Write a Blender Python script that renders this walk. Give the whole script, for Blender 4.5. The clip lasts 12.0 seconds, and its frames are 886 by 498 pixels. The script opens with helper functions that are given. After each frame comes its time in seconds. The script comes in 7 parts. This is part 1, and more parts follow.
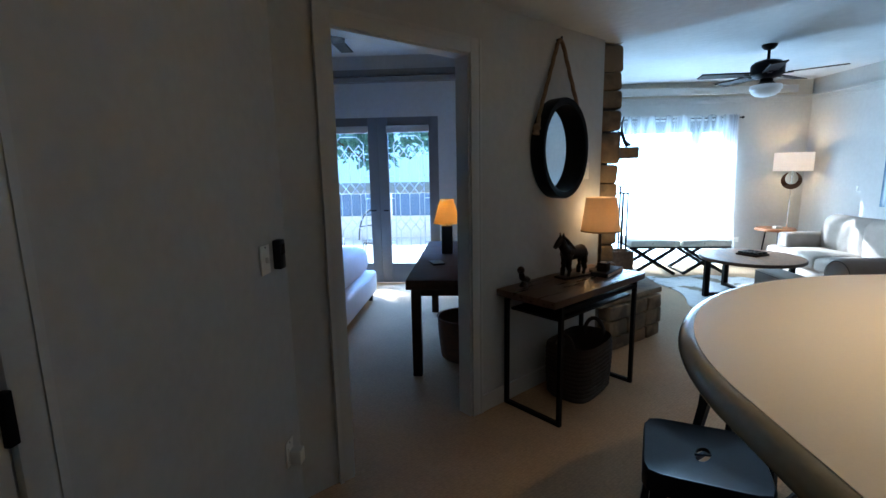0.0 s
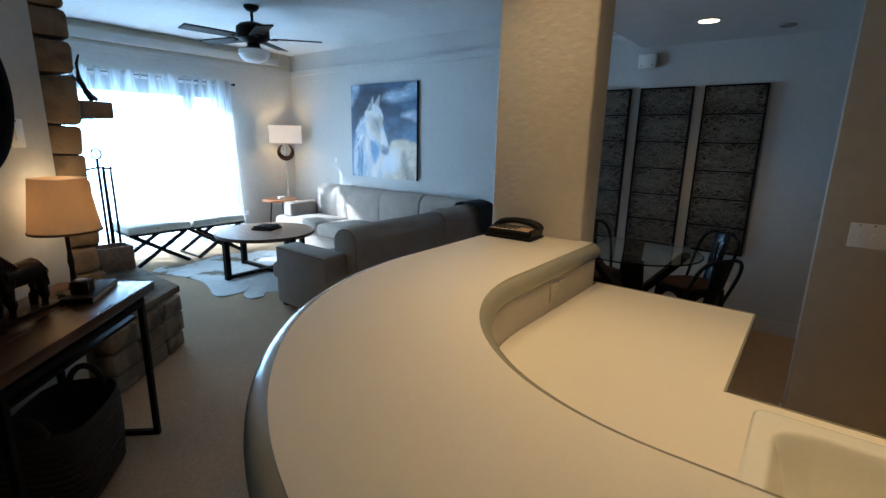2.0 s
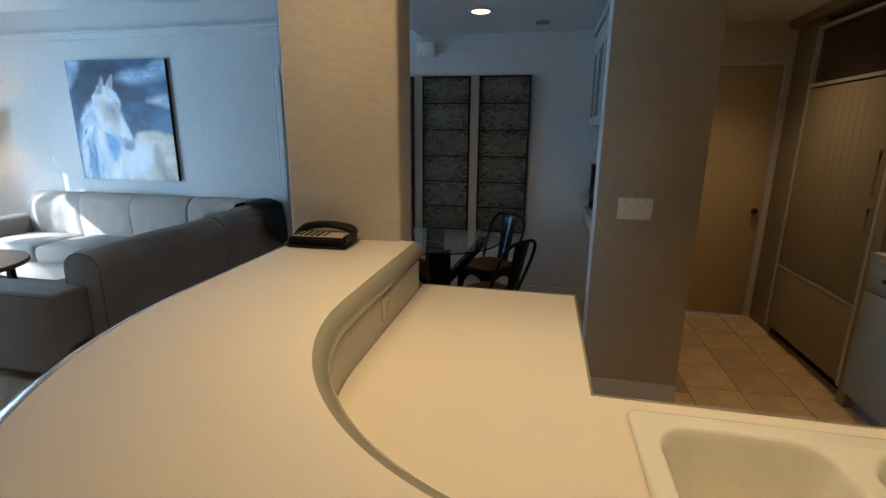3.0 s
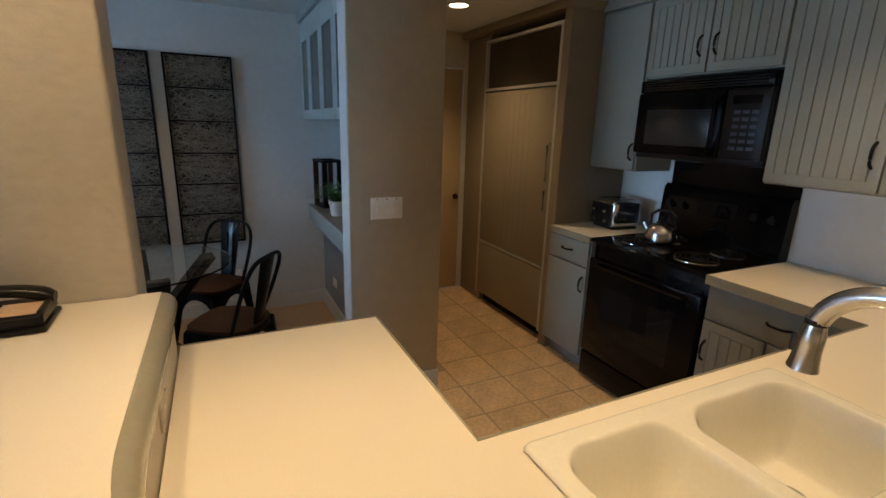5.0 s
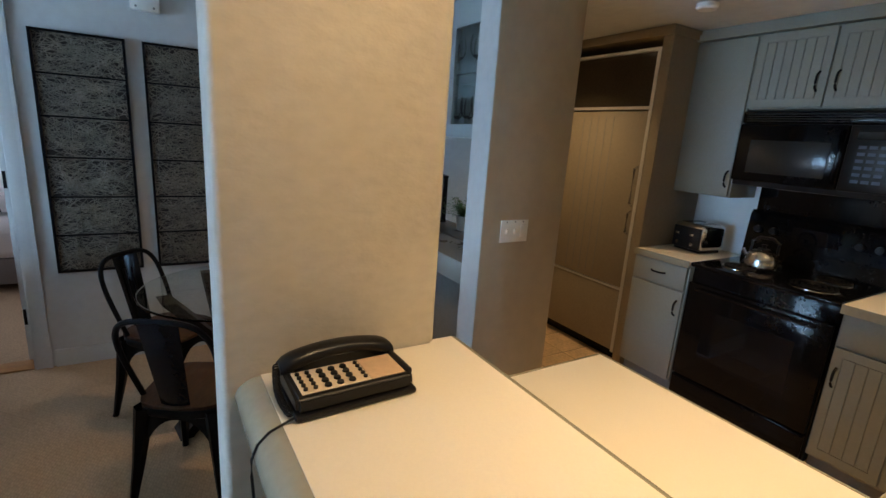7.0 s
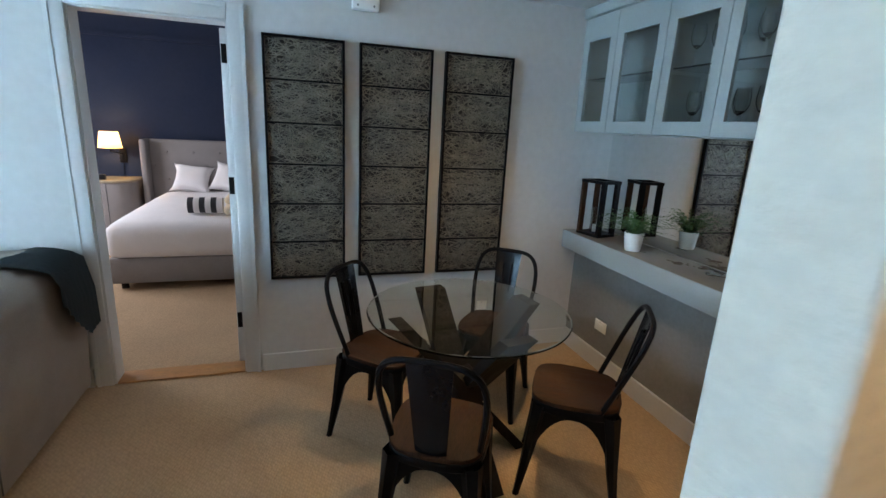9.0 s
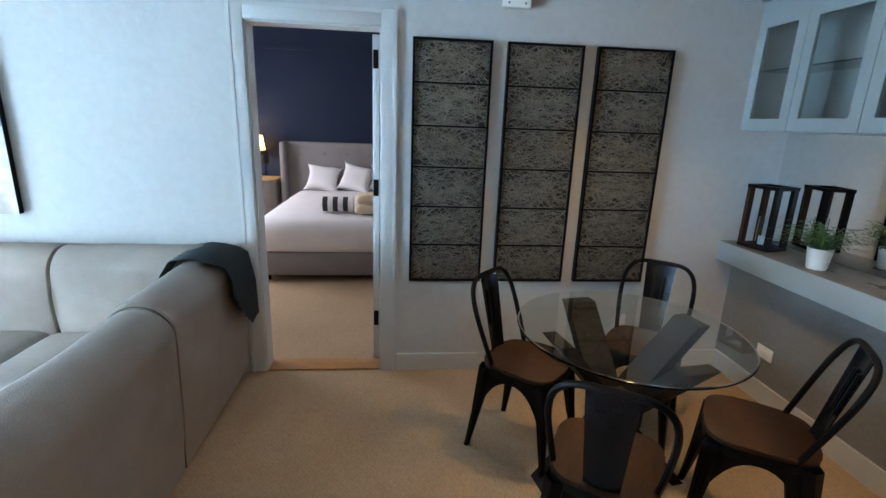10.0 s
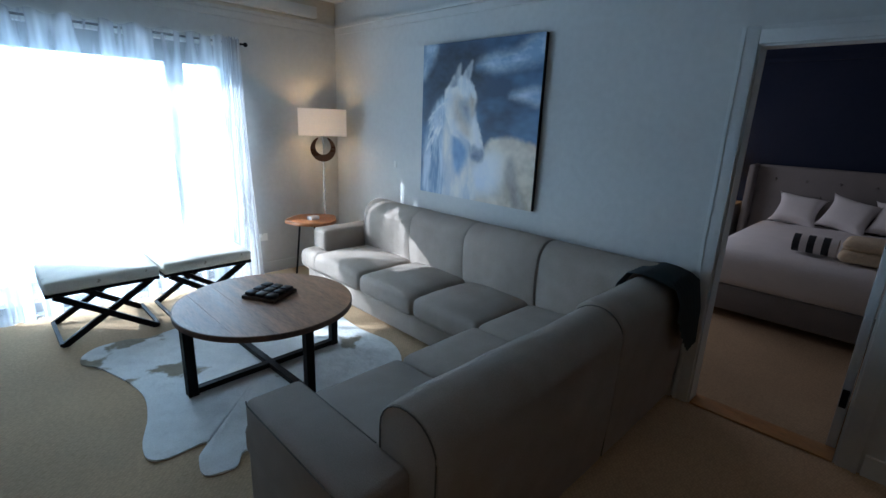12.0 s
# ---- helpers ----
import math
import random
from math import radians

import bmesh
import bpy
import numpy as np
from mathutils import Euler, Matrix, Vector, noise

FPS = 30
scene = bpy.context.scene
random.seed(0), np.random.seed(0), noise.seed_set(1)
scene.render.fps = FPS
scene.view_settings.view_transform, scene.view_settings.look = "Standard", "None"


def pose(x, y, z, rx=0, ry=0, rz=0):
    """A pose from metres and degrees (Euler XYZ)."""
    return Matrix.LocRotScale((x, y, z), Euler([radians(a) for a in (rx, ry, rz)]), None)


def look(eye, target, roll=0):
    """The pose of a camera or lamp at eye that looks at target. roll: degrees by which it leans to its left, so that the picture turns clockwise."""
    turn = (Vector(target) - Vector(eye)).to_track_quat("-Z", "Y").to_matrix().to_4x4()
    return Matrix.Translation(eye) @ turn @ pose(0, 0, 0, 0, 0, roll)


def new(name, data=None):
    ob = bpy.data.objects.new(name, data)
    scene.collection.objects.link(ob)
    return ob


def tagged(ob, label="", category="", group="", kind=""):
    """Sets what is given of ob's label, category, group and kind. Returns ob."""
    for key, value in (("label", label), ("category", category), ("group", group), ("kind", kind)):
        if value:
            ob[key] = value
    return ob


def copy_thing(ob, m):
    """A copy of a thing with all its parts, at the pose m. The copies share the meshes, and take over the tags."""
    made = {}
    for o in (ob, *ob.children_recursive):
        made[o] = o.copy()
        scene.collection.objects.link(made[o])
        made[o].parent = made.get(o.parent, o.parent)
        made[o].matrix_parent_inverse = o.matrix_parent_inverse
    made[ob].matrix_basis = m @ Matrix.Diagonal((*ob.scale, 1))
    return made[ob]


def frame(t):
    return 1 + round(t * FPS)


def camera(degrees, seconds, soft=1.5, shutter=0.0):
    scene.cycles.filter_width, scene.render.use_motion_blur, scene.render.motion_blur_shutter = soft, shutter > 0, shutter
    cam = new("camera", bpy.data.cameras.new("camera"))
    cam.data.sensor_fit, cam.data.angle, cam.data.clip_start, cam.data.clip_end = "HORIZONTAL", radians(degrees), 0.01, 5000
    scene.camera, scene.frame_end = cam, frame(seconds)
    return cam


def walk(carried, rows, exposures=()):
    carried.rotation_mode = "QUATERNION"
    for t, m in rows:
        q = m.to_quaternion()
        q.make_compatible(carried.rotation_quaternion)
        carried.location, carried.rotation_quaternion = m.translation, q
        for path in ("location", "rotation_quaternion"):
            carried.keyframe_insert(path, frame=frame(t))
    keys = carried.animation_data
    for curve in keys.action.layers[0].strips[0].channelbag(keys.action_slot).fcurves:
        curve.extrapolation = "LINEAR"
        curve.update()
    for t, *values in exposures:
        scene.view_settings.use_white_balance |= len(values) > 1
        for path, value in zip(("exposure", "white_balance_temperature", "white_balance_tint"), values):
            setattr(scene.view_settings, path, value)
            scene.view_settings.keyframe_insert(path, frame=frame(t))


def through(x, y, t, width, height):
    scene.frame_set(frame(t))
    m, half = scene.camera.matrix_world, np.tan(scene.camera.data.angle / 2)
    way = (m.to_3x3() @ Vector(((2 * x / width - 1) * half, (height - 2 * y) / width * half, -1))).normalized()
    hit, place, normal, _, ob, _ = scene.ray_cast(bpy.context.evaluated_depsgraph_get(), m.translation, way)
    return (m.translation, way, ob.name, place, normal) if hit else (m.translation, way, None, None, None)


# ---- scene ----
cam = camera(86.7, 12.0)
PATH = [
    (0, (0.096, -0.075, 1.537), (-0.041, 1.892, 1.198), -1.1),
    (0.5, (0.2, 0.175, 1.53), (0.551, 2.108, 1.157), -0.7),
    (1, (0.273, 0.349, 1.521), (1.064, 2.139, 1.112), 0.1),
    (1.5, (0.329, 0.546, 1.517), (1.539, 2.077, 1.078), 1.4),
    (2, (0.398, 0.695, 1.514), (1.934, 1.891, 1.058), 1.2),
    (2.5, (0.537, 0.833, 1.5), (2.299, 1.654, 1.028), 0.7),
    (3, (0.648, 0.926, 1.5), (2.548, 1.327, 1.021), 0.5),
    (3.5, (0.669, 1.077, 1.519), (2.605, 1.073, 1.019), 0.8),
    (5.5, (1.066, 1.331, 1.552), (2.736, 0.351, 1.05), 2.2),
    (6, (1.164, 1.539, 1.562), (2.793, 0.488, 1.069), 3.2),
    (6.5, (1.277, 1.798, 1.575), (2.906, 0.74, 1.096), 4.0),
    (7, (1.45, 1.97, 1.566), (3.113, 0.962, 1.098), 3.9),
    (7.5, (1.66, 2.075, 1.57), (3.4, 1.206, 1.105), 3.4),
    (9.5, (2.148, 2.513, 1.535), (4.03, 2.068, 1.026), 2.6),
    (10, (2.211, 2.62, 1.544), (4.134, 2.428, 1.027), 2.1),
    (10.5, (2.222, 2.702, 1.559), (4.143, 2.899, 1.037), 2.4),
    (11, (2.169, 2.741, 1.589), (3.96, 3.456, 1.062), 2.5),
    (11.5, (2.126, 2.733, 1.62), (3.714, 3.826, 1.084), 2.7),
    (12, (2.076, 2.727, 1.613), (3.442, 4.086, 1.08), 2.3),
]
EXPOSURES = [(0.0, 2.62, 6350, 8), (0.5, 2.50, 6350, 8), (1.0, 2.48, 6350, 8), (2.0, 2.32, 6300, 8), (3.5, 2.66, 6400, 9), (5.5, 2.99, 6550, 10), (7.5, 3.35, 6700, 10),
             (9.5, 3.92, 7200, 8), (10.0, 3.94, 7000, 9), (10.5, 3.52, 6800, 12), (11.0, 3.00, 6750, 12), (11.5, 2.23, 6800, 12), (12.0, 1.50, 6800, 12)]
walk(cam, [(t, look(*p)) for t, *p in PATH], EXPOSURES)

# ---- world and light ----
world = bpy.data.worlds.new("sky")
scene.world = world
world.use_nodes = True
wn = world.node_tree.nodes
sky = wn.new("ShaderNodeTexSky")
sky.sky_type = "NISHITA"
sky.sun_disc = False
sky.sun_elevation = radians(38)
sky.sun_rotation = radians(-42)
wn["Background"].inputs["Strength"].default_value = 0.05
world.node_tree.links.new(sky.outputs[0], wn["Background"].inputs["Color"])


def lamp(name, kind, m, power, colour, **more):
    data = bpy.data.lights.new(name, kind)
    data.energy = power
    data.color = colour
    for key, value in more.items():
        if key == "size":
            data.size = value
        elif key == "size_y":
            data.shape = "RECTANGLE"
            data.size_y = value
        elif key == "radius":
            data.shadow_soft_size = value
        elif key == "angle":
            data.angle = value
        elif key == "spot":
            data.spot_size = radians(value)
            data.spot_blend = 1.0
    ob = new(name, data)
    ob.matrix_world = m
    return ob


WARM = (1.0, 0.70, 0.375)
DAY = (0.335, 0.625, 1.0)
lamp("sun", "SUN", look((-6, 14, 9.5), (2, 6, 3.25)), 5.0, (0.66, 0.82, 1.0), angle=radians(0.6))
lamp("window_sky", "AREA", look((2.8, 7.62, 1.2), (2.8, 5, 1.2)), 34, DAY, size=2.1, size_y=2.0)
# added lamp hidden above the french doors, standing in for skylight
lamp("french_door_fill", "AREA", look((-1.1, 6.75, 2.75), (-1.2, 4.6, 0.6)), 78, (0.18, 0.42, 1.0), size=1.8, size_y=0.7)
# unseen lamp added to brighten the second bedroom from its north side
lamp("bedroom_two_fill", "AREA", look((7.2, 5.75, 1.5), (7.2, 3.0, 0.6)), 6.4, (0.74, 0.80, 1.0), size=1.6, size_y=1.4)
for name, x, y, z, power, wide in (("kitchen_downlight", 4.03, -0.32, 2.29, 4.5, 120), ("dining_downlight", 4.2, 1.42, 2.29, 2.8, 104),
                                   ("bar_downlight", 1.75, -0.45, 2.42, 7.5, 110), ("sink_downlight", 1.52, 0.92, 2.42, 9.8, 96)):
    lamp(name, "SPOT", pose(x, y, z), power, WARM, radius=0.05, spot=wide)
# unseen spot added to brighten the face of the column
lamp("column_fill_spot", "SPOT", look((1.72, 1.62, 2.42), (2.20, 1.58, 1.45)), 3.8, WARM, radius=0.05, spot=116)
lamp("console_bulb", "POINT", pose(1.06, 3.47, 1.2), 0.42, WARM, radius=0.03)
lamp("floor_lamp_bulb", "POINT", pose(4.64, 7.06, 1.53), 34, WARM, radius=0.03)
lamp("bedside_bulb", "POINT", pose(8.72, 4.5, 1.22), 0.7, WARM, radius=0.03)
lamp("desk_bulb", "POINT", pose(-0.2, 4.3, 1.15), 0.46, WARM, radius=0.03)

# ---- materials ----


def mat(name, colour, rough=0.6, metal=0.0, var=0.12, scale=8.0, grain=90.0, bump=0.15, stretch=(1, 1, 1), spec=0.5, coat=0.0, depth=0.003):
    """Two scales of variation in colour and gloss, and a fine relief, laid out in metres."""
    m = bpy.data.materials.new(name)
    m.use_nodes = True
    n, l = m.node_tree.nodes, m.node_tree.links
    b = n["Principled BSDF"]
    co = n.new("ShaderNodeTexCoord")
    mp = n.new("ShaderNodeMapping")
    mp.inputs["Scale"].default_value = stretch
    l.new(co.outputs["Object"], mp.inputs[0])
    big = n.new("ShaderNodeTexNoise")
    big.inputs["Scale"].default_value = scale
    big.inputs["Detail"].default_value = 4
    fine = n.new("ShaderNodeTexNoise")
    fine.inputs["Scale"].default_value = grain
    fine.inputs["Detail"].default_value = 3
    for t in (big, fine):
        l.new(mp.outputs[0], t.inputs["Vector"])
    mix = n.new("ShaderNodeMath")
    mix.operation = "ADD"
    l.new(big.outputs[0], mix.inputs[0])
    l.new(fine.outputs[0], mix.inputs[1])
    ramp = n.new("ShaderNodeMapRange")
    ramp.inputs["From Min"].default_value = 0.7
    ramp.inputs["From Max"].default_value = 1.3
    ramp.inputs["To Min"].default_value = 1 - var
    ramp.inputs["To Max"].default_value = 1 + var
    l.new(mix.outputs[0], ramp.inputs[0])
    mul = n.new("ShaderNodeVectorMath")
    mul.operation = "SCALE"
    mul.inputs[0].default_value = colour
    l.new(ramp.outputs[0], mul.inputs["Scale"])
    l.new(mul.outputs[0], b.inputs["Base Color"])
    rr = n.new("ShaderNodeMapRange")
    rr.inputs["From Min"].default_value = 0.3
    rr.inputs["From Max"].default_value = 0.7
    rr.inputs["To Min"].default_value = max(0.0, rough * 0.85)
    rr.inputs["To Max"].default_value = min(1.0, rough * 1.15)
    l.new(big.outputs[0], rr.inputs[0])
    l.new(rr.outputs[0], b.inputs["Roughness"])
    b.inputs["Metallic"].default_value = metal
    b.inputs["Specular IOR Level"].default_value = spec
    b.inputs["Coat Weight"].default_value = coat
    b.inputs["Coat Roughness"].default_value = 0.1
    if bump:
        bp = n.new("ShaderNodeBump")
        bp.inputs["Strength"].default_value = bump
        bp.inputs["Distance"].default_value = depth
        l.new(fine.outputs[0], bp.inputs["Height"])
        l.new(bp.outputs[0], b.inputs["Normal"])
    return m


def glow(name, colour, strength):
    m = bpy.data.materials.new(name)
    m.use_nodes = True
    b = m.node_tree.nodes["Principled BSDF"]
    b.inputs["Base Color"].default_value = (*colour, 1)
    b.inputs["Emission Color"].default_value = (*colour, 1)
    b.inputs["Emission Strength"].default_value = strength
    return m


def shade_cloth(name, colour, through=0.5, clear=0.0):
    """Thin cloth that passes light: part diffuse, part translucent, part open weave."""
    m = bpy.data.materials.new(name)
    m.use_nodes = True
    n, l = m.node_tree.nodes, m.node_tree.links
    d, t, c = n.new("ShaderNodeBsdfDiffuse"), n.new("ShaderNodeBsdfTranslucent"), n.new("ShaderNodeBsdfTransparent")
    w = n.new("ShaderNodeTexNoise")
    w.inputs["Scale"].default_value = 60
    co = n.new("ShaderNodeTexCoord")
    l.new(co.outputs["Object"], w.inputs["Vector"])
    r = n.new("ShaderNodeMapRange")
    r.inputs["To Min"].default_value = 0.94
    r.inputs["To Max"].default_value = 1.03
    l.new(w.outputs[0], r.inputs[0])
    s = n.new("ShaderNodeVectorMath")
    s.operation = "SCALE"
    s.inputs[0].default_value = colour
    l.new(r.outputs[0], s.inputs["Scale"])
    l.new(s.outputs[0], d.inputs["Color"])
    l.new(s.outputs[0], t.inputs["Color"])
    a, e = n.new("ShaderNodeMixShader"), n.new("ShaderNodeMixShader")
    a.inputs[0].default_value = through
    e.inputs[0].default_value = clear
    if clear:
        # long upright stripes of uneven openness, added to dapple the sun
        mp = n.new("ShaderNodeMapping")
        mp.inputs["Scale"].default_value = (1, 1, 0.12)
        l.new(co.outputs["Object"], mp.inputs[0])
        dapple = n.new("ShaderNodeTexNoise")
        dapple.inputs["Scale"].default_value = 9
        l.new(mp.outputs[0], dapple.inputs["Vector"])
        fr = n.new("ShaderNodeMapRange")
        fr.inputs["From Min"].default_value = 0.38
        fr.inputs["From Max"].default_value = 0.62
        fr.inputs["To Min"].default_value = clear * 0.35
        fr.inputs["To Max"].default_value = clear * 1.65
        l.new(dapple.outputs[0], fr.inputs[0])
        l.new(fr.outputs[0], e.inputs[0])
    l.new(d.outputs[0], a.inputs[1])
    l.new(t.outputs[0], a.inputs[2])
    l.new(a.outputs[0], e.inputs[1])
    l.new(c.outputs[0], e.inputs[2])
    l.new(e.outputs[0], n["Material Output"].inputs["Surface"])
    return m


def glass(name, colour=(0.95, 0.98, 0.97), rough=0.0, ior=1.45):
    m = bpy.data.materials.new(name)
    m.use_nodes = True
    b = m.node_tree.nodes["Principled BSDF"]
    b.inputs["Base Color"].default_value = (*colour, 1)
    b.inputs["Transmission Weight"].default_value = 1.0
    b.inputs["Roughness"].default_value = rough
    b.inputs["IOR"].default_value = ior
    return m


def carpet_mat(name, colour):
    """Loop-pile carpet: rows of small tufts."""
    m = mat(name, colour, 0.95, var=0.10, scale=2.2, grain=140, bump=0.3, spec=0.1, depth=0.004)
    n, l = m.node_tree.nodes, m.node_tree.links
    v = n.new("ShaderNodeTexVoronoi")
    v.inputs["Scale"].default_value = 48
    co = n.new("ShaderNodeTexCoord")
    rows = n.new("ShaderNodeMapping")
    rows.inputs["Rotation"].default_value = (0, 0, radians(28))
    rows.inputs["Scale"].default_value = (1.0, 1.9, 1.0)
    l.new(co.outputs["Object"], rows.inputs[0])
    l.new(rows.outputs[0], v.inputs["Vector"])
    v.inputs["Randomness"].default_value = 0.45
    b = n.new("ShaderNodeBump")
    b.invert = True
    b.inputs["Strength"].default_value = 0.4
    b.inputs["Distance"].default_value = 0.005
    p = n["Principled BSDF"]
    # shade between the tufts put into the colour: lighter tips, darker gaps
    r = n.new("ShaderNodeMapRange")
    r.inputs["To Min"].default_value = 1.17
    r.inputs["To Max"].default_value = 0.72
    l.new(v.outputs["Distance"], r.inputs[0])
    t = n.new("ShaderNodeVectorMath")
    t.operation = "SCALE"
    l.new(p.inputs["Base Color"].links[0].from_socket, t.inputs[0])
    l.new(r.outputs[0], t.inputs["Scale"])
    l.new(t.outputs[0], p.inputs["Base Color"])
    l.new(v.outputs["Distance"], b.inputs["Height"])
    l.new(b.outputs[0], n["Principled BSDF"].inputs["Normal"])
    return m


def tile_mat(name, colour):
    m = mat(name, colour, 0.45, var=0.22, scale=5, grain=40, bump=0.2)
    n, l = m.node_tree.nodes, m.node_tree.links
    o = n.new("ShaderNodeObjectInfo")
    h = n.new("ShaderNodeHueSaturation")
    r = n.new("ShaderNodeMapRange")
    r.inputs["To Min"].default_value = 0.86
    r.inputs["To Max"].default_value = 1.12
    l.new(o.outputs["Random"], r.inputs[0])
    l.new(r.outputs[0], h.inputs["Value"])
    b = n["Principled BSDF"]
    l.new(b.inputs["Base Color"].links[0].from_socket, h.inputs["Color"])
    l.new(h.outputs[0], b.inputs["Base Color"])
    return m


def patch_mat(name, base, patch, low=0.52, high=0.56, scale=2.2, rough=0.9, rise=0.0):
    """Hide or marbled surface: patches of a second colour with soft edges."""
    m = mat(name, base, rough, var=0.1, scale=10, grain=120, bump=0.3, spec=0.2)
    n, l = m.node_tree.nodes, m.node_tree.links
    w = n.new("ShaderNodeTexNoise")
    w.inputs["Scale"].default_value = scale
    w.inputs["Detail"].default_value = 5
    co = n.new("ShaderNodeTexCoord")
    l.new(co.outputs["Object"], w.inputs["Vector"])
    r = n.new("ShaderNodeMapRange")
    r.inputs["From Min"].default_value = low
    r.inputs["From Max"].default_value = high
    l.new(w.outputs[0], r.inputs[0])
    if rise:
        # more of the second colour towards +y of the object
        sep, mul = n.new("ShaderNodeSeparateXYZ"), n.new("ShaderNodeMath")
        mul.operation = "MULTIPLY_ADD"
        mul.inputs[1].default_value = rise
        l.new(co.outputs["Object"], sep.inputs[0])
        l.new(sep.outputs["Y"], mul.inputs[0])
        l.new(w.outputs[0], mul.inputs[2])
        l.new(mul.outputs[0], r.inputs[0])
    x = n.new("ShaderNodeMix")
    x.data_type = "RGBA"
    b = n["Principled BSDF"]
    l.new(r.outputs[0], x.inputs[0])
    l.new(b.inputs["Base Color"].links[0].from_socket, x.inputs[6])
    x.inputs[7].default_value = (*patch, 1)
    l.new(x.outputs[2], b.inputs["Base Color"])
    return m


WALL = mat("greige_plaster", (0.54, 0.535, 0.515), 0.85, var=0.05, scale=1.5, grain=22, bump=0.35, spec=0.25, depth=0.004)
WALL_TAN = mat("textured_plaster", (0.56, 0.51, 0.43), 0.85, var=0.07, scale=2, grain=24, bump=0.55, spec=0.3, depth=0.005, stretch=(1, 1, 1.8))
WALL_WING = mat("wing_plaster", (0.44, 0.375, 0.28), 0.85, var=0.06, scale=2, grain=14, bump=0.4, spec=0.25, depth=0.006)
CEIL = mat("ceiling_plaster", (0.63, 0.64, 0.64), 0.9, var=0.05, scale=3, grain=16, bump=0.6, spec=0.2, depth=0.008)
TRIM = mat("painted_trim", (0.57, 0.565, 0.545), 0.45, var=0.04, scale=4, grain=60, bump=0.05)
NAVY = mat("navy_wall", (0.013, 0.021, 0.046), 0.8, var=0.08, scale=2, grain=30, bump=0.2, spec=0.25)
GREYPANEL = mat("grey_panel", (0.22, 0.215, 0.20), 0.6, var=0.1, scale=3, grain=50, bump=0.1)
CARPET = carpet_mat("beige_carpet", (0.44, 0.30, 0.185))
TILE = tile_mat("terracotta_tile", (0.62, 0.42, 0.23))
GROUT = mat("grout", (0.40, 0.29, 0.18), 0.9)
WHITEWALL = mat("white_wall_paint", (0.80, 0.80, 0.78), 0.7, var=0.03, scale=2, grain=24, bump=0.2, spec=0.3)
CUPBOARD = mat("smoked_cupboard_glass", (0.045, 0.034, 0.022), 0.12, var=0.2, scale=3, bump=0.0, spec=0.3)
OVENPANE = mat("grey_screened_glass", (0.024, 0.025, 0.024), 0.16, var=0.1, scale=4, bump=0.0, spec=0.4)
KEYPRINT = mat("pale_blue_key_print", (0.045, 0.055, 0.09), 0.5, var=0.1, bump=0.0)
BARKEDGE = mat("dark_table_rim", (0.085, 0.038, 0.022), 0.55, var=0.4, scale=12, grain=60, bump=0.3)
COUNTER = mat("cream_laminate", (0.80, 0.72, 0.58), 0.38, var=0.025, scale=2, grain=200, bump=0.03)
EDGE = mat("grey_bar_edge", (0.30, 0.275, 0.20), 0.22, var=0.06, scale=4, grain=60, bump=0.05, coat=0.3)
EDGE_L = mat("pale_grey_panel", (0.47, 0.43, 0.36), 0.5, var=0.06, scale=4, grain=60, bump=0.05)
CAB = mat("grey_green_paint", (0.25, 0.25, 0.205), 0.42, var=0.05, scale=4, grain=80, bump=0.05)
CABBLUE = mat("pale_grey_cabinet_paint", (0.29, 0.32, 0.31), 0.42, var=0.04, scale=4, grain=80, bump=0.05)
TAUPE = mat("taupe_cabinet", (0.25, 0.20, 0.135), 0.5, var=0.08, scale=3, grain=60, bump=0.08)
BLACK = mat("black_metal", (0.007, 0.007, 0.008), 0.42, metal=0.0, var=0.2, scale=12, grain=120, bump=0.05, spec=0.08)
SPLAT = mat("polished_black_metal", (0.006, 0.007, 0.009), 0.2, spec=0.2, var=0.15, scale=8, grain=100, bump=0.02)
STOOLBLK = mat("blue_black_metal", (0.010, 0.013, 0.020), 0.36, metal=0.0, spec=0.18, var=0.15, scale=8, grain=100, bump=0.03)
GLOSS = mat("black_gloss", (0.004, 0.004, 0.0045), 0.10, var=0.1, scale=6, grain=60, bump=0.0, spec=0.16)
PLASTIC = mat("black_plastic", (0.008, 0.008, 0.009), 0.34, var=0.1, scale=20, grain=200, bump=0.08, spec=0.3)
BRONZE = mat("dark_bronze", (0.05, 0.032, 0.022), 0.38, metal=0.8, var=0.2, scale=10, grain=90, bump=0.1)
STEEL = mat("brushed_steel", (0.55, 0.53, 0.50), 0.24, metal=1.0, var=0.08, scale=30, grain=200, bump=0.06, stretch=(1, 1, 0.1))
CHROME = mat("chrome", (0.75, 0.74, 0.72), 0.08, metal=1.0, var=0.04, bump=0.0)
WOODDK = mat("dark_walnut", (0.045, 0.020, 0.010), 0.6, spec=0.12, var=0.35, scale=5, grain=30, bump=0.15, stretch=(1, 9, 1))
WOODTOP = mat("console_wood", (0.10, 0.042, 0.020), 0.30, var=0.35, scale=3, grain=22, bump=0.10, stretch=(1, 9, 9))
WOODLT = mat("pale_oak", (0.34, 0.185, 0.115), 0.42, var=0.42, scale=3, grain=20, bump=0.2, stretch=(9, 1, 9))
WOODRED = mat("acacia_wood", (0.36, 0.13, 0.05), 0.35, var=0.35, scale=6, grain=26, bump=0.12, stretch=(6, 1, 6))
BLACKWOOD = mat("espresso_wood", (0.011, 0.007, 0.005), 0.6, spec=0.15, var=0.3, scale=4, grain=30, bump=0.15, stretch=(1, 9, 1))
SOFA = mat("taupe_upholstery", (0.325, 0.272, 0.235), 0.92, var=0.13, scale=7, grain=240, bump=0.5, spec=0.2)
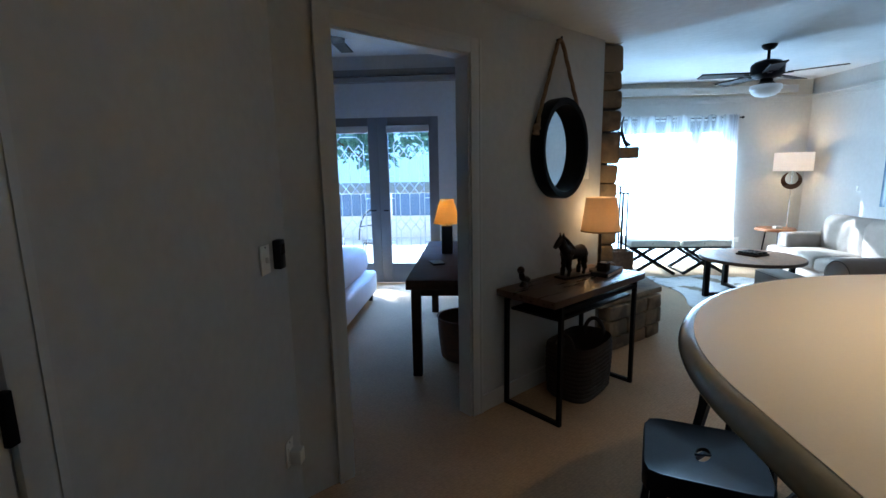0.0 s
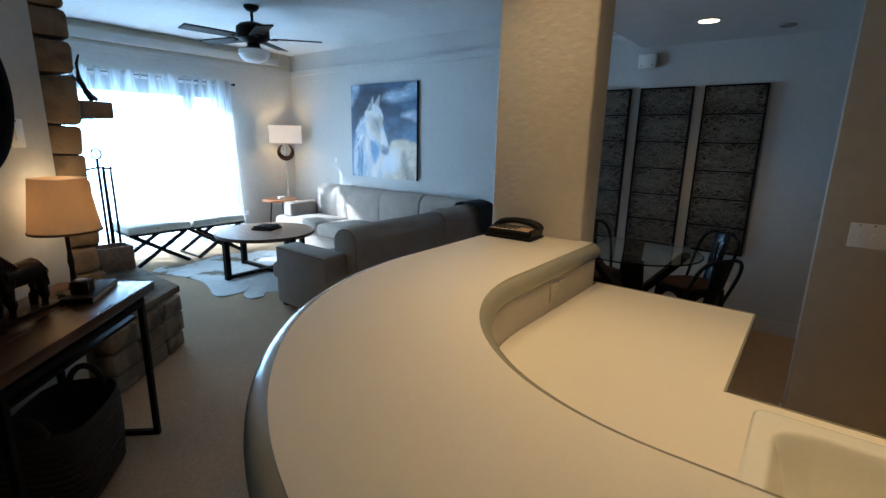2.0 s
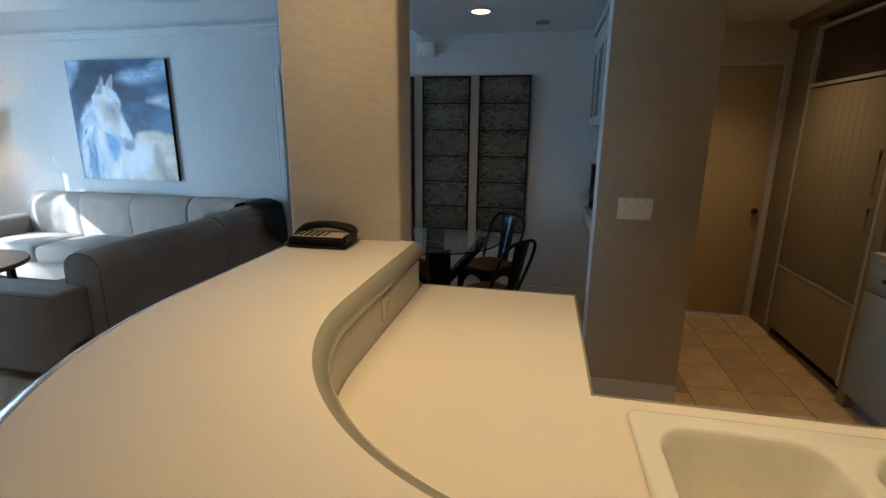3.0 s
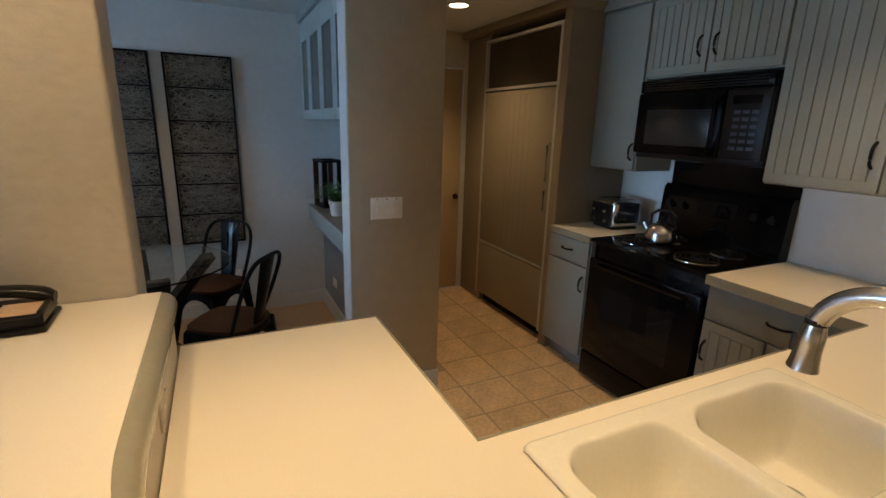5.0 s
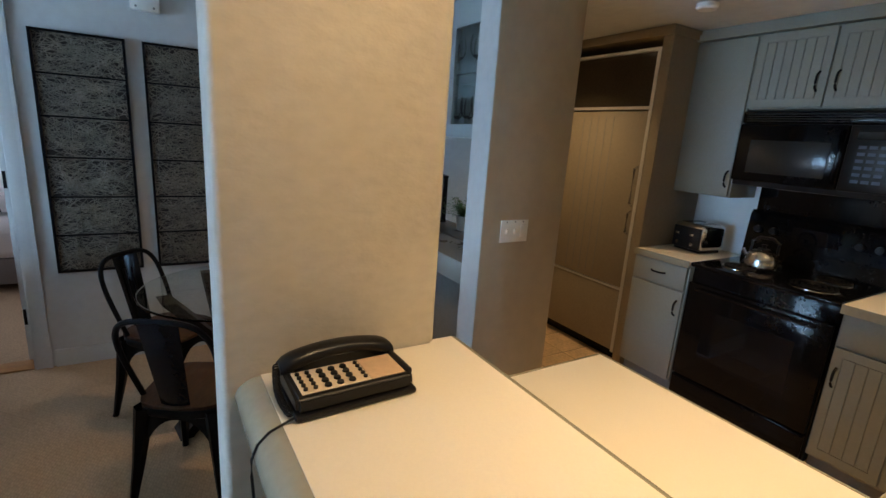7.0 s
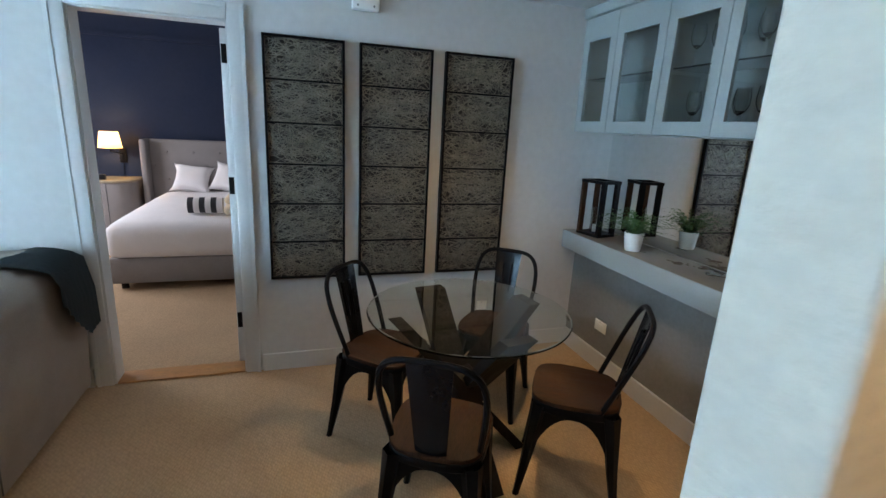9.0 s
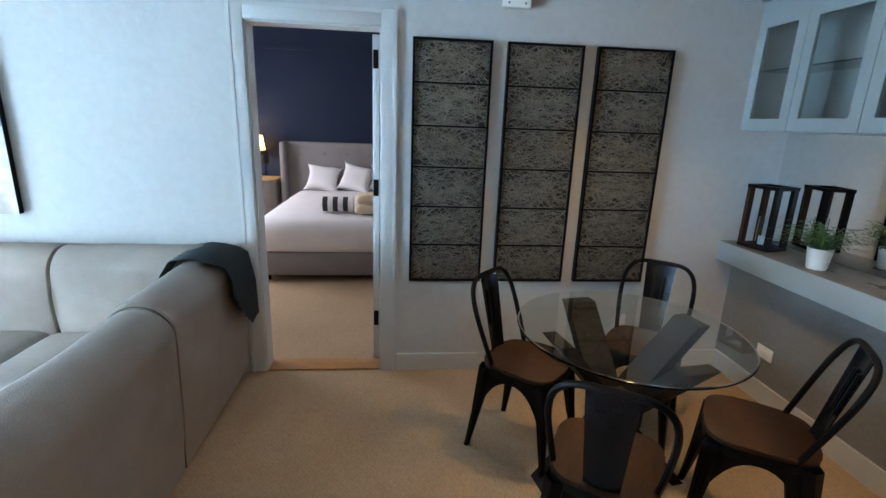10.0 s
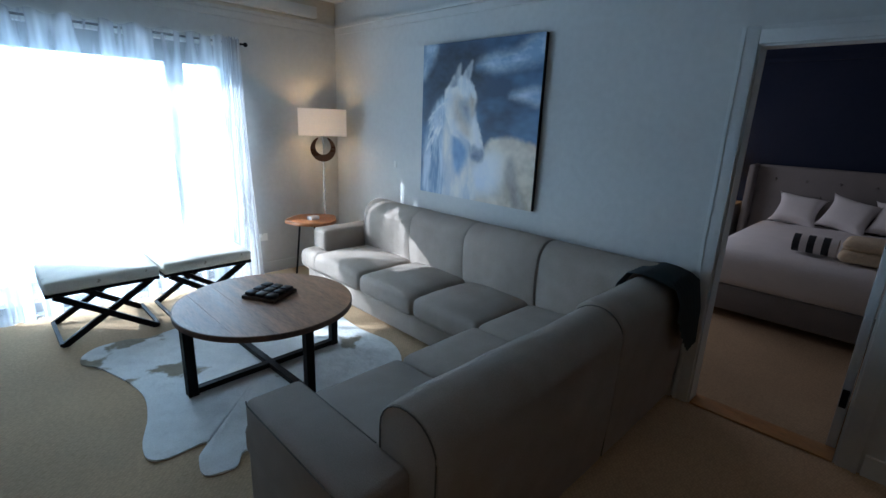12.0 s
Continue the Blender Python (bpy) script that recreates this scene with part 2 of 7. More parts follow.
PIPING = mat("dark_piping", (0.11, 0.095, 0.08), 0.9)
THROW = mat("slate_throw", (0.05, 0.066, 0.072), 0.95, var=0.2, scale=10, grain=160, bump=0.6, depth=0.006)
CREAM = patch_mat("cream_hide", (0.72, 0.68, 0.60), (0.40, 0.34, 0.26), 0.72, 0.75, 9.0)
HIDE = patch_mat("cow_hide", (0.66, 0.66, 0.64), (0.27, 0.23, 0.17), 0.63, 0.66, 2.3, rise=0.17)
folds = HIDE.node_tree
for node in folds.nodes:
    if node.type == "BUMP":
        node.inputs["Strength"].default_value = 0.7
        node.inputs["Distance"].default_value = 0.03
        folds.links.new(folds.nodes["Noise Texture"].outputs[0], node.inputs["Height"])
LINEN = mat("white_linen", (0.80, 0.77, 0.77), 0.9, var=0.05, scale=6, grain=120, bump=0.3, spec=0.2)
GREYFAB = mat("grey_linen", (0.23, 0.21, 0.205), 0.95, var=0.1, scale=5, grain=160, bump=0.35, spec=0.2)
STRIPE_D = mat("charcoal_fabric", (0.035, 0.038, 0.045), 0.95)
TANFAB = mat("cream_knit", (0.75, 0.62, 0.45), 0.95, var=0.12, scale=12, grain=120, bump=0.5)
STONE = patch_mat("sandstone", (0.27, 0.20, 0.135), (0.15, 0.115, 0.085), 0.46, 0.62, 7.0)
MORTAR = mat("mortar", (0.16, 0.13, 0.10), 0.95, bump=0.5)
WHITEPL = mat("white_plastic", (0.84, 0.82, 0.77), 0.4, var=0.03, bump=0.0)
PORCELAIN = mat("cream_porcelain", (0.82, 0.78, 0.66), 0.12, var=0.03, scale=3, bump=0.0, coat=0.4)
POT = mat("white_ceramic", (0.78, 0.76, 0.72), 0.3, var=0.04, bump=0.0)
LEAF = mat("fern_leaf", (0.05, 0.13, 0.035), 0.6, var=0.35, scale=30, grain=120, bump=0.1)
TREE_LEAF = shade_cloth("tree_leaf", (0.12, 0.26, 0.22), 0.6)
CAME = mat("zinc_came", (0.55, 0.58, 0.6), 0.5, metal=0.3)
BARK = mat("bark", (0.12, 0.085, 0.06), 0.9, bump=0.5)
ROPE = mat("jute_rope", (0.26, 0.16, 0.09), 0.95, var=0.25, scale=40, grain=180, bump=0.8, depth=0.005)
BASKET = mat("dark_wicker", (0.035, 0.022, 0.016), 0.8, var=0.3, scale=30, grain=150, bump=0.8, depth=0.006)
MIRROR = mat("mirror_silver", (0.86, 0.88, 0.88), 0.015, metal=1.0, var=0.01, bump=0.0)
PANE = glass("clear_pane")
TABLEGLASS = glass("table_glass", (0.93, 0.98, 0.96), 0.0, 1.3)
DARKGLASS = mat("dark_oven_glass", (0.006, 0.006, 0.007), 0.06, var=0.1, bump=0.0, spec=0.25)
SHEER = shade_cloth("white_sheer", (0.76, 0.77, 0.79), 0.60, 0.50)
SHADE = shade_cloth("linen_shade", (0.85, 0.60, 0.36), 0.55)
SHADEW = shade_cloth("white_shade", (0.95, 0.93, 0.92), 0.72)
BACKDROP_GLOW = glow("backdrop_emission", (0.30, 0.60, 0.95), 0.26)
FROST = glow("frosted_glass_bowl", (0.72, 0.80, 0.85), 0.013)
BULB = glow("downlight_lens", (1.0, 0.80, 0.58), 1.7)
WIRE = mat("bronze_wire", (0.21, 0.187, 0.148), 0.5, metal=0.3, var=0.4, scale=20, grain=100, bump=0.0)
WIREBACK = mat("wire_shade_sheet", (0.035, 0.030, 0.025), 0.9, var=0.4, scale=30, grain=140, bump=0.7)
DOORWOOD = mat("tan_door_paint", (0.48, 0.36, 0.21), 0.5, var=0.06, scale=3, grain=60, bump=0.05)
GREYDOOR = mat("grey_french_door", (0.20, 0.21, 0.22), 0.45, var=0.06, scale=3, grain=60, bump=0.05)
LEAD = mat("lead_came", (0.05, 0.055, 0.06), 0.5, metal=0.6)
PATIO = mat("patio_stone", (0.78, 0.78, 0.77), 0.9, var=0.12, scale=1.5, grain=20, bump=0.4)
GROUND = mat("dry_grass", (0.40, 0.39, 0.33), 0.95, var=0.3, scale=0.8, grain=12, bump=0.5)
ADOBE = mat("pale_adobe", (0.74, 0.70, 0.64), 0.9, var=0.08, scale=1.2, grain=18, bump=0.3)
SKYP = mat("painted_storm_sky", (0.10, 0.17, 0.27), 0.55, var=0.1)
CREAMPAPER = mat("phone_keys", (0.62, 0.50, 0.36), 0.5, var=0.05, bump=0.0)
CARD = mat("tan_card", (0.60, 0.40, 0.24), 0.6, var=0.08, bump=0.0)
THRESH = mat("orange_threshold", (0.42, 0.20, 0.07), 0.4, var=0.25, scale=6, grain=30, stretch=(6, 1, 6))

# ---- mesh helpers ----


def box(bm, x0, x1, y0, y1, z0, z1, m=None):
    """A box between the given limits, turned by m if given. Returns its vertices."""
    made = bmesh.ops.create_cube(bm, size=1.0)["verts"]
    for v in made:
        v.co = Vector((x0 + (v.co.x + 0.5) * (x1 - x0), y0 + (v.co.y + 0.5) * (y1 - y0), z0 + (v.co.z + 0.5) * (z1 - z0)))
        if m is not None:
            v.co = m @ v.co
    return made


def rbox(x0, x1, y0, y1, z0, z1, r=0.01, seg=2, m=None):
    """A bmesh with one box, its edges rounded."""
    bm = bmesh.new()
    box(bm, x0, x1, y0, y1, z0, z1, m)
    bmesh.ops.bevel(bm, geom=bm.edges[:], offset=r, segments=seg, profile=0.5, affect="EDGES")
    return bm


def cbox(*limits, m=None):
    bm = bmesh.new()
    box(bm, *limits, m=m)
    return bm


def cyl(bm, x, y, z0, z1, r0, r1=None, seg=24, m=None):
    made = bmesh.ops.create_cone(bm, cap_ends=True, segments=seg, radius1=r0, radius2=r0 if r1 is None else r1, depth=z1 - z0)["verts"]
    for v in made:
        v.co += Vector((x, y, (z0 + z1) / 2))
        if m is not None:
            v.co = m @ v.co
    return made


def ccyl(x, y, z0, z1, r0, r1=None, seg=24, m=None):
    bm = bmesh.new()
    cyl(bm, x, y, z0, z1, r0, r1, seg, m)
    return bm


def lathe(profile, seg=32, x=0, y=0):
    """A turned body from (radius, height) pairs."""
    bm = bmesh.new()
    rings = []
    for r, z in profile:
        rings.append([bm.verts.new((x + r * math.cos(2 * math.pi * k / seg), y + r * math.sin(2 * math.pi * k / seg), z)) for k in range(seg)])
    for a, b in zip(rings, rings[1:]):
        for k in range(seg):
            bm.faces.new((a[k], a[(k + 1) % seg], b[(k + 1) % seg], b[k]))
    bmesh.ops.remove_doubles(bm, verts=bm.verts, dist=1e-6)
    return bm


def tube(bm, points, r, seg=8, closed=False, r1=None):
    """A round bar along points; it may taper to r1."""
    pts = [Vector(p) for p in points]
    rings = []
    up = Vector((0, 0, 1))
    n = len(pts)
    for i, p in enumerate(pts):
        a = pts[(i - 1) % n] if closed or i else p
        b = pts[(i + 1) % n] if closed or i < n - 1 else p
        d = (b - a).normalized()
        side = d.cross(up)
        if side.length < 0.1:
            side = d.cross(Vector((0, 1, 0.3)))
        side.normalize()
        over = side.cross(d).normalized()
        rad = r if r1 is None else r + (r1 - r) * i / max(1, n - 1)
        rings.append([bm.verts.new(p + rad * (math.cos(2 * math.pi * k / seg) * side + math.sin(2 * math.pi * k / seg) * over)) for k in range(seg)])
    pairs = list(zip(rings, rings[1:])) + ([(rings[-1], rings[0])] if closed else [])
    for a, b in pairs:
        for k in range(seg):
            bm.faces.new((a[k], a[(k + 1) % seg], b[(k + 1) % seg], b[k]))
    if not closed:
        bm.faces.new(rings[0])
        bm.faces.new(rings[-1])
    return bm


def ctube(points, r, seg=8, closed=False, r1=None):
    return tube(bmesh.new(), points, r, seg, closed, r1)


def prism(outline, z0, z1, r=0.0, seg=2):
    """An upright body over a plan outline (counter-clockwise), its rims rounded by r."""
    bm = bmesh.new()
    low = [bm.verts.new((x, y, z0)) for x, y in outline]
    high = [bm.verts.new((x, y, z1)) for x, y in outline]
    n = len(outline)
    bm.faces.new(low[::-1])
    bm.faces.new(high)
    for k in range(n):
        bm.faces.new((low[k], low[(k + 1) % n], high[(k + 1) % n], high[k]))
    if r:
        rim = [e for e in bm.edges if abs(e.verts[0].co.z - e.verts[1].co.z) < 1e-6]
        bmesh.ops.bevel(bm, geom=rim, offset=r, segments=seg, profile=0.5, affect="EDGES")
    return bm


def cushion(x0, x1, y0, y1, z0, z1, puff=0.03, r=0.05, cuts=6, m=None):
    """A stuffed block: rounded edges and a swelling top."""
    bm = bmesh.new()
    box(bm, x0, x1, y0, y1, z0, z1)
    bmesh.ops.bevel(bm, geom=bm.edges[:], offset=r, segments=3, profile=0.5, affect="EDGES")
    bmesh.ops.subdivide_edges(bm, edges=[e for e in bm.edges if e.calc_length() > 0.15], cuts=cuts, use_grid_fill=True)
    for v in bm.verts:
        u, w = (v.co.x - x0) / (x1 - x0), (v.co.y - y0) / (y1 - y0)
        s = max(0.0, 16 * u * (1 - u) * w * (1 - w)) ** 0.6
        h = (v.co.z - z0) / (z1 - z0)
        v.co.z += puff * s * h + 0.006 * (noise.noise(v.co * 6) if h > 0.5 else 0)
        q = (v.co.z - z0) / (z1 - z0)
        v.co.y += 0.25 * puff * (2 * w - 1) * 4 * q * (1 - q)
        if m is not None:
            v.co = m @ v.co
    return bm


def link(name, bm, material, smooth=None):
    """A bmesh as a mesh object. smooth: degrees up to which edges are shaded round."""
    bmesh.ops.recalc_face_normals(bm, faces=bm.faces[:])
    me = bpy.data.meshes.new(name)
    bm.to_mesh(me)
    bm.free()
    for one in material if isinstance(material, (list, tuple)) else (material,):
        me.materials.append(one)
    me.shade_smooth()
    me.set_sharp_from_angle(angle=radians(38 if smooth is None else smooth))
    return new(name, me)


def part(name, bm, material, parent, label="", smooth=None):
    ob = link(name, bm, material, smooth)
    ob.parent = parent
    return tagged(ob, label)


def thing(name, x, y, z, rz, label, category, group=""):
    ob = new(name)
    ob.empty_display_size = 0.1
    ob.matrix_world = pose(x, y, z, 0, 0, rz)
    return tagged(ob, label, category, group)


def single(name, bm, material, label, category, group="", kind="", smooth=None):
    return tagged(link(name, bm, material, smooth), label, category, group, kind)


def structure(name, bm, material, label, category):
    return single(name, bm, material, label, category, kind="structure")


def boxes(*many):
    bm = bmesh.new()
    for one in many:
        box(bm, *one)
    return bm


# ---- the large structure ----
XE = 4.96                       # face of the long living room wall
YN = 7.30                       # face of the window wall
H_LIV, H_LOW, H_ENT = 2.70, 2.33, 2.44
DIAG = pose(-0.67, 1.92, 0, 0, 0, 45)   # diagonal wall: x along its face, y into the wall; its length runs to 2.44
DU = 0.884                      # x of DIAG's origin along the wall line


def du(u):
    return u - DU


structure("carpet_floor", boxes((-0.86, 1.67, -1.6, 1.95, -0.12, 0), (-4.6, 1.67, 1.95, 7.3, -0.12, 0), (1.67, XE, 0.62, 7.3, -0.12, 0), (3.46, XE, 0.44, 0.62, -0.006, 0), (5.08, 9.0, 0.9, 5.9, -0.12, 0)), CARPET,
          "beige loop-pile wall-to-wall carpet", "carpet")
kitchen_floor = structure("tile_floor", boxes((1.67, 5.2, -1.5, 0.62, -0.12, -0.0005)), GROUT, "terracotta kitchen tiles with sunken grout lines", "tile floor")

structure("wall_east", boxes((XE, 5.08, 0.12, 2.71, 0, 2.8), (XE, 5.08, 3.44, 7.5, 0, 2.8), (XE, 5.08, 2.71, 3.44, 2.04, 2.8)), WALL,
          "long pale greige plastered living room wall", "wall")
structure("wall_north", boxes((0.93, 1.75, YN, 7.5, 0, 2.8), (3.86, XE, YN, 7.5, 0, 2.8), (1.75, 3.86, YN, 7.5, 2.16, 2.8), (1.75, 3.86, YN, 7.5, -0.12, 0.02)), WALL,
          "pale greige plastered wall around the window", "wall")
structure("wall_west", boxes((0.93, 1.05, 3.66, YN, 0, 2.9)), WALL, "greige plastered wall behind the fireplace", "wall")
bm = bmesh.new()
d0, d1 = du(1.07), du(1.935)
for a in ((du(0.80), d0, 0, 0.1, 0, 2.9), (d1, du(3.33), 0, 0.1, 0, 2.9), (d0, d1, 0, 0.1, 2.165, 2.9)):
    box(bm, *a, m=DIAG)
structure("wall_diagonal", bm, WALL, "greige plastered wall set at an angle, with a doorway", "wall")
structure("wall_entry", boxes((-0.84, -0.72, -1.6, 1.93, 0, 2.9)), WALL, "shaded greige entry wall", "wall")
structure("wall_south", boxes((-0.84, 1.0, -1.72, -1.6, 0, 2.9)), WALL, "greige wall closing the entry", "wall")
structure("wall_kitchen", boxes((0.9, 5.2, -1.52, -1.40, 0, 2.8), (0.9, 1.0, -1.6, -1.4, 0, 2.8)), WHITEWALL, "white-washed kitchen wall behind the stove", "wall")
structure("wall_niche", boxes((3.45, 5.2, 0.12, 0.25, 0, 2.8)), WALL, "wall between the dining niche and the kitchen", "wall")
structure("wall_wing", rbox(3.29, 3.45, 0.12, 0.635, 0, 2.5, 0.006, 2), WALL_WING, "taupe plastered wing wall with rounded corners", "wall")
# paler slab imitates the window light that falls on this end
structure("wing_end_lit_slab", rbox(3.293, 3.447, 0.6355, 0.639, 0.112, H_LOW - 0.002, 0.0015, 1), WALL, "thin pale slab painting window light on the wing end", "wall")
structure("column", rbox(2.325, 2.49, 1.447, 1.90, 0, 2.6, 0.012, 3), WALL_TAN, "tan textured plaster column at the end of the bar", "column")
structure("wall_pantry", boxes((4.87, 5.0, -1.5, -0.82, 0, 2.8), (4.87, 5.0, -0.30, 0.12, 0, 2.8), (4.87, 5.0, -0.82, -0.30, 2.04, 2.8)), WALL_TAN, "tan wall at the end of the kitchen", "wall")
structure("bar_wall", prism([(0.92, -1.39), (1.066, -1.39), (1.066, 0.80)] + [(1.67 - 0.604 * math.cos(a), 0.80 + 0.574 * math.sin(a)) for a in [k * math.pi / 24 for k in range(1, 13)]]
                            + [(2.325, 1.374), (2.325, 1.51)] + [(1.67 - 0.75 * math.cos(a), 0.80 + 0.71 * math.sin(a)) for a in [k * math.pi / 24 for k in range(12, -1, -1)]], 0, 1.03), EDGE_L,
          "pale grey curved half wall under the bar", "half wall")

# ceilings
structure("ceiling_living", boxes((0.93, 5.08, 2.06, 7.5, H_LIV, 2.82)), CEIL, "white textured living room ceiling", "ceiling")
low = prism([(-0.84, -1.72), (1.9, -1.72), (1.9, 2.06), (2.7, 2.06), (1.17, 3.76), (0.9, 3.6), (-0.84, 1.86)], H_ENT, 2.9)
structure("ceiling_entry", low, CEIL, "lower textured ceiling over the entry", "ceiling")
structure("ceiling_low", boxes((1.9, 5.08, -1.52, 2.06, H_LOW, 2.9)), CEIL, "low textured ceiling over kitchen and dining corner", "ceiling")

# picture rail and the pale strip above the window
bm = bmesh.new()
box(bm, XE - 0.04, XE, 2.07, YN, 2.458, 2.485)
box(bm, 1.05, XE - 0.04, YN - 0.04, YN, 2.458, 2.485)
box(bm, XE - 0.016, XE, 2.07, YN, 2.40, 2.458)
box(bm, 1.05, XE - 0.016, YN - 0.016, YN, 2.40, 2.458)
structure("picture_rail", bm, WALL, "painted picture rail round the living room", "trim")
structure("upper_wall_band", boxes((1.05, XE - 0.02, YN - 0.03, YN - 0.002, 2.487, 2.698)), WALL_TAN, "taupe band above the picture rail", "trim")
structure("ceiling_slot_strip", rbox(1.2, 4.70, YN - 0.10, YN - 0.032, 2.515, 2.615, 0.006), TRIM, "long white air slot strip above the window", "air vent")


def baseboard(name, *limits, m=None):
    bm = bmesh.new()
    for one in limits:
        vs = box(bm, *one, m=m)
    return structure(name, bm, TRIM, "white painted baseboard", "baseboard")


baseboard("baseboard_east", (XE - 0.016, XE, 0.455, 2.62, 0, 0.11), (XE - 0.016, XE, 3.53, YN, 0, 0.11))
baseboard("baseboard_north", (3.9, XE - 0.016, YN - 0.016, YN, 0, 0.11))
baseboard("baseboard_diagonal", (du(1.95), du(3.25), -0.016, 0, 0, 0.11), m=DIAG)
baseboard("baseboard_wing", (3.274, 3.29, 0.12, 0.635, 0, 0.11), (3.274, 3.45, 0.635, 0.651, 0, 0.11))
baseboard("baseboard_niche", (3.47, XE - 0.016, 0.45, 0.466, 0, 0.12))


def casing(name, w, h, m, depth=0.12, back=False):
    """Door lining and moulded casing round an opening of width w: x along the wall, y into it."""
    top = tagged(new(name), "painted door casing with a stepped moulding", "door frame", kind="structure")
    top.matrix_world = m
    for nm, lim in (("jamb", (0, 0.018, 0.0, depth, 0, h)), ("jamb", (w - 0.018, w, 0.0, depth, 0, h)), ("head", (0, w, 0.0, depth, h - 0.018, h))):
        part(nm, cbox(*lim), TRIM, top)
    for nm, a, b, c, d in (("side_moulding", -0.075, 0.008, 0, h + 0.075), ("side_moulding", w - 0.008, w + 0.075, 0, h + 0.075), ("head_moulding", 0.008, w - 0.008, h - 0.008, h + 0.075)):
        bm = rbox(a, b, -0.018, -0.001, c, d, 0.005)
        if nm == "side_moulding":
            box(bm, a if a < 0 else b - 0.02, a + 0.02 if a < 0 else b, -0.0215, -0.016, c, d)
        else:
            box(bm, a, b, -0.0215, -0.016, d - 0.02, d)
        part(nm, bm, TRIM, top)
    return top


casing("door_frame_2", 0.73, 2.04, pose(XE, 3.44, 0, 0, 0, -90))
casing("door_frame_1", d1 - d0, 2.165, DIAG @ Matrix.Translation((d0, 0, 0)), 0.1)
single("threshold", rbox(XE - 0.01, 5.09, 2.73, 3.42, 0.0, 0.012, 0.005), THRESH, "orange wooden threshold strip in the bedroom doorway", "threshold", kind="structure")

# open bedroom door, folded back into the bedroom
door = tagged(thing("bedroom_door", 5.085, 2.734, 0.012, 0, "", ""), "white painted bedroom door standing open", "door", kind="structure")
part("leaf", rbox(0.0, 0.70, 0.0, 0.04, 0, 2.0, 0.003), TRIM, door)
for z in (0.24, 1.09, 1.82):
    part("hinge", rbox(-0.010, 0.004, 0.006, 0.036, z, z + 0.10, 0.002), BLACK, door, "black steel hinge")

# pantry door
door = tagged(thing("pantry_door", 4.875, -0.81, 0.01, 0, "", ""), "tan painted flush pantry door", "door", kind="structure")
part("leaf", rbox(0, 0.04, 0, 0.50, 0, 2.02, 0.004), DOORWOOD, door)
bm = lathe([(0.0, -0.07), (0.02, -0.068), (0.028, -0.05), (0.022, -0.035), (0.01, -0.03), (0.01, 0.0)], 16)
bmesh.ops.transform(bm, matrix=pose(0, 0.06, 0.90, 0, 90, 0), verts=bm.verts)
part("knob", bm, BRONZE, door, "dark bronze door knob")

# entry door with its casing
casing("door_frame_3", 0.8, 2.03, pose(-0.72, 0.63, 0, 0, 0, 90) @ Matrix.Translation((-0.8, 0, 0)))
door = tagged(thing("entry_door", -0.74, -0.15, 0.01, 0, "", ""), "dark taupe painted door standing closed", "door", kind="structure")
part("leaf", rbox(0.0, 0.035, 0, 0.76, 0, 2.0, 0.004), WALL_TAN, door)
for z in (0.25, 1.07, 1.80):
    part("hinge", rbox(0.03, 0.047, 0.752, 0.772, z, z + 0.1, 0.003), BLACK, door, "black steel hinge")

# ---- window wall ----
win = tagged(thing("window_1", 1.75, 7.38, 0.02, 0, "", ""), "tall grey sliding glass door behind sheer curtains", "window", kind="structure")
for nm, lim in (("frame", (0, 0.06, 0, 0.1, 0, 2.14)), ("frame", (2.05, 2.11, 0, 0.1, 0, 2.14)), ("frame", (0, 2.11, 0, 0.1, 2.08, 2.14)), ("frame", (0, 2.11, 0, 0.1, 0, 0.08)),
                ("stile", (1.60, 1.74, 0.0, 0.05, 0.08, 2.08)), ("stile", (0.06, 0.16, 0.0, 0.05, 0.08, 2.08)), ("rail", (0.06, 2.05, 0.0, 0.05, 1.97, 2.08))):
    part(nm, cbox(*lim), GREYDOOR, win)
for a, b in ((0.16, 1.6), (1.74, 2.05)):
    pane = part("pane", cbox(a, b, 0.02, 0.026, 0.08, 1.97), PANE, win)
    pane.visible_shadow = False


def curtain(x0, x1, seed, flare, loose):
    """A hanging sheer: folds that grow towards the floor."""
    rng = random.Random(seed)
    bm = bmesh.new()
    nx, nz = 90, 26
    ph = [rng.uniform(0, 6.28) for _ in range(4)]
    grid = []
    for j in range(nz + 1):
        h = j / nz
        row = []
        for i in range(nx + 1):
            u = i / nx
            x = x0 + (x1 - x0) * u + flare * (1 - h) ** 2 * (u ** 6)
            y = -0.024 + loose * (0.6 + 0.4 * (1 - h)) * (math.sin(u * 62 + ph[0] + 0.6 * h) * 0.6 + math.sin(u * 27 + ph[1]) * 0.5 + 0.4 * math.sin(u * 101 + ph[2]))
            z = 0.02 + h * (2.222 + 0.014 * math.sin(u * 40 + ph[3]) - 0.02)
            row.append(bm.verts.new((x, y, z)))
        grid.append(row)
    for a, b in zip(grid, grid[1:]):
        for i in range(nx):
            bm.faces.new((a[i], a[i + 1], b[i + 1], b[i]))
    return bm


cur = thing("curtain", 0, 7.22, 0, 0, "white sheer gathered curtains on a black rod", "curtain")
part("left_panel", curtain(1.60, 2.46, 3, 0.0, 0.022), SHEER, cur)
part("right_panel", curtain(2.44, 3.76, 5, 0.0, 0.018), SHEER, cur)
part("end_panel", curtain(3.77, 3.92, 8, 0.10, 0.03), SHEER, cur)
bm = ctube([(1.5, 0, 2.185), (3.98, 0, 2.185)], 0.009)
for x in (1.5, 3.98):
    bmesh.ops.create_uvsphere(bm, u_segments=12, v_segments=8, radius=0.02, matrix=pose(x, 0, 2.185))
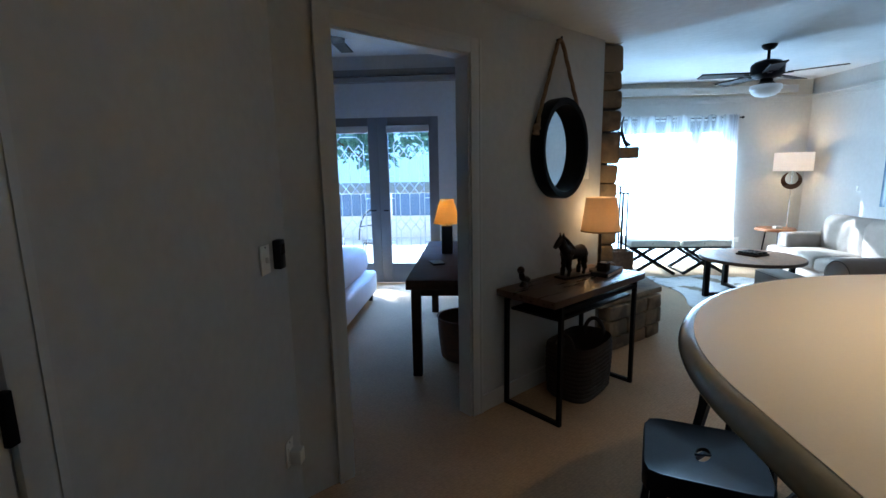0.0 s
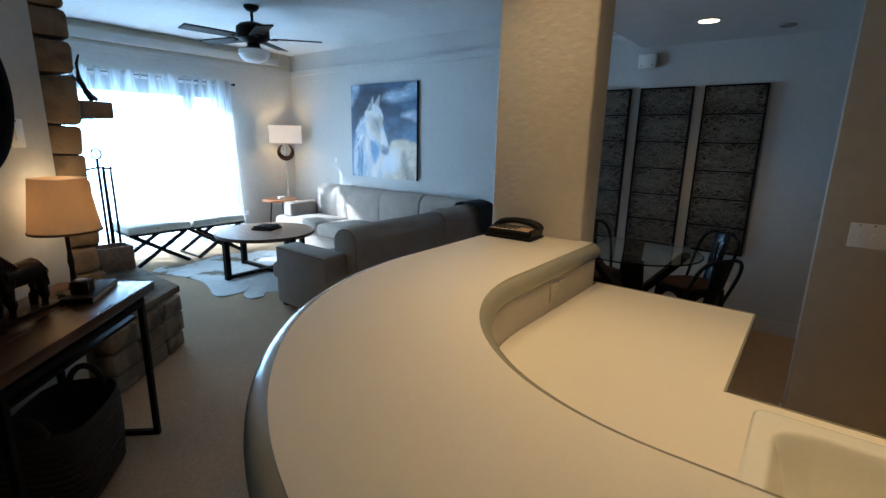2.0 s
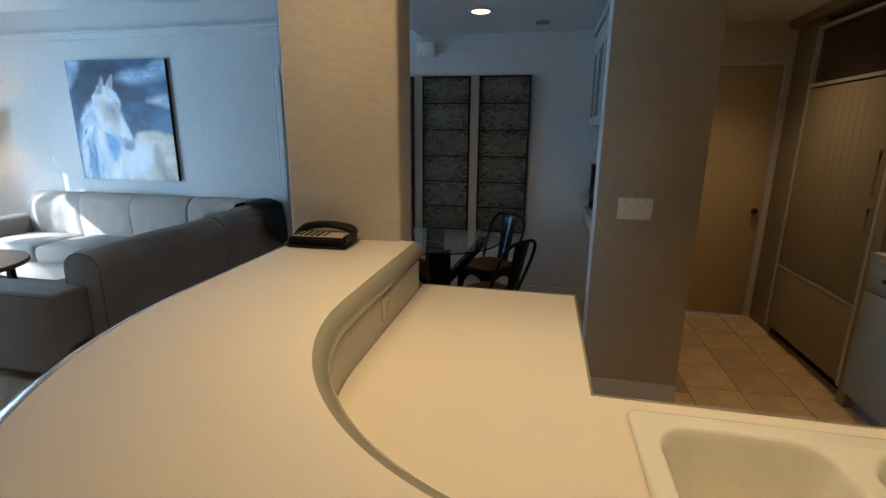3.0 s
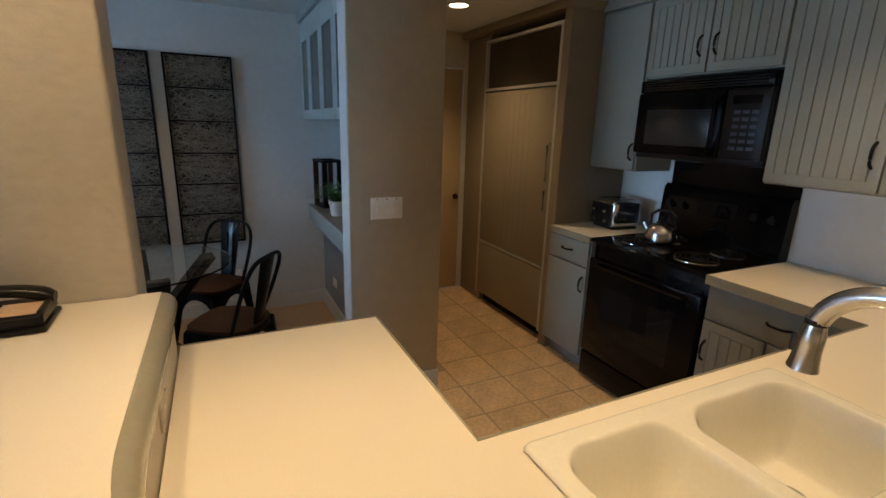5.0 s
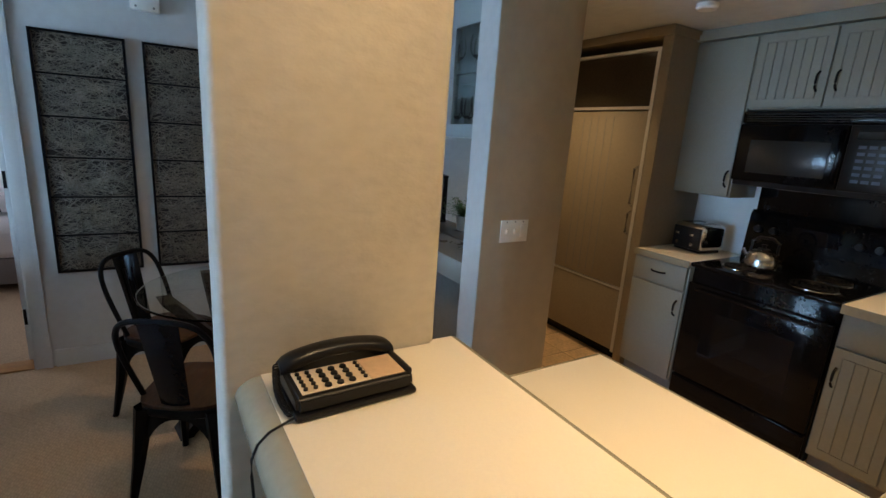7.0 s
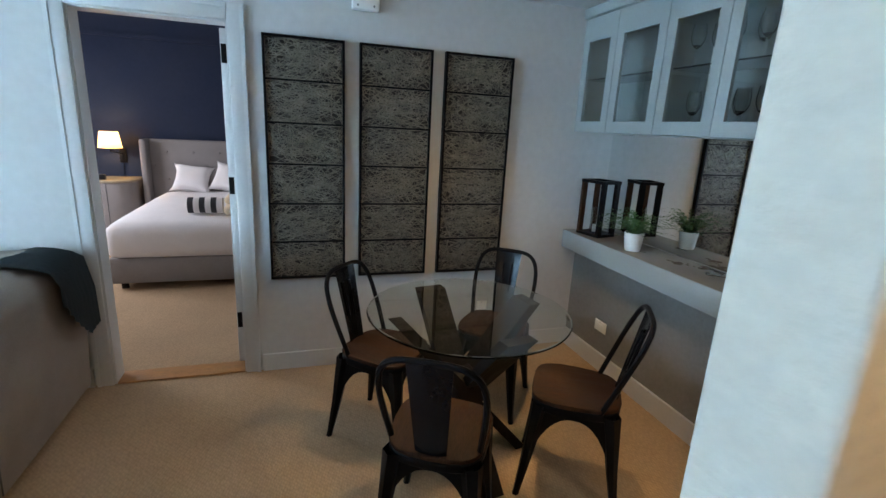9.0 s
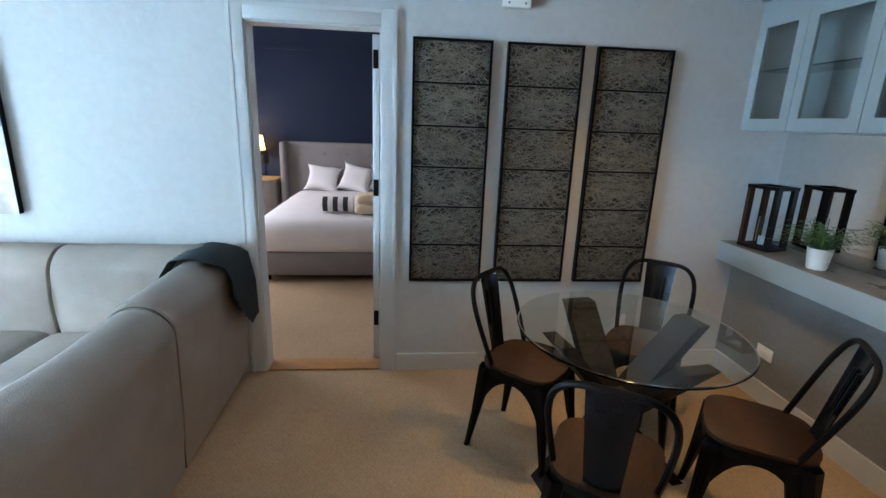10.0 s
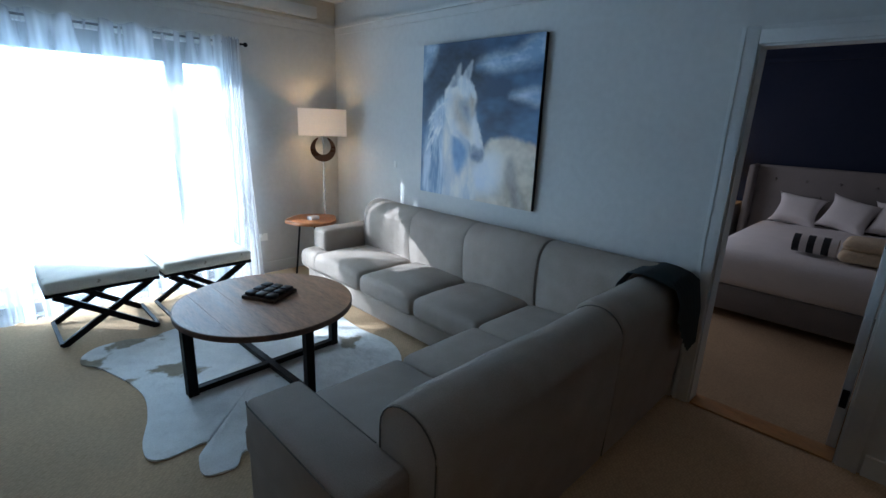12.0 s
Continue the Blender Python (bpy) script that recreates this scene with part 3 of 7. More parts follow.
for x in (1.55, 2.70, 3.93):
    box(bm, x - 0.008, x + 0.008, 0, 0.08, 2.175, 2.195)
part("rod", bm, BLACK, cur, "black metal curtain rod with ball finials")

# ---- first bedroom ----
structure("bedroom_wall_north", boxes((-4.6, -1.95, 6.1, 6.25, 0, 3.0), (-0.37, 0.93, 6.1, 6.25, 0, 3.0), (-1.95, -0.37, 6.1, 6.25, 2.198, 3.0)), WALL, "greige bedroom wall around the french doors", "wall")
structure("bedroom_walls", boxes((-4.72, -4.6, 1.9, 6.25, 0, 3.0), (-4.6, -0.84, 1.9, 2.0, 0, 3.0)), WALL, "greige bedroom walls", "wall")
structure("bedroom_ceiling", boxes((-4.7, 0.95, 1.85, 6.3, 2.95, 3.05)), CEIL, "white bedroom ceiling", "ceiling")
structure("bedroom_rail", boxes((-4.6, 0.93, 6.06, 6.1, 2.70, 2.78), (-4.6, 0.2, 6.0, 6.1, 2.62, 2.68)), GREYPANEL, "grey moulding above the french doors", "trim")


def came(lines):
    bm = bmesh.new()
    for a, b in lines:
        tube(bm, [(a[0], 0, a[1]), (b[0], 0, b[1])], 0.006, 5)
    return bm


def leaded(w, h):
    """Leaded panel: a clipped border, diamonds above, uprights below."""
    m = 0.07
    c = 0.09
    out = [((m, 0.0), (m, h - m - c)), ((m, h - m - c), (m + c, h - m)), ((m + c, h - m), (w - m - c, h - m)), ((w - m - c, h - m), (w - m, h - m - c)), ((w - m, h - m - c), (w - m, 0.0))]
    step = (w - 2 * m) / 3
    for k in range(3):
        for j in range(9):
            x, z = m + step * (k + 0.5), 0.12 + (h - 0.3) * (j + 0.5) / 9
            hz = (h - 0.3) / 18
            if j % 3 == 2 or j == 8:
                out += [((x - step / 2, z), (x, z + hz)), ((x, z + hz), (x + step / 2, z)), ((x + step / 2, z), (x, z - hz)), ((x, z - hz), (x - step / 2, z))]
            else:
                out += [((x, z - hz), (x, z + hz))]
    for j in range(5):
        z = h * (j + 1) / 6
        out += [((0, z), (m, z)), ((w - m, z), (w, z))]
    return out


for i, x in enumerate((-1.95, -1.159)):
    fd = tagged(thing("french_door", x, 6.11, 0.0, 0, "", "", "pair of french doors"), "grey painted french door with leaded glass", "french door", kind="structure")
    for nm, lim in (("stile", (0, 0.13, 0, 0.045, 0.01, 2.2)), ("stile", (0.66, 0.79, 0, 0.045, 0.01, 2.2)), ("top_rail", (0.13, 0.66, 0, 0.045, 2.03, 2.2)), ("bottom_rail", (0.13, 0.66, 0, 0.045, 0.01, 0.28))):
        part(nm, rbox(*lim, 0.005), GREYDOOR, fd)
    pane = part("pane", cbox(0.13, 0.66, 0.02, 0.026, 0.28, 2.03), PANE, fd)
    pane.visible_shadow = False
    bm = came(leaded(0.53, 1.75))
    bmesh.ops.translate(bm, vec=(0.13, 0.03, 0.28), verts=bm.verts)
    part("lead_came", bm, CAME, fd, "grey lead came in diamonds and uprights")
    part("blind", rbox(0.12, 0.67, -0.05, -0.005, 2.0, 2.09, 0.008), TRIM, fd, "rolled-up pale blind")
    part("handle", ctube([(0.06 if i else 0.73, -0.0, 1.0), (0.06 if i else 0.73, -0.05, 1.0), (0.12 if i else 0.67, -0.055, 1.0)], 0.009), BLACK, fd)

# outside: patio, low wall, trees, ground
structure("ground", boxes((-60, 60, 6.25, 120, -0.4, -0.16)), GROUND, "pale dry ground reaching into the distance", "ground")
# added sheet that glows by itself, for the overexposed brightness outdoors
structure("backdrop", boxes((-70, 70, 62, 62.5, -0.4, 22)), BACKDROP_GLOW, "glowing pale blue sheet standing in for the bright distance", "backdrop")
# unseen slab over the patio, added to block sun through the french doors
structure("porch_sun_block", boxes((-4.7, 0.93, 6.25, 9.3, 3.0, 3.1)), CEIL, "unseen slab added to keep sun off the bedroom floor", "ceiling")
structure("patio", boxes((-6, 6, 7.5, 11.0, -0.16, -0.08), (-6, 0.93, 6.25, 7.5, -0.16, -0.08)), PATIO, "pale sunlit patio paving", "patio")

# ---- bar and counters ----


def arc(cx, cy, rx, ry, a0, a1, n):
    return [(cx - rx * math.cos(a0 + (a1 - a0) * k / n), cy + ry * math.sin(a0 + (a1 - a0) * k / n)) for k in range(n + 1)]


def bar_outline(inset):
    """Plan of the raised bar: it runs north, turns in a wide bend and ends at the column."""
    outer = arc(1.67, 0.80, 1.097 - inset, 1.066 - 1.4 * inset, 0, math.pi / 2, 72)
    inner = arc(1.67, 0.80, 0.598 + inset, 0.560 + inset, 0, math.pi / 2, 30)
    return [(1.072 - inset, -1.395)] + inner[:1] + inner[1:] + [(2.335, 1.36 + inset), (2.335, 1.46), (2.32, 1.46), (2.32, 1.88 - 1.4 * inset), (2.1, 1.876 - 1.4 * inset)] + outer[::-1] + [(0.573 + inset, -1.395)]


bar = thing("bar_counter", 0.9, 0.8, 0, 0, "cream laminate raised bar with a grey rounded edge", "bar counter")
bm = bmesh.new()
rings = []
for k in range(15):
    a = math.pi * (k / 14 - 0.5)
    inset, z = 0.036 * (1 - math.cos(a)), 1.059 + 0.037 * math.sin(a)
    rings.append([bm.verts.new((x, y, z)) for x, y in bar_outline(inset)])
for p, q in zip(rings, rings[1:]):
    for k in range(len(p)):
        bm.faces.new((p[k], p[(k + 1) % len(p)], q[(k + 1) % len(p)], q[k]))
bm.faces.new(rings[0][::-1])
bm.faces.new(rings[-1])
bmesh.ops.translate(bm, vec=(-0.9, -0.8, 0), verts=bm.verts)
part("edge_band", bm, EDGE, bar, "grey rounded bar edge", 50)
bm = prism(bar_outline(0.034), 1.085, 1.0975, 0.0)
bmesh.ops.translate(bm, vec=(-0.9, -0.8, 0), verts=bm.verts)
part("top", bm, COUNTER, bar)

SX0, SX1, SY0, SY1 = 1.20, 1.615, -0.10, 0.715      # sink cut-out
ctr = thing("kitchen_counter", 1.4, 0.8, 0, 0, "cream laminate lower counter with a thin grey edge", "counter")
inner = arc(1.67, 0.80, 0.600, 0.570, 0, math.pi / 2, 16)
for lim in ((1.068, 1.67, -0.77, SY0, 0.88, 0.915), (1.068, SX0, SY0, SY1, 0.88, 0.915), (SX1, 1.67, SY0, SY1, 0.88, 0.915), (1.068, 2.285, -1.398, -0.77, 0.88, 0.915), (1.068, 1.67, SY1, 0.79, 0.88, 0.915)):
    part("top", cbox(*[v - o for v, o in zip(lim, (1.4, 1.4, 0.8, 0.8, 0, 0))]), COUNTER, ctr)
bend = prism([(1.07, 0.79), (2.375, 0.79), (2.375, 1.37), (1.67, 1.37)] + inner[::-1][1:-1], 0.88, 0.915)
bmesh.ops.translate(bend, vec=(-1.4, -0.8, 0), verts=bend.verts)
part("curved_top", bend, COUNTER, ctr)
bm = boxes((1.67, 1.676, -0.765, 0.784, 0.872, 0.9165), (1.67, 2.381, 0.784, 0.79, 0.872, 0.9165), (2.375, 2.381, 0.79, 1.44, 0.872, 0.9165), (1.676, 2.285, -0.771, -0.765, 0.872, 0.9165))
bmesh.ops.translate(bm, vec=(-1.4, -0.8, 0), verts=bm.verts)
part("edge_band", bm, EDGE, ctr, "thin grey laminate edge")
bm = boxes((1.15, 1.64, -0.75, -0.12, 0.1, 0.88), (1.15, 1.64, -0.12, 0.78, 0.1, 0.60), (1.2, 2.34, 0.83, 1.31, 0, 0.88), (1.2, 1.6, -0.7, 0.75, 0, 0.1))
bmesh.ops.translate(bm, vec=(-1.4, -0.8, 0), verts=bm.verts)
part("base", bm, CAB, ctr, "grey-green painted base")
small = thing("side_counter", 3.27, -1.08, 0, 0, "small cream laminate counter beside the stove", "counter")
part("top", rbox(-0.21, 0.185, -0.31, 0.30, 0.88, 0.915, 0.004), COUNTER, small)
part("edge_band", cbox(-0.21, 0.185, 0.301, 0.307, 0.875, 0.9165), EDGE, small)

# sink
sink = thing("kitchen_sink", 1.41, 0.30, 0.905, 0, "cream double-bowl cast sink set into the counter", "sink")


def inside(x, y, x0, x1, y0, y1, rad):
    """How far a point lies inside a rectangle with rounded corners; negative outside."""
    qx = abs(x - (x0 + x1) / 2) - (x1 - x0) / 2 + rad
    qy = abs(y - (y0 + y1) / 2) - (y1 - y0) / 2 + rad
    return rad - math.hypot(max(qx, 0), max(qy, 0)) - min(max(qx, qy), 0)


def basin():
    """One cast body: a broad flat rim, two deep bowls with soft lips and a low divider."""
    x0, x1, y0, y1 = -0.220, 0.214, -0.416, 0.426
    nx, ny = 96, 176
    bm = bmesh.new()
    rows = []
    for i in range(nx + 1):
        row = []
        for j in range(ny + 1):
            x, y = x0 + (x1 - x0) * i / nx, y0 + (y1 - y0) * j / ny
            edge = inside(x, y, x0, x1, y0, y1, 0.03)
            if edge < 0:
                row.append(None)
                continue
            z = 0.022 * min(1.0, edge / 0.010) ** 0.5
            both = inside(x, y, -0.168, 0.160, -0.372, 0.380, 0.085)
            z -= 0.016 * max(0.0, min(1.0, both / 0.05))
            for c, d in ((0.055, 0.380), (-0.372, 0.015)):
                t = max(0.0, min(1.0, inside(x, y, -0.168, 0.160, c, d, 0.08) / 0.075))
                z -= 0.168 * t ** 1.6 * (2.6 - 1.6 * t)
            row.append(bm.verts.new((x, y, z)))
        rows.append(row)
    for a, b in zip(rows, rows[1:]):
        for j in range(ny):
            four = [v for v in (a[j], b[j], b[j + 1], a[j + 1]) if v]
            if len(four) > 2:
                bm.faces.new(four)
    return bm


part("basin", basin(), PORCELAIN, sink, smooth=75)
for y in (0.2, -0.19):
    part("drain", ccyl(0, y, -0.165, -0.158, 0.04), CHROME, sink, "chrome drain")

fau = thing("faucet", 1.158, 0.28, 0.924, 0, "brushed steel gooseneck faucet with a pull-down head", "faucet")
part("base", lathe([(0.0, 0.0), (0.032, 0.0), (0.03, 0.02), (0.02, 0.05), (0.02, 0.1), (0.0, 0.1)], 20), STEEL, fau)
pts = [(0, 0, 0.06), (0, 0, 0.272)] + [(0.105 - 0.105 * math.cos(a), 0.0, 0.272 + 0.105 * math.sin(a)) for a in [k * math.pi / 24 for k in range(1, 23)]]
part("neck", ctube(pts, 0.0185, 14), STEEL, fau)
e = Vector(pts[-1])
hd = lathe([(0.0, 0.006), (0.0165, 0.006), (0.018, -0.006), (0.021, -0.022), (0.0215, -0.04), (0.0215, -0.055), (0.024, -0.08), (0.026, -0.092), (0.0, -0.094)], 28)
aim = Matrix.Translation(e) @ pose(0, 0, 0, 0, -3, 0)
bmesh.ops.transform(hd, matrix=aim, verts=hd.verts)
part("spray_head", hd, STEEL, fau)
part("collar", ccyl(0, 0, -0.002, 0.008, 0.0192, None, 20, aim), PLASTIC, fau, "black ring")
part("button", rbox(0.016, 0.029, -0.010, 0.010, -0.066, -0.030, 0.004, m=aim), PLASTIC, fau, "black spray button")
part("lever", ctube([(0, -0.015, 0.06), (0, -0.05, 0.075), (0, -0.08, 0.10)], 0.007, 8), STEEL, fau)

# ---- kitchen cabinets and appliances ----


def beadboard(x0, x1, z0, z1, y, paint, parent, step=0.052):
    """A door front: a plate with a raised frame and narrow boards between grooves."""
    d = part("door", cbox(x0, x1, y, y + 0.012, z0, z1), paint, parent)
    n = max(1, round((x1 - x0 - 0.08) / step))
    w = (x1 - x0 - 0.08) / n
    for k in range(n):
        part("board", cbox(x0 + 0.04 + k * w + 0.0022, x0 + 0.04 + (k + 1) * w - 0.0022, y + 0.0115, y + 0.018, z0 + 0.045, z1 - 0.045), paint, d)
    for nm, lim in (("stile", (x0, x0 + 0.038, z0, z1)), ("stile", (x1 - 0.038, x1, z0, z1)), ("rail", (x0 + 0.038, x1 - 0.038, z0, z0 + 0.043)), ("rail", (x0 + 0.038, x1 - 0.038, z1 - 0.043, z1))):
        part(nm, cbox(lim[0], lim[1], y + 0.0115, y + 0.018, lim[2], lim[3]), paint, d)
    return d


def pull(x, y, z, upright=True, length=0.10):
    """An arched iron pull."""
    pts = []
    for k in range(9):
        t = k / 8 - 0.5
        o = 0.028 * (1 - (2 * t) ** 4)
        pts.append((x, y + o, z + t * length) if upright else (x + t * length, y + o, z))
    return ctube(pts, 0.006, 8)


def cabinet(name, x0, x1, y0, y1, z0, z1, label, fronts, paint=None, group=""):
    """A cabinet body with fronts (x0, x1, z0, z1, kind, handle x, handle z, upright)."""
    paint = paint or CAB
    cx, cy = (x0 + x1) / 2, (y0 + y1) / 2
    c = thing(name, cx, cy, z0, 0, label, "cabinet", group)
    body = rbox(x0 - cx, x1 - cx, y0 - cy, y1 - cy, 0, z1 - z0, 0.003)
    part("body", body, paint, c)
    for a, b, lo, hi, kind, hx, hz, upright in fronts:
        y = y1 - cy + 0.001
        nm = "drawer" if kind == "drawer" else "door"
        if kind in ("flat", "drawer"):
            d = part(nm, rbox(a - cx, b - cx, y, y + 0.018, lo - z0, hi - z0, 0.003), paint, c)
        else:
            d = beadboard(a - cx, b - cx, lo - z0, hi - z0, y, paint, c)
        if hx is not None:
            part("handle", pull(hx - cx, y + 0.016, hz - z0, upright), BLACK, d, "black iron pull")
    return c


G = "kitchen cabinets"
cabinet("base_cabinet", 3.06, 3.455, -1.395, -0.80, 0.1, 0.88, "narrow grey-green base cabinet with a drawer", [(3.07, 3.445, 0.72, 0.87, "drawer", 3.26, 0.80, False), (3.07, 3.445, 0.12, 0.71, "flat", 3.10, 0.60, True)], group=G)
cabinet("base_cabinet", 1.69, 2.28, -1.395, -0.80, 0.1, 0.88, "grey-green base cabinet with beadboard doors", [(1.70, 2.27, 0.71, 0.87, "drawer", 1.95, 0.79, False), (1.99, 2.27, 0.12, 0.70, "bead", 2.245, 0.55, True), (1.70, 1.98, 0.12, 0.70, "bead", 1.95, 0.55, True)], group=G)
single("toe_kick", boxes((3.06, 3.455, -1.39, -0.86, 0, 0.1), (1.69, 2.28, -1.39, -0.86, 0, 0.1)), GREYPANEL, "dark recessed toe kick under the cabinets", "toe kick", kind="structure")
cabinet("wall_cabinet", 3.075, 3.455, -1.395, -1.09, 1.305, 2.26, "grey-green wall cabinet with a flat door", [(3.085, 3.45, 1.315, 2.25, "flat", 3.105, 1.42, True)], group=G)
cabinet("wall_cabinet", 2.31, 3.072, -1.395, -1.09, 1.84, 2.26, "grey-green beadboard cabinet above the microwave", [(2.695, 3.065, 1.85, 2.25, "bead", 2.735, 1.98, True), (2.315, 2.685, 1.85, 2.25, "bead", 2.645, 1.98, True)], group=G)
cabinet("wall_cabinet", 1.42, 2.306, -1.395, -1.09, 1.325, 2.26, "tall grey-green beadboard wall cabinet", [(1.87, 2.30, 1.335, 2.25, "bead", 1.905, 1.48, True), (1.43, 1.86, 1.335, 2.25, "bead", 1.825, 1.48, True)], group=G)
structure("cabinet_crown", boxes((1.0, 3.46, -1.398, -1.05, 2.262, 2.30), (1.0, 3.46, -1.398, -1.07, 2.30, H_LOW)), CAB, "grey-green crown strip above the wall cabinets", "trim")

fr = thing("refrigerator_cabinet", 4.03, -1.10, 0, 0, "taupe panelled built-in refrigerator with a glazed top cupboard", "refrigerator")
part("side_panel", rbox(-0.575, -0.502, -0.295, 0.2845, 0, 2.27, 0.003), TAUPE, fr)
part("side_panel", rbox(0.46, 0.84, -0.295, 0.24, 0, 2.27, 0.003), TAUPE, fr)
part("back", cbox(-0.535, 0.46, -0.295, -0.27, 0, 2.27), TAUPE, fr)
part("plinth", cbox(-0.535, 0.46, -0.27, 0.20, 0, 0.09), GLOSS, fr, "black plinth")
part("cornice", rbox(-0.59, 0.84, -0.295, 0.31, 2.27, H_LOW - 0.002, 0.006), TAUPE, fr)
fd_ = part("door", rbox(-0.47, 0.44, 0.255, 0.277, 0.585, 1.815, 0.003), TAUPE, fr)
for k in range(5):
    part("groove", cbox(-0.20 + k * 0.07, -0.196 + k * 0.07, 0.2765, 0.2785, 0.62, 1.78), GREYPANEL, fd_)
part("freezer_drawer", rbox(-0.47, 0.44, 0.255, 0.277, 0.10, 0.56, 0.003), TAUPE, fr)
bm = boxes((-0.50, -0.475, 0.245, 0.285, 0.09, 2.21), (-0.475, 0.44, 0.25, 0.285, 1.825, 1.845), (-0.475, 0.44, 0.25, 0.285, 2.19, 2.21), (0.44, 0.46, 0.245, 0.285, 0.09, 2.21), (-0.475, 0.44, 0.25, 0.282, 0.565, 0.58))
part("steel_trim", bm, mat("satin_steel", (0.60, 0.57, 0.52), 0.42, metal=0.6, var=0.06, scale=20, grain=120, bump=0.03), fr, "brushed steel trim strips")
part("top_cupboard_glass", cbox(-0.475, 0.44, 0.252, 0.258, 1.845, 2.19), CUPBOARD, fr, "dark glazed top cupboard")
for z0, z1 in ((1.18, 1.45), (0.98, 1.14)):
    part("handle", ctube([(-0.455, 0.275, z0), (-0.455, 0.305, z0 + 0.015), (-0.455, 0.305, z1 - 0.015), (-0.455, 0.275, z1)], 0.008), STEEL, fr, "steel bar handle")

st = thing("stove", 2.667, -1.10, 0, 0, "black electric range with a glossy cooktop", "stove")
part("body", rbox(-0.378, 0.378, -0.29, 0.29, 0.02, 0.895, 0.006), GLOSS, st)
part("cooktop", rbox(-0.381, 0.381, -0.29, 0.335, 0.895, 0.92, 0.008, 3), GLOSS, st)
d = part("oven_door", rbox(-0.372, 0.372, 0.291, 0.33, 0.20, 0.80, 0.008, 2), GLOSS, st)
part("window", rbox(-0.24, 0.24, 0.327, 0.334, 0.36, 0.66, 0.002, 1), DARKGLASS, d, "dark oven window")
part("handle", ctube([(-0.3, 0.325, 0.765), (-0.3, 0.365, 0.775), (0.3, 0.365, 0.775), (0.3, 0.325, 0.765)], 0.011), GLOSS, d)
part("drawer", rbox(-0.372, 0.372, 0.291, 0.325, 0.03, 0.19, 0.008), GLOSS, st)
bm = bmesh.new()
prof = [(-0.295, 0.92), (-0.215, 0.92), (-0.235, 1.21), (-0.255, 1.235), (-0.295, 1.235)]
lo = [bm.verts.new((-0.378, y, z)) for y, z in prof]
hi = [bm.verts.new((0.378, y, z)) for y, z in prof]
bm.faces.new(lo)
bm.faces.new(hi[::-1])
for k in range(5):
    bm.faces.new((lo[k], lo[(k + 1) % 5], hi[(k + 1) % 5], hi[k]))
part("backguard", bm, GLOSS, st)
for x in (-0.31, -0.22, 0.22, 0.31):
    k = ccyl(0, 0, 0, 0.025, 0.024, 0.02, 16)
    bmesh.ops.transform(k, matrix=pose(x, -0.226, 1.12, -86, 0, 0), verts=k.verts)
    part("knob", k, PLASTIC, st, "black plastic knob")
part("display", rbox(-0.12, 0.12, -0.231, -0.222, 1.08, 1.17, 0.002, 1), DARKGLASS, st)
for x, y, r in ((-0.19, 0.15, 0.105), (0.19, 0.15, 0.08), (-0.19, -0.10, 0.08), (0.19, -0.10, 0.105)):
    b = part("burner", lathe([(r + 0.012, 0.9195), (r + 0.012, 0.925), (r, 0.925), (r * 0.9, 0.921)], 32, x, y), CHROME, st, "chrome drip ring")
    bm = bmesh.new()
    for q in (0.25, 0.5, 0.75, 0.95):
        tube(bm, [(x + r * q * math.cos(a), y + r * q * math.sin(a), 0.928) for a in [k * math.pi / 12 for k in range(24)]], 0.006, 6, True)
    part("coil", bm, BLACK, b, "black heating coil")
single("stove_splash_panel", rbox(2.29, 3.045, -1.399, -1.392, 0.915, 1.40, 0.002, 1), GLOSS, "glossy black splash panel above the range", "splash panel")

mw = thing("microwave", 2.69, -1.22, 1.395, 0, "black microwave oven mounted over the range", "microwave")
part("body", rbox(-0.379, 0.379, -0.175, 0.15, 0, 0.435, 0.008), PLASTIC, mw)
d = part("door", rbox(-0.16, 0.376, 0.15, 0.185, 0.03, 0.36, 0.01, 3), GLOSS, mw)
part("window", rbox(-0.10, 0.30, 0.183, 0.188, 0.08, 0.27, 0.004, 2), OVENPANE, d, "grey screened microwave window")
part("handle", ctube([(-0.145, 0.18, 0.06), (-0.145, 0.215, 0.08), (-0.145, 0.215, 0.31), (-0.145, 0.18, 0.33)], 0.010), GLOSS, d)
pn = part("control_panel", rbox(-0.376, -0.165, 0.15, 0.18, 0.03, 0.36, 0.006, 2), PLASTIC, mw)
part("display", rbox(-0.34, -0.20, 0.178, 0.183, 0.29, 0.33, 0.002, 1), DARKGLASS, pn)
for r in range(6):
    for c in range(3):
        part("button", cbox(-0.335 + c * 0.044, -0.303 + c * 0.044, 0.179, 0.1825, 0.075 + r * 0.034, 0.091 + r * 0.034), KEYPRINT, pn)
vg = part("vent_grille", rbox(-0.376, 0.376, 0.15, 0.175, 0.365, 0.43, 0.006), GLOSS, mw)
for k in range(4):
    part("slat", cbox(-0.35, 0.35, 0.1745, 0.1785, 0.374 + k * 0.013, 0.380 + k * 0.013), PLASTIC, vg)
part("lamp_cover", rbox(-0.15, 0.15, -0.05, 0.08, -0.006, 0.001, 0.002, 1), STEEL, mw)

tw = thing("toaster", 3.27, -1.18, 0.916, -8, "chrome four-slice toaster with black ends", "toaster")
part("shell", rbox(-0.12, 0.12, -0.11, 0.11, 0.015, 0.19, 0.03, 4), CHROME, tw)
part("front_panel", rbox(-0.105, 0.105, 0.105, 0.122, 0.02, 0.165, 0.006, 2), PLASTIC, tw, "black front panel")
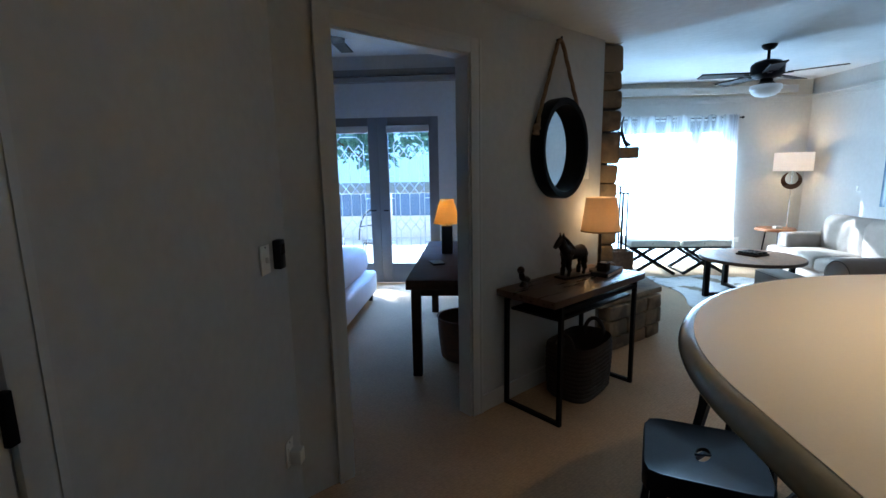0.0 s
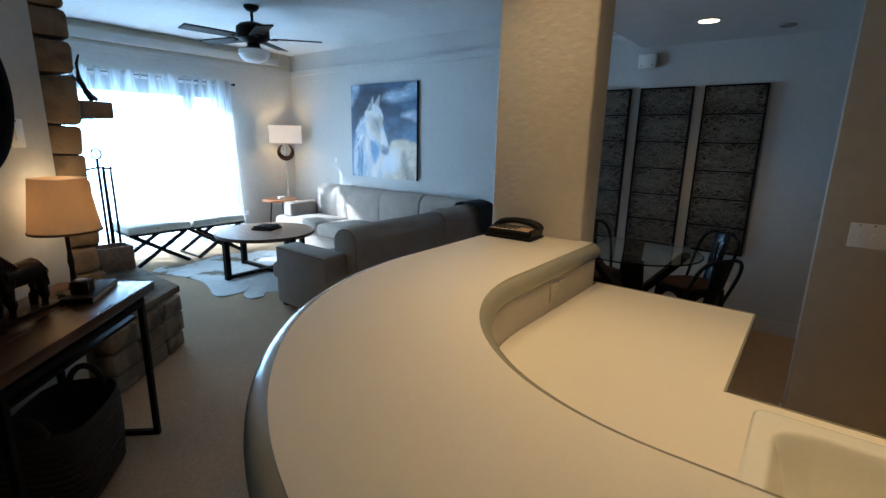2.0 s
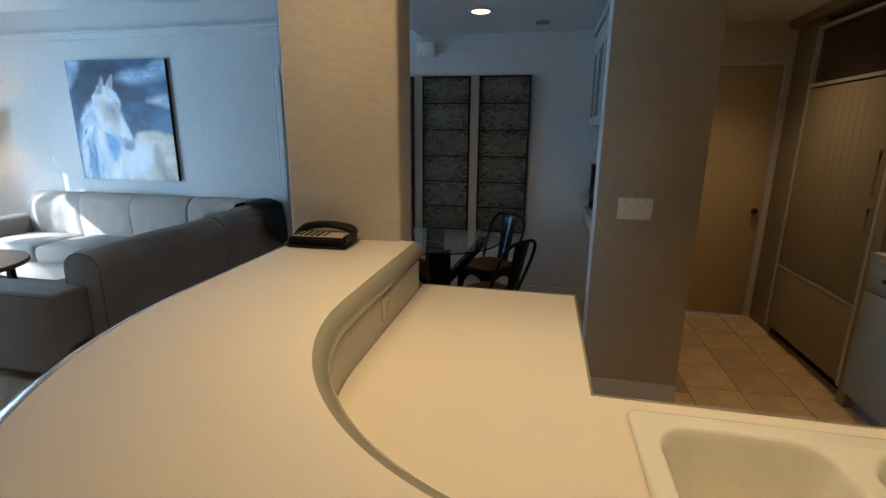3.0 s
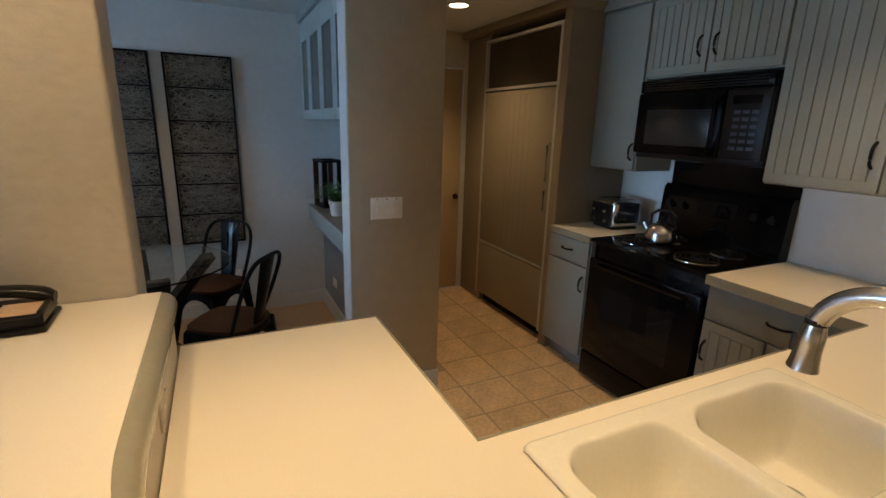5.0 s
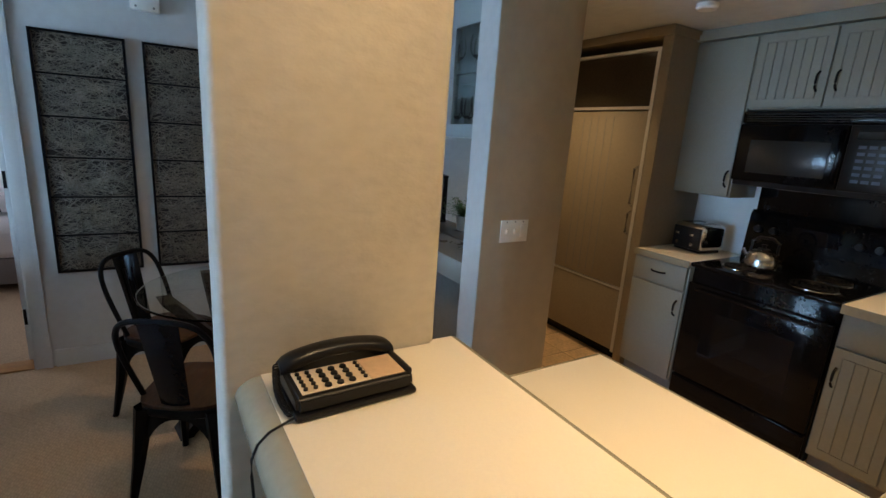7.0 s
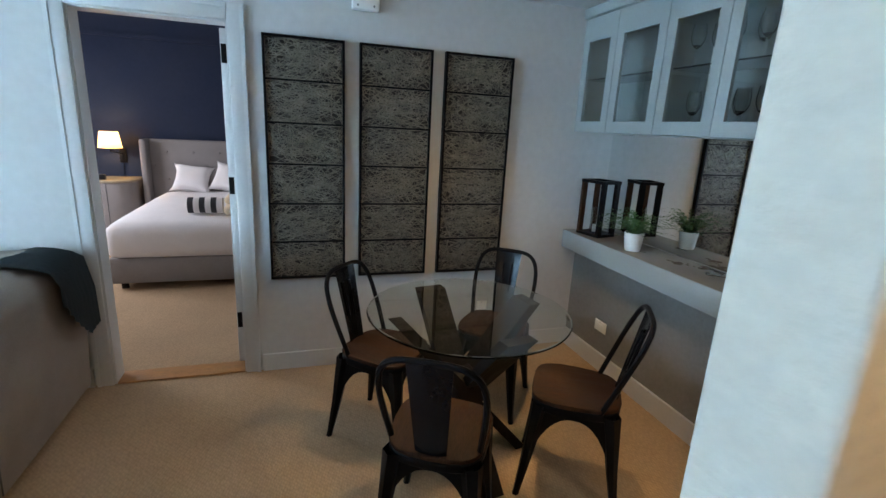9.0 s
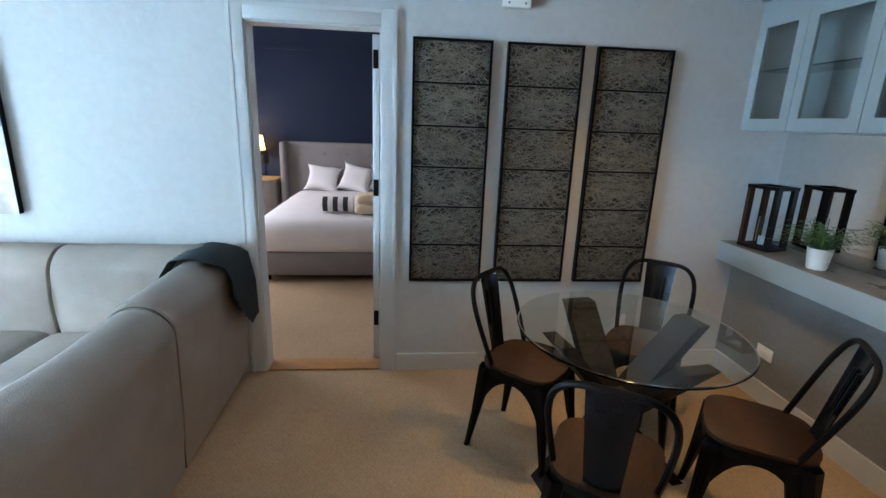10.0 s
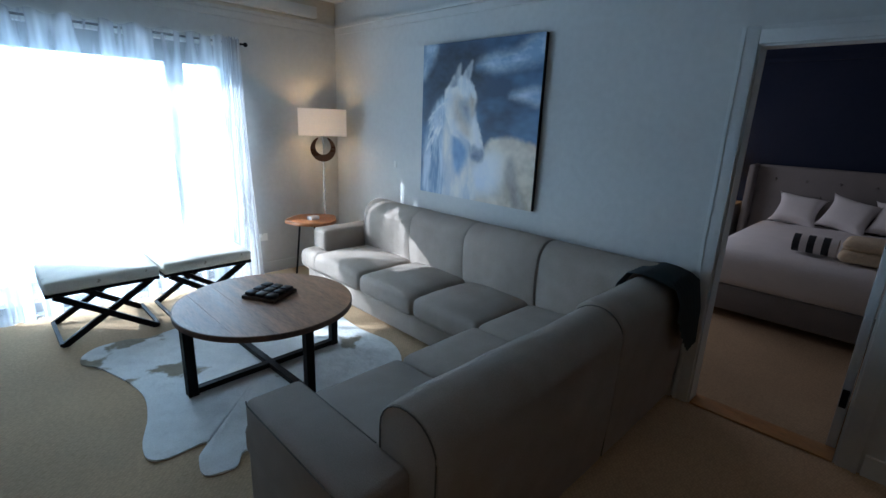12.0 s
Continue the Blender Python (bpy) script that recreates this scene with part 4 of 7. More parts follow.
for x in (-0.055, 0.055):
    part("lever", rbox(x - 0.014, x + 0.014, 0.12, 0.145, 0.11, 0.125, 0.004), CHROME, tw)
    kb = ccyl(0, 0, 0, 0.014, 0.014, 0.012, 14)
    bmesh.ops.transform(kb, matrix=pose(x, 0.121, 0.055, -90, 0, 0), verts=kb.verts)
    part("dial", kb, CHROME, tw)
    part("slot", cbox(x - 0.03, x + 0.03, -0.08, 0.08, 0.186, 0.1915), GLOSS, tw)
part("foot", boxes((-0.1, 0.1, -0.09, 0.1, 0, 0.016)), PLASTIC, tw)

kt = thing("kettle", 2.80, -1.06, 0.931, 25, "stainless steel whistling kettle on the back burner", "kettle")
part("body", lathe([(0, 0), (0.074, 0), (0.084, 0.010), (0.085, 0.042), (0.076, 0.076), (0.055, 0.100), (0.033, 0.108), (0, 0.11)], 32), STEEL, kt)
part("lid", lathe([(0.033, 0.107), (0.031, 0.113), (0.011, 0.118), (0.011, 0.128), (0.015, 0.138), (0.0, 0.142)], 20), PLASTIC, kt)
part("spout", ctube([(0.066, 0, 0.058), (0.088, 0, 0.076), (0.10, 0, 0.10)], 0.015, 12, r1=0.009), STEEL, kt)
part("handle", ctube([(0.062, 0, 0.09), (0.064, 0, 0.15), (0.03, 0, 0.178), (-0.035, 0, 0.178), (-0.07, 0, 0.15), (-0.07, 0, 0.085)], 0.009, 10), PLASTIC, kt)

# ---- telephone on the bar ----
ph = thing("desk_telephone", 2.205, 1.703, 1.099, -88, "black corded desk telephone with a cream keypad", "telephone")
ph.matrix_world = pose(2.205, 1.703, 1.099, 0, 0, -88) @ Matrix.Diagonal((0.95, 0.95, 0.83, 1))


def phone_slab(prof, half, soft):
    bm = bmesh.new()
    lo = [bm.verts.new((-half, y, z)) for y, z in prof]
    hi = [bm.verts.new((half, y, z)) for y, z in prof]
    bm.faces.new(lo)
    bm.faces.new(hi[::-1])
    for k in range(len(prof)):
        bm.faces.new((lo[k], lo[(k + 1) % len(prof)], hi[(k + 1) % len(prof)], hi[k]))
    bmesh.ops.bevel(bm, geom=bm.edges[:], offset=soft, segments=3, affect="EDGES")
    return bm


part("foot_plate", rbox(-0.116, 0.118, -0.075, 0.072, 0, 0.014, 0.005), PLASTIC, ph)
part("base", phone_slab([(-0.071, 0.0145), (0.070, 0.0145), (0.070, 0.048), (0.03, 0.048), (-0.066, 0.046)], 0.113, 0.007), PLASTIC, ph)
tilt = pose(0, -0.0165, 0.0471, math.degrees(math.atan2(0.002, 0.093)), 0, 0)
part("side_rim", rbox(0.1015, 0.1135, -0.062, 0.074, 0.040, 0.0555, 0.005, 2), PLASTIC, ph)
part("keypad", rbox(-0.100, 0.030, -0.040, 0.040, 0, 0.0025, 0.001, 1, m=tilt), CREAMPAPER, ph, "cream keypad plate")
part("card", rbox(0.0305, 0.100, -0.040, 0.040, 0, 0.0022, 0.001, 1, m=tilt), CARD, ph, "tan paper dialling card")
for r in range(5):
    for c in (-0.091, -0.073, 0.022):
        part("key", ccyl(c, -0.028 + r * 0.0138, 0.002, 0.007, 0.0042, None, 10, tilt), PLASTIC, ph)
for r in range(4):
    for c in range(3):
        part("key", ccyl(-0.050 + c * 0.023, -0.028 + r * 0.0175, 0.002, 0.0068, 0.0072, 0.0062, 12, tilt), PLASTIC, ph)
# arched handset with broad ends lying in the cradle
bm = bmesh.new()
rings = []
for k in range(25):
    u = 2 * k / 24 - 1
    arch = 0.080 - 0.024 * u * u - 0.004 * u ** 8
    hw = 0.023 + 0.005 * abs(u) ** 2.5 - 0.008 * u ** 12
    hh = 0.0165 + 0.005 * abs(u) ** 2 - 0.008 * u ** 12
    rings.append([bm.verts.new((0.116 * u, 0.047 + hw * math.cos(q), arch + hh * math.sin(q))) for q in [2 * math.pi * j / 16 for j in range(16)]])
for p, q in zip(rings, rings[1:]):
    for j in range(16):
        bm.faces.new((p[j], p[(j + 1) % 16], q[(j + 1) % 16], q[j]))
bm.faces.new(rings[0][::-1])
bm.faces.new(rings[-1])
bmesh.ops.recalc_face_normals(bm, faces=bm.faces[:])
part("handset", bm, PLASTIC, ph)
bm = bmesh.new()
pts = []
for k in range(200):
    t = k / 199
    c = Vector((-0.119 - 0.008 * math.sin(t * 3.14), 0.05 - 0.10 * t, 0.050 * (1 - t) ** 1.5 + 0.008))
    a = t * 2 * math.pi * 24
    pts.append(c + Vector((0.006 * math.cos(a), 0, 0.006 * math.sin(a))))
tube(bm, pts, 0.0018, 5)
part("coiled_cord", bm, PLASTIC, ph)
hang = [(2.147, 1.800, 1.104), (2.138, 1.828, 1.1015), (2.130, 1.852, 1.098), (2.123, 1.871, 1.086), (2.118, 1.881, 1.066), (2.114, 1.882, 1.04), (2.108, 1.879, 0.97), (2.100, 1.876, 0.80), (2.095, 1.872, 0.45)]
part("line_cord", ctube([tuple(ph.matrix_world.inverted() @ Vector(p)) for p in hang], 0.0025, 6), PLASTIC, ph)


def plate(name, label, m, w, h, toggles, category="light switch", paint=None):
    """A wall plate: x along the wall, y out of it."""
    p = thing(name, 0, 0, 0, 0, label, category)
    p.matrix_world = m
    part("plate", rbox(-w / 2, w / 2, 0.0005, 0.007, -h / 2, h / 2, 0.003), paint or WHITEPL, p)
    for x, tw_, th_ in toggles:
        part("toggle" if category == "light switch" else "socket", rbox(x - tw_ / 2, x + tw_ / 2, 0.006, 0.011 if tw_ > 0.02 else 0.020, -th_ / 2, th_ / 2, 0.002), paint or WHITEPL, p)
        part("screw", ccyl(0, 0, 0.006, 0.0085, 0.0035, None, 8, pose(x, 0, h * 0.42, -90, 0, 0)), LEAD, p)
    return p


plate("switch_plate", "white triple switch plate on the wing wall", pose(3.29, 0.44, 1.117, 0, 0, 90), 0.175, 0.115, ((0.052, 0.012, 0.024), (0.0, 0.012, 0.024), (-0.052, 0.032, 0.065)))
plate("outlet", "white wall outlet below the wire panels", pose(XE, 1.16, 0.312, 0, 0, 90), 0.075, 0.115, ((0, 0.034, 0.07),), "outlet")
plate("outlet", "white wall outlet on the grey niche panel", pose(4.55, 0.449, 0.30, 0, 0, 0), 0.12, 0.075, ((0, 0.07, 0.034),), "outlet")
plate("outlet", "white wall outlet beside the curtain", pose(4.05, YN, 0.38, 0, 0, 180), 0.115, 0.075, ((0, 0.07, 0.034),), "outlet")
plate("switch_plate", "small white switch beside the painting", pose(XE, 6.28, 1.18, 0, 0, 90), 0.03, 0.06, ())
plate("outlet", "pale outlet set in the bar wall above the counter", pose(1.95, 1.374, 0.985, 0, 0, 180), 0.115, 0.07, ((0, 0.07, 0.034),), "outlet", EDGE_L)
plate("intercom", "white wall intercom beside the mirror", DIAG @ pose(du(3.117), 0, 1.50, 0, 0, 180), 0.085, 0.125, ((0.0, 0.03, 0.06),), "intercom")
plate("switch_plate", "pale switch plate on the entry wall", pose(-0.72, 1.66, 1.20, 0, 0, -90), 0.075, 0.115, ((0, 0.012, 0.024),))
ad = plate("outlet", "white outlet with a plugged-in adapter near the floor", pose(-0.72, 1.74, 0.33, 0, 0, -90), 0.075, 0.115, ((0, 0.045, 0.06),), "outlet")
part("adapter", rbox(-0.026, 0.026, 0.011, 0.062, -0.045, 0.020, 0.007, 2), WHITEPL, ad, "white plug-in adapter")
th = thing("thermostat", -0.72, 1.76, 1.205, -90, "dark slim thermostat on the entry wall", "thermostat")
part("case", rbox(-0.025, 0.025, 0.0005, 0.035, -0.06, 0.06, 0.006), PLASTIC, th)
part("screen", rbox(-0.018, 0.018, 0.034, 0.037, 0.0, 0.045, 0.001, 1), DARKGLASS, th)

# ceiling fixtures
# the last fitting is made up, to go with the added column spot
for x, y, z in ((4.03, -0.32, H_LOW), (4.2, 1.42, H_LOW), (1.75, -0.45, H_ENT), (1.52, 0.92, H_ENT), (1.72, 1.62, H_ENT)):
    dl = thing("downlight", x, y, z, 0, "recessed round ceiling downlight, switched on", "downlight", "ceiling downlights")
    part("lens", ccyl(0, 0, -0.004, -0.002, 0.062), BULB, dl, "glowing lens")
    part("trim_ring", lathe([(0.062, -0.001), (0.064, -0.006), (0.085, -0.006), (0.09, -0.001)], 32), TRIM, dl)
sp = thing("smoke_detector", 3.1, -0.55, H_LOW, 0, "small white ceiling detector in the kitchen", "smoke detector")
part("body", lathe([(0.0, -0.03), (0.045, -0.03), (0.055, -0.02), (0.055, -0.001)], 24), WHITEPL, sp)
sp = thing("ceiling_speaker", 4.6, 1.0, H_LOW, 0, "small dark ceiling vent in the dining corner", "ceiling vent")
part("body", lathe([(0.0, -0.012), (0.05, -0.012), (0.055, -0.001)], 20), GREYPANEL, sp)
al = thing("alarm_sounder", XE, 2.0, 2.155, 90, "white square alarm sounder high on the wall", "alarm")
part("case", rbox(-0.075, 0.075, 0.0005, 0.05, 0, 0.115, 0.008), WHITEPL, al)
for x in (-0.045, 0.045):
    part("screw", ccyl(0, 0, 0, 0.003, 0.006, None, 10, pose(x, 0.049, 0.02, -90, 0, 0)), GREYPANEL, al)

# ---- diagonal wall: mirror, console and what stands on it ----


def on_diag(u, out, z, turn=0):
    """A pose on the diagonal wall: u along it, out from its face."""
    return DIAG @ pose(du(u), -out, z, 0, 0, turn)


mi = thing("round_mirror", 0, 0, 0, 0, "round mirror in a deep black frame hung on a rope", "mirror")
mi.matrix_world = on_diag(2.735, 0.0, 1.65)
fx = pose(0, 0, 0, 90, 0, 0)
bm = lathe([(0.285, 0.012), (0.285, 0.095), (0.30, 0.10), (0.325, 0.10), (0.33, 0.09), (0.33, 0.002), (0.285, 0.002)], 64)
bmesh.ops.transform(bm, matrix=Matrix.Diagonal((0.79, 1, 1, 1)) @ fx, verts=bm.verts)
part("frame", bm, BLACK, mi)
bm = ccyl(0, 0, 0.010, 0.016, 0.286, None, 64, Matrix.Diagonal((0.79, 1, 1, 1)) @ fx)
part("glass", bm, MIRROR, mi, "silvered mirror glass")
bm = bmesh.new()
pts = [(-0.245, -0.05, 0.13), (-0.235, -0.045, 0.20), (-0.03, -0.03, 0.67), (0.0, -0.028, 0.70), (0.03, -0.03, 0.67), (0.235, -0.045, 0.20), (0.245, -0.05, 0.13)]
for off in (0.0, 2.1, 4.2):
    dense = []
    for a, b in zip(pts, pts[1:]):
        for k in range(14):
            p = Vector(a).lerp(Vector(b), k / 14)
            g = len(dense) * 0.75 + off
            dense.append(p + Vector((0.007 * math.cos(g), 0.007 * math.sin(g), 0)))
    tube(bm, dense, 0.008, 6)
for sx in (-1, 1):
    bmesh.ops.create_uvsphere(bm, u_segments=10, v_segments=8, radius=0.026, matrix=pose(0.262 * sx, -0.05, 0.13))
    tube(bm, [(0.262 * sx, -0.05, 0.12), (0.27 * sx, -0.05, 0.085)], 0.016, 8, r1=0.024)
part("rope", bm, ROPE, mi, "twisted jute hanging rope with knots")
part("hook", ctube([(0, 0, 0.70), (0, -0.04, 0.70), (0, -0.04, 0.715)], 0.006), BLACK, mi)

cons = thing("console_table", 0, 0, 0, 0, "narrow wooden console table on black metal frame legs", "console table")
CU, CL, CD = 2.66, 0.53, 0.42
cons.matrix_world = on_diag(CU, 0.02, 0)
part("tabletop", rbox(-CL, CL, -CD - 0.02, 0.0, 0.745, 0.79, 0.004), WOODTOP, cons)
for x in (-0.44, 0.42):
    fr_ = bmesh.new()
    for y in (-0.012, -CD):
        box(fr_, x - 0.0125, x + 0.0125, y - 0.0125, y + 0.0125, 0.0, 0.745)
    box(fr_, x - 0.0125, x + 0.0125, -CD + 0.0125, -0.0245, 0.0, 0.025)
    box(fr_, x - 0.0125, x + 0.0125, -CD + 0.0125, -0.0245, 0.72, 0.745)
    part("leg_frame", fr_, BLACK, cons, "black square-bar leg frame")
part("rail", boxes((-0.4275, 0.4075, -CD - 0.0125, -CD + 0.0125, 0.70, 0.725), (-0.4275, 0.4075, -0.0245, 0.0, 0.70, 0.725)), BLACK, cons)
part("drawer_shelf", rbox(-0.425, 0.405, -CD + 0.02, -0.03, 0.64, 0.655, 0.003), BLACKWOOD, cons)

bk = thing("storage_basket", 0, 0, 0, 0, "dark woven basket bag with two loop handles", "basket")
bk.matrix_world = on_diag(2.72, 0.25, 0.0, 6)
bm = bmesh.new()
rings = []
for z, s in ((0.0, 0.86), (0.02, 0.90), (0.12, 0.96), (0.25, 1.0), (0.36, 1.0), (0.37, 0.97), (0.36, 0.94), (0.2, 0.92), (0.03, 0.86)):
    ring = []
    for k in range(48):
        a = 2 * math.pi * k / 48
        c, s_ = math.cos(a), math.sin(a)
        q = (abs(c) ** 4 + abs(s_) ** 4) ** -0.25
        ring.append(bm.verts.new((0.24 * s * q * c, 0.165 * s * q * s_, z + (0.02 * c * c if z > 0.3 else 0) + 0.002 * (k % 2))))
    rings.append(ring)
for a, b in zip(rings, rings[1:]):
    for k in range(48):
        bm.faces.new((a[k], a[(k + 1) % 48], b[(k + 1) % 48], b[k]))
bm.faces.new(rings[-1])
bm.faces.new(rings[0][::-1])
part("body", bm, BASKET, bk)
for x in (-0.225, 0.225):
    part("handle", ctube([(x, 0.075 * math.cos(a), 0.33 + 0.13 * math.sin(a)) for a in [k * math.pi / 12 for k in range(13)]], 0.014, 8), BASKET, bk)
for r in range(11):
    z = 0.035 + r * 0.03
    part("woven_band", ctube([((0.24 * (0.93 + 0.07 * min(1, z / 0.2))) * ((abs(math.cos(a)) ** 4 + abs(math.sin(a)) ** 4) ** -0.25) * math.cos(a),
               (0.165 * (0.93 + 0.07 * min(1, z / 0.2))) * ((abs(math.cos(a)) ** 4 + abs(math.sin(a)) ** 4) ** -0.25) * math.sin(a), z) for a in [2 * math.pi * k / 40 for k in range(40)]], 0.007, 5, True), BASKET, bk)

# pony figurine
hz = thing("pony_figurine", 0, 0, 0, 0, "dark bronze pony figurine on a thin base", "figurine")
hz.matrix_world = on_diag(2.74, 0.17, 0.79, 172) @ Matrix.Scale(1.1, 4)
bm = rbox(-0.12, 0.12, -0.045, 0.045, 0, 0.014, 0.004)
for pts, a, b in (([(-0.075, 0, 0.155), (-0.03, 0, 0.150), (0.04, 0, 0.15), (0.075, 0, 0.16)], 0.044, 0.042),
                  ([(0.06, 0, 0.165), (0.10, 0, 0.21), (0.115, 0, 0.24)], 0.036, 0.024),
                  ([(0.108, 0, 0.245), (0.14, 0, 0.222), (0.165, 0, 0.198)], 0.024, 0.013),
                  ([(-0.085, 0, 0.17), (-0.115, 0, 0.14), (-0.118, 0, 0.08)], 0.016, 0.010)):
    tube(bm, pts, a, 12, r1=b)
for x, y, f in ((-0.075, 0.024, 0.01), (-0.08, -0.024, -0.012), (0.06, 0.024, 0.012), (0.065, -0.024, -0.008)):
    tube(bm, [(x, y, 0.15), (x + f, y, 0.085), (x, y, 0.055), (x + 0.006, y, 0.014)], 0.024, 8, r1=0.013)
for k in range(9):
    t = k / 8
    tube(bm, [(0.105 - 0.075 * t, 0, 0.265 - 0.07 * t), (0.075 - 0.075 * t, 0.022, 0.235 - 0.07 * t), (0.08 - 0.07 * t, 0.028, 0.205 - 0.06 * t)], 0.012, 6, r1=0.006)
for y in (-0.012, 0.012):
    tube(bm, [(0.105, y, 0.255), (0.108, y * 1.3, 0.285)], 0.009, 6, r1=0.002)
part("body", bm, BRONZE, hz)

# table lamp
tl = thing("table_lamp", 0, 0, 0, 0, "lit table lamp with a tapered linen shade", "table lamp")
tl.matrix_world = on_diag(3.02, 0.20, 0.79)
part("base", lathe([(0, 0), (0.07, 0), (0.07, 0.012), (0.03, 0.022), (0.014, 0.05), (0.010, 0.12), (0.014, 0.15), (0.009, 0.19), (0.009, 0.30), (0, 0.30)], 20), BRONZE, tl)
part("shade", lathe([(0.135, 0.29), (0.105, 0.525)], 40), SHADE, tl, "warm glowing linen shade")
part("shade_rim", lathe([(0.1345, 0.286), (0.1375, 0.286), (0.137, 0.296), (0.1335, 0.296)], 40), ROPE, tl)
part("bulb", lathe([(0, 0.345), (0.012, 0.35), (0.026, 0.39), (0.02, 0.42), (0, 0.43)], 14), glow("warm_bulb", (1.0, 0.7, 0.4), 0.9), tl)
bt = thing("book", 0, 0, 0, 0, "dark book lying on the console", "book")
bt.matrix_world = on_diag(2.99, 0.28, 0.79, 10)
part("cover", rbox(-0.15, 0.15, -0.06, 0.06, 0, 0.028, 0.002), BLACKWOOD, bt)
part("pages", cbox(-0.145, 0.147, -0.0605, 0.055, 0.004, 0.024), CREAMPAPER, bt)
cd = thing("candle_holder", 0, 0, 0, 0, "small wooden candle block on a book", "candle holder")
cd.matrix_world = on_diag(2.94, 0.28, 0.818, 10)
part("block", rbox(-0.035, 0.035, -0.035, 0.035, 0, 0.055, 0.003), WOODDK, cd)
part("candle", ccyl(0, 0, 0.05, 0.06, 0.022), CREAMPAPER, cd)
bd = thing("bird_figurine", 0, 0, 0, 0, "dark carved bird figurine at the table's end", "figurine")
bd.matrix_world = on_diag(2.30, 0.10, 0.79, 200)
bm = ctube([(-0.06, 0, 0.03), (-0.02, 0, 0.045), (0.03, 0, 0.06), (0.05, 0, 0.10)], 0.022, 10, r1=0.018)
bmesh.ops.create_uvsphere(bm, u_segments=12, v_segments=8, radius=0.024, matrix=pose(0.055, 0, 0.115))
tube(bm, [(0.07, 0, 0.115), (0.10, 0, 0.108)], 0.009, 6, r1=0.002)
tube(bm, [(-0.06, 0, 0.035), (-0.12, 0, 0.02)], 0.016, 6, r1=0.006)
cyl(bm, 0, 0, 0, 0.03, 0.03, 0.014, 12)
part("body", bm, BRONZE, bd)

# ---- fireplace ----
rng = random.Random(11)
fp = thing("stone_fireplace", 1.1, 4.6, 0, 0, "rough sandstone fireplace with a raised hearth", "fireplace")


def rough_stone(w, d, h, seed):
    """One squared stone with uneven faces and worn edges."""
    r = random.Random(seed)
    bm = bmesh.new()
    box(bm, -w / 2, w / 2, -d / 2, d / 2, 0, h)
    bmesh.ops.bevel(bm, geom=bm.edges[:], offset=min(w, d, h) * 0.16, segments=2, profile=0.5, affect="EDGES")
    o = Vector((r.uniform(0, 50), r.uniform(0, 50), 0))
    for v in bm.verts:
        v.co += 0.018 * noise.noise_vector(v.co * 5 + o)
    return bm


def to_fp(bm, m):
    bmesh.ops.transform(bm, matrix=Matrix.Translation((-1.1, -4.6, 0)) @ m, verts=bm.verts)
    return bm


core = part("core", to_fp(prism([(1.04, 3.70), (1.15, 3.80), (1.15, 5.5), (1.04, 5.5)], 0.0, H_LIV), Matrix.Identity(4)), MORTAR, fp, "dark mortar core")
seed = 0
# south edge of the chimney: stones one over another
z = 0.46
while z < H_LIV - 0.03:
    h = min(rng.uniform(0.12, 0.25), H_LIV - 0.005 - z)
    w = rng.uniform(0.160, 0.182)
    seed += 1
    part("stone", to_fp(rough_stone(w, 0.26, h - 0.008, seed), pose(1.055 + w / 2, 3.84, z, 0, 0, rng.uniform(-2, 2))), STONE, fp)
    y = 3.98
    while y < 5.45:
        d = rng.uniform(0.2, 0.42)
        seed += 1
        if not (0.46 <= z < 1.2 and 4.2 < y + d / 2 < 5.2):
            part("stone", to_fp(rough_stone(rng.uniform(0.14, 0.2), d - 0.01, h - 0.008, seed), pose(1.14, y + d / 2, z)), STONE, fp)
        y += d
    z += h
part("firebox", to_fp(boxes((1.152, 1.17, 4.2, 5.2, 0.46, 1.2)), Matrix.Identity(4)), GLOSS, fp, "black firebox opening")
# raised hearth: front runs with the diagonal wall, then north
part("hearth_core", to_fp(prism([(1.07, 3.73), (1.66, 4.24), (1.66, 5.5), (1.07, 5.5)], 0.0, 0.385), Matrix.Identity(4)), MORTAR, fp)
for row, (z, h) in enumerate(((0.0, 0.12), (0.12, 0.14), (0.26, 0.125))):
    s = 0.02
    while s < 0.78:
        d = min(rng.uniform(0.16, 0.34), 0.80 - s)
        seed += 1
        a = math.atan2(0.49, 0.60)
        part("stone", to_fp(rough_stone(d - 0.008, 0.13, h - 0.006, seed), pose(1.13 + (s + d / 2) * math.cos(a), 3.72 + (s + d / 2) * math.sin(a), z, 0, 0, math.degrees(a))), STONE, fp)
        s += d
    y = 4.22
    while y < 5.45:
        d = rng.uniform(0.2, 0.4)
        seed += 1
        part("stone", to_fp(rough_stone(0.13, d - 0.008, h - 0.006, seed), pose(1.66, y + d / 2, z)), STONE, fp)
        y += d
bm = prism([(1.06, 3.66), (1.10, 3.645), (1.79, 4.20), (1.79, 5.55), (1.06, 5.55)], 0.39, 0.445, 0.012, 2)
for v in bm.verts:
    v.co += 0.008 * noise.noise_vector(v.co * 4)
part("hearth_slab", to_fp(bm, Matrix.Identity(4)), STONE, fp, "flat sandstone hearth slab")
bm = rbox(1.06, 1.42, 3.88, 5.4, 1.59, 1.68, 0.01, 2)
for v in bm.verts:
    v.co += 0.006 * noise.noise_vector(v.co * 3)
part("mantel", to_fp(bm, Matrix.Identity(4)), STONE, fp, "thick stone mantel shelf")

an = thing("antler", 1.33, 3.98, 1.682, 0, "dark antler ornament on the mantel", "ornament")
bm = ctube([(0.03, 0.02, 0.012), (-0.0, 0.0, 0.05), (-0.03, -0.02, 0.12), (-0.035, -0.03, 0.19), (-0.02, -0.03, 0.24)], 0.018, 8, r1=0.005)
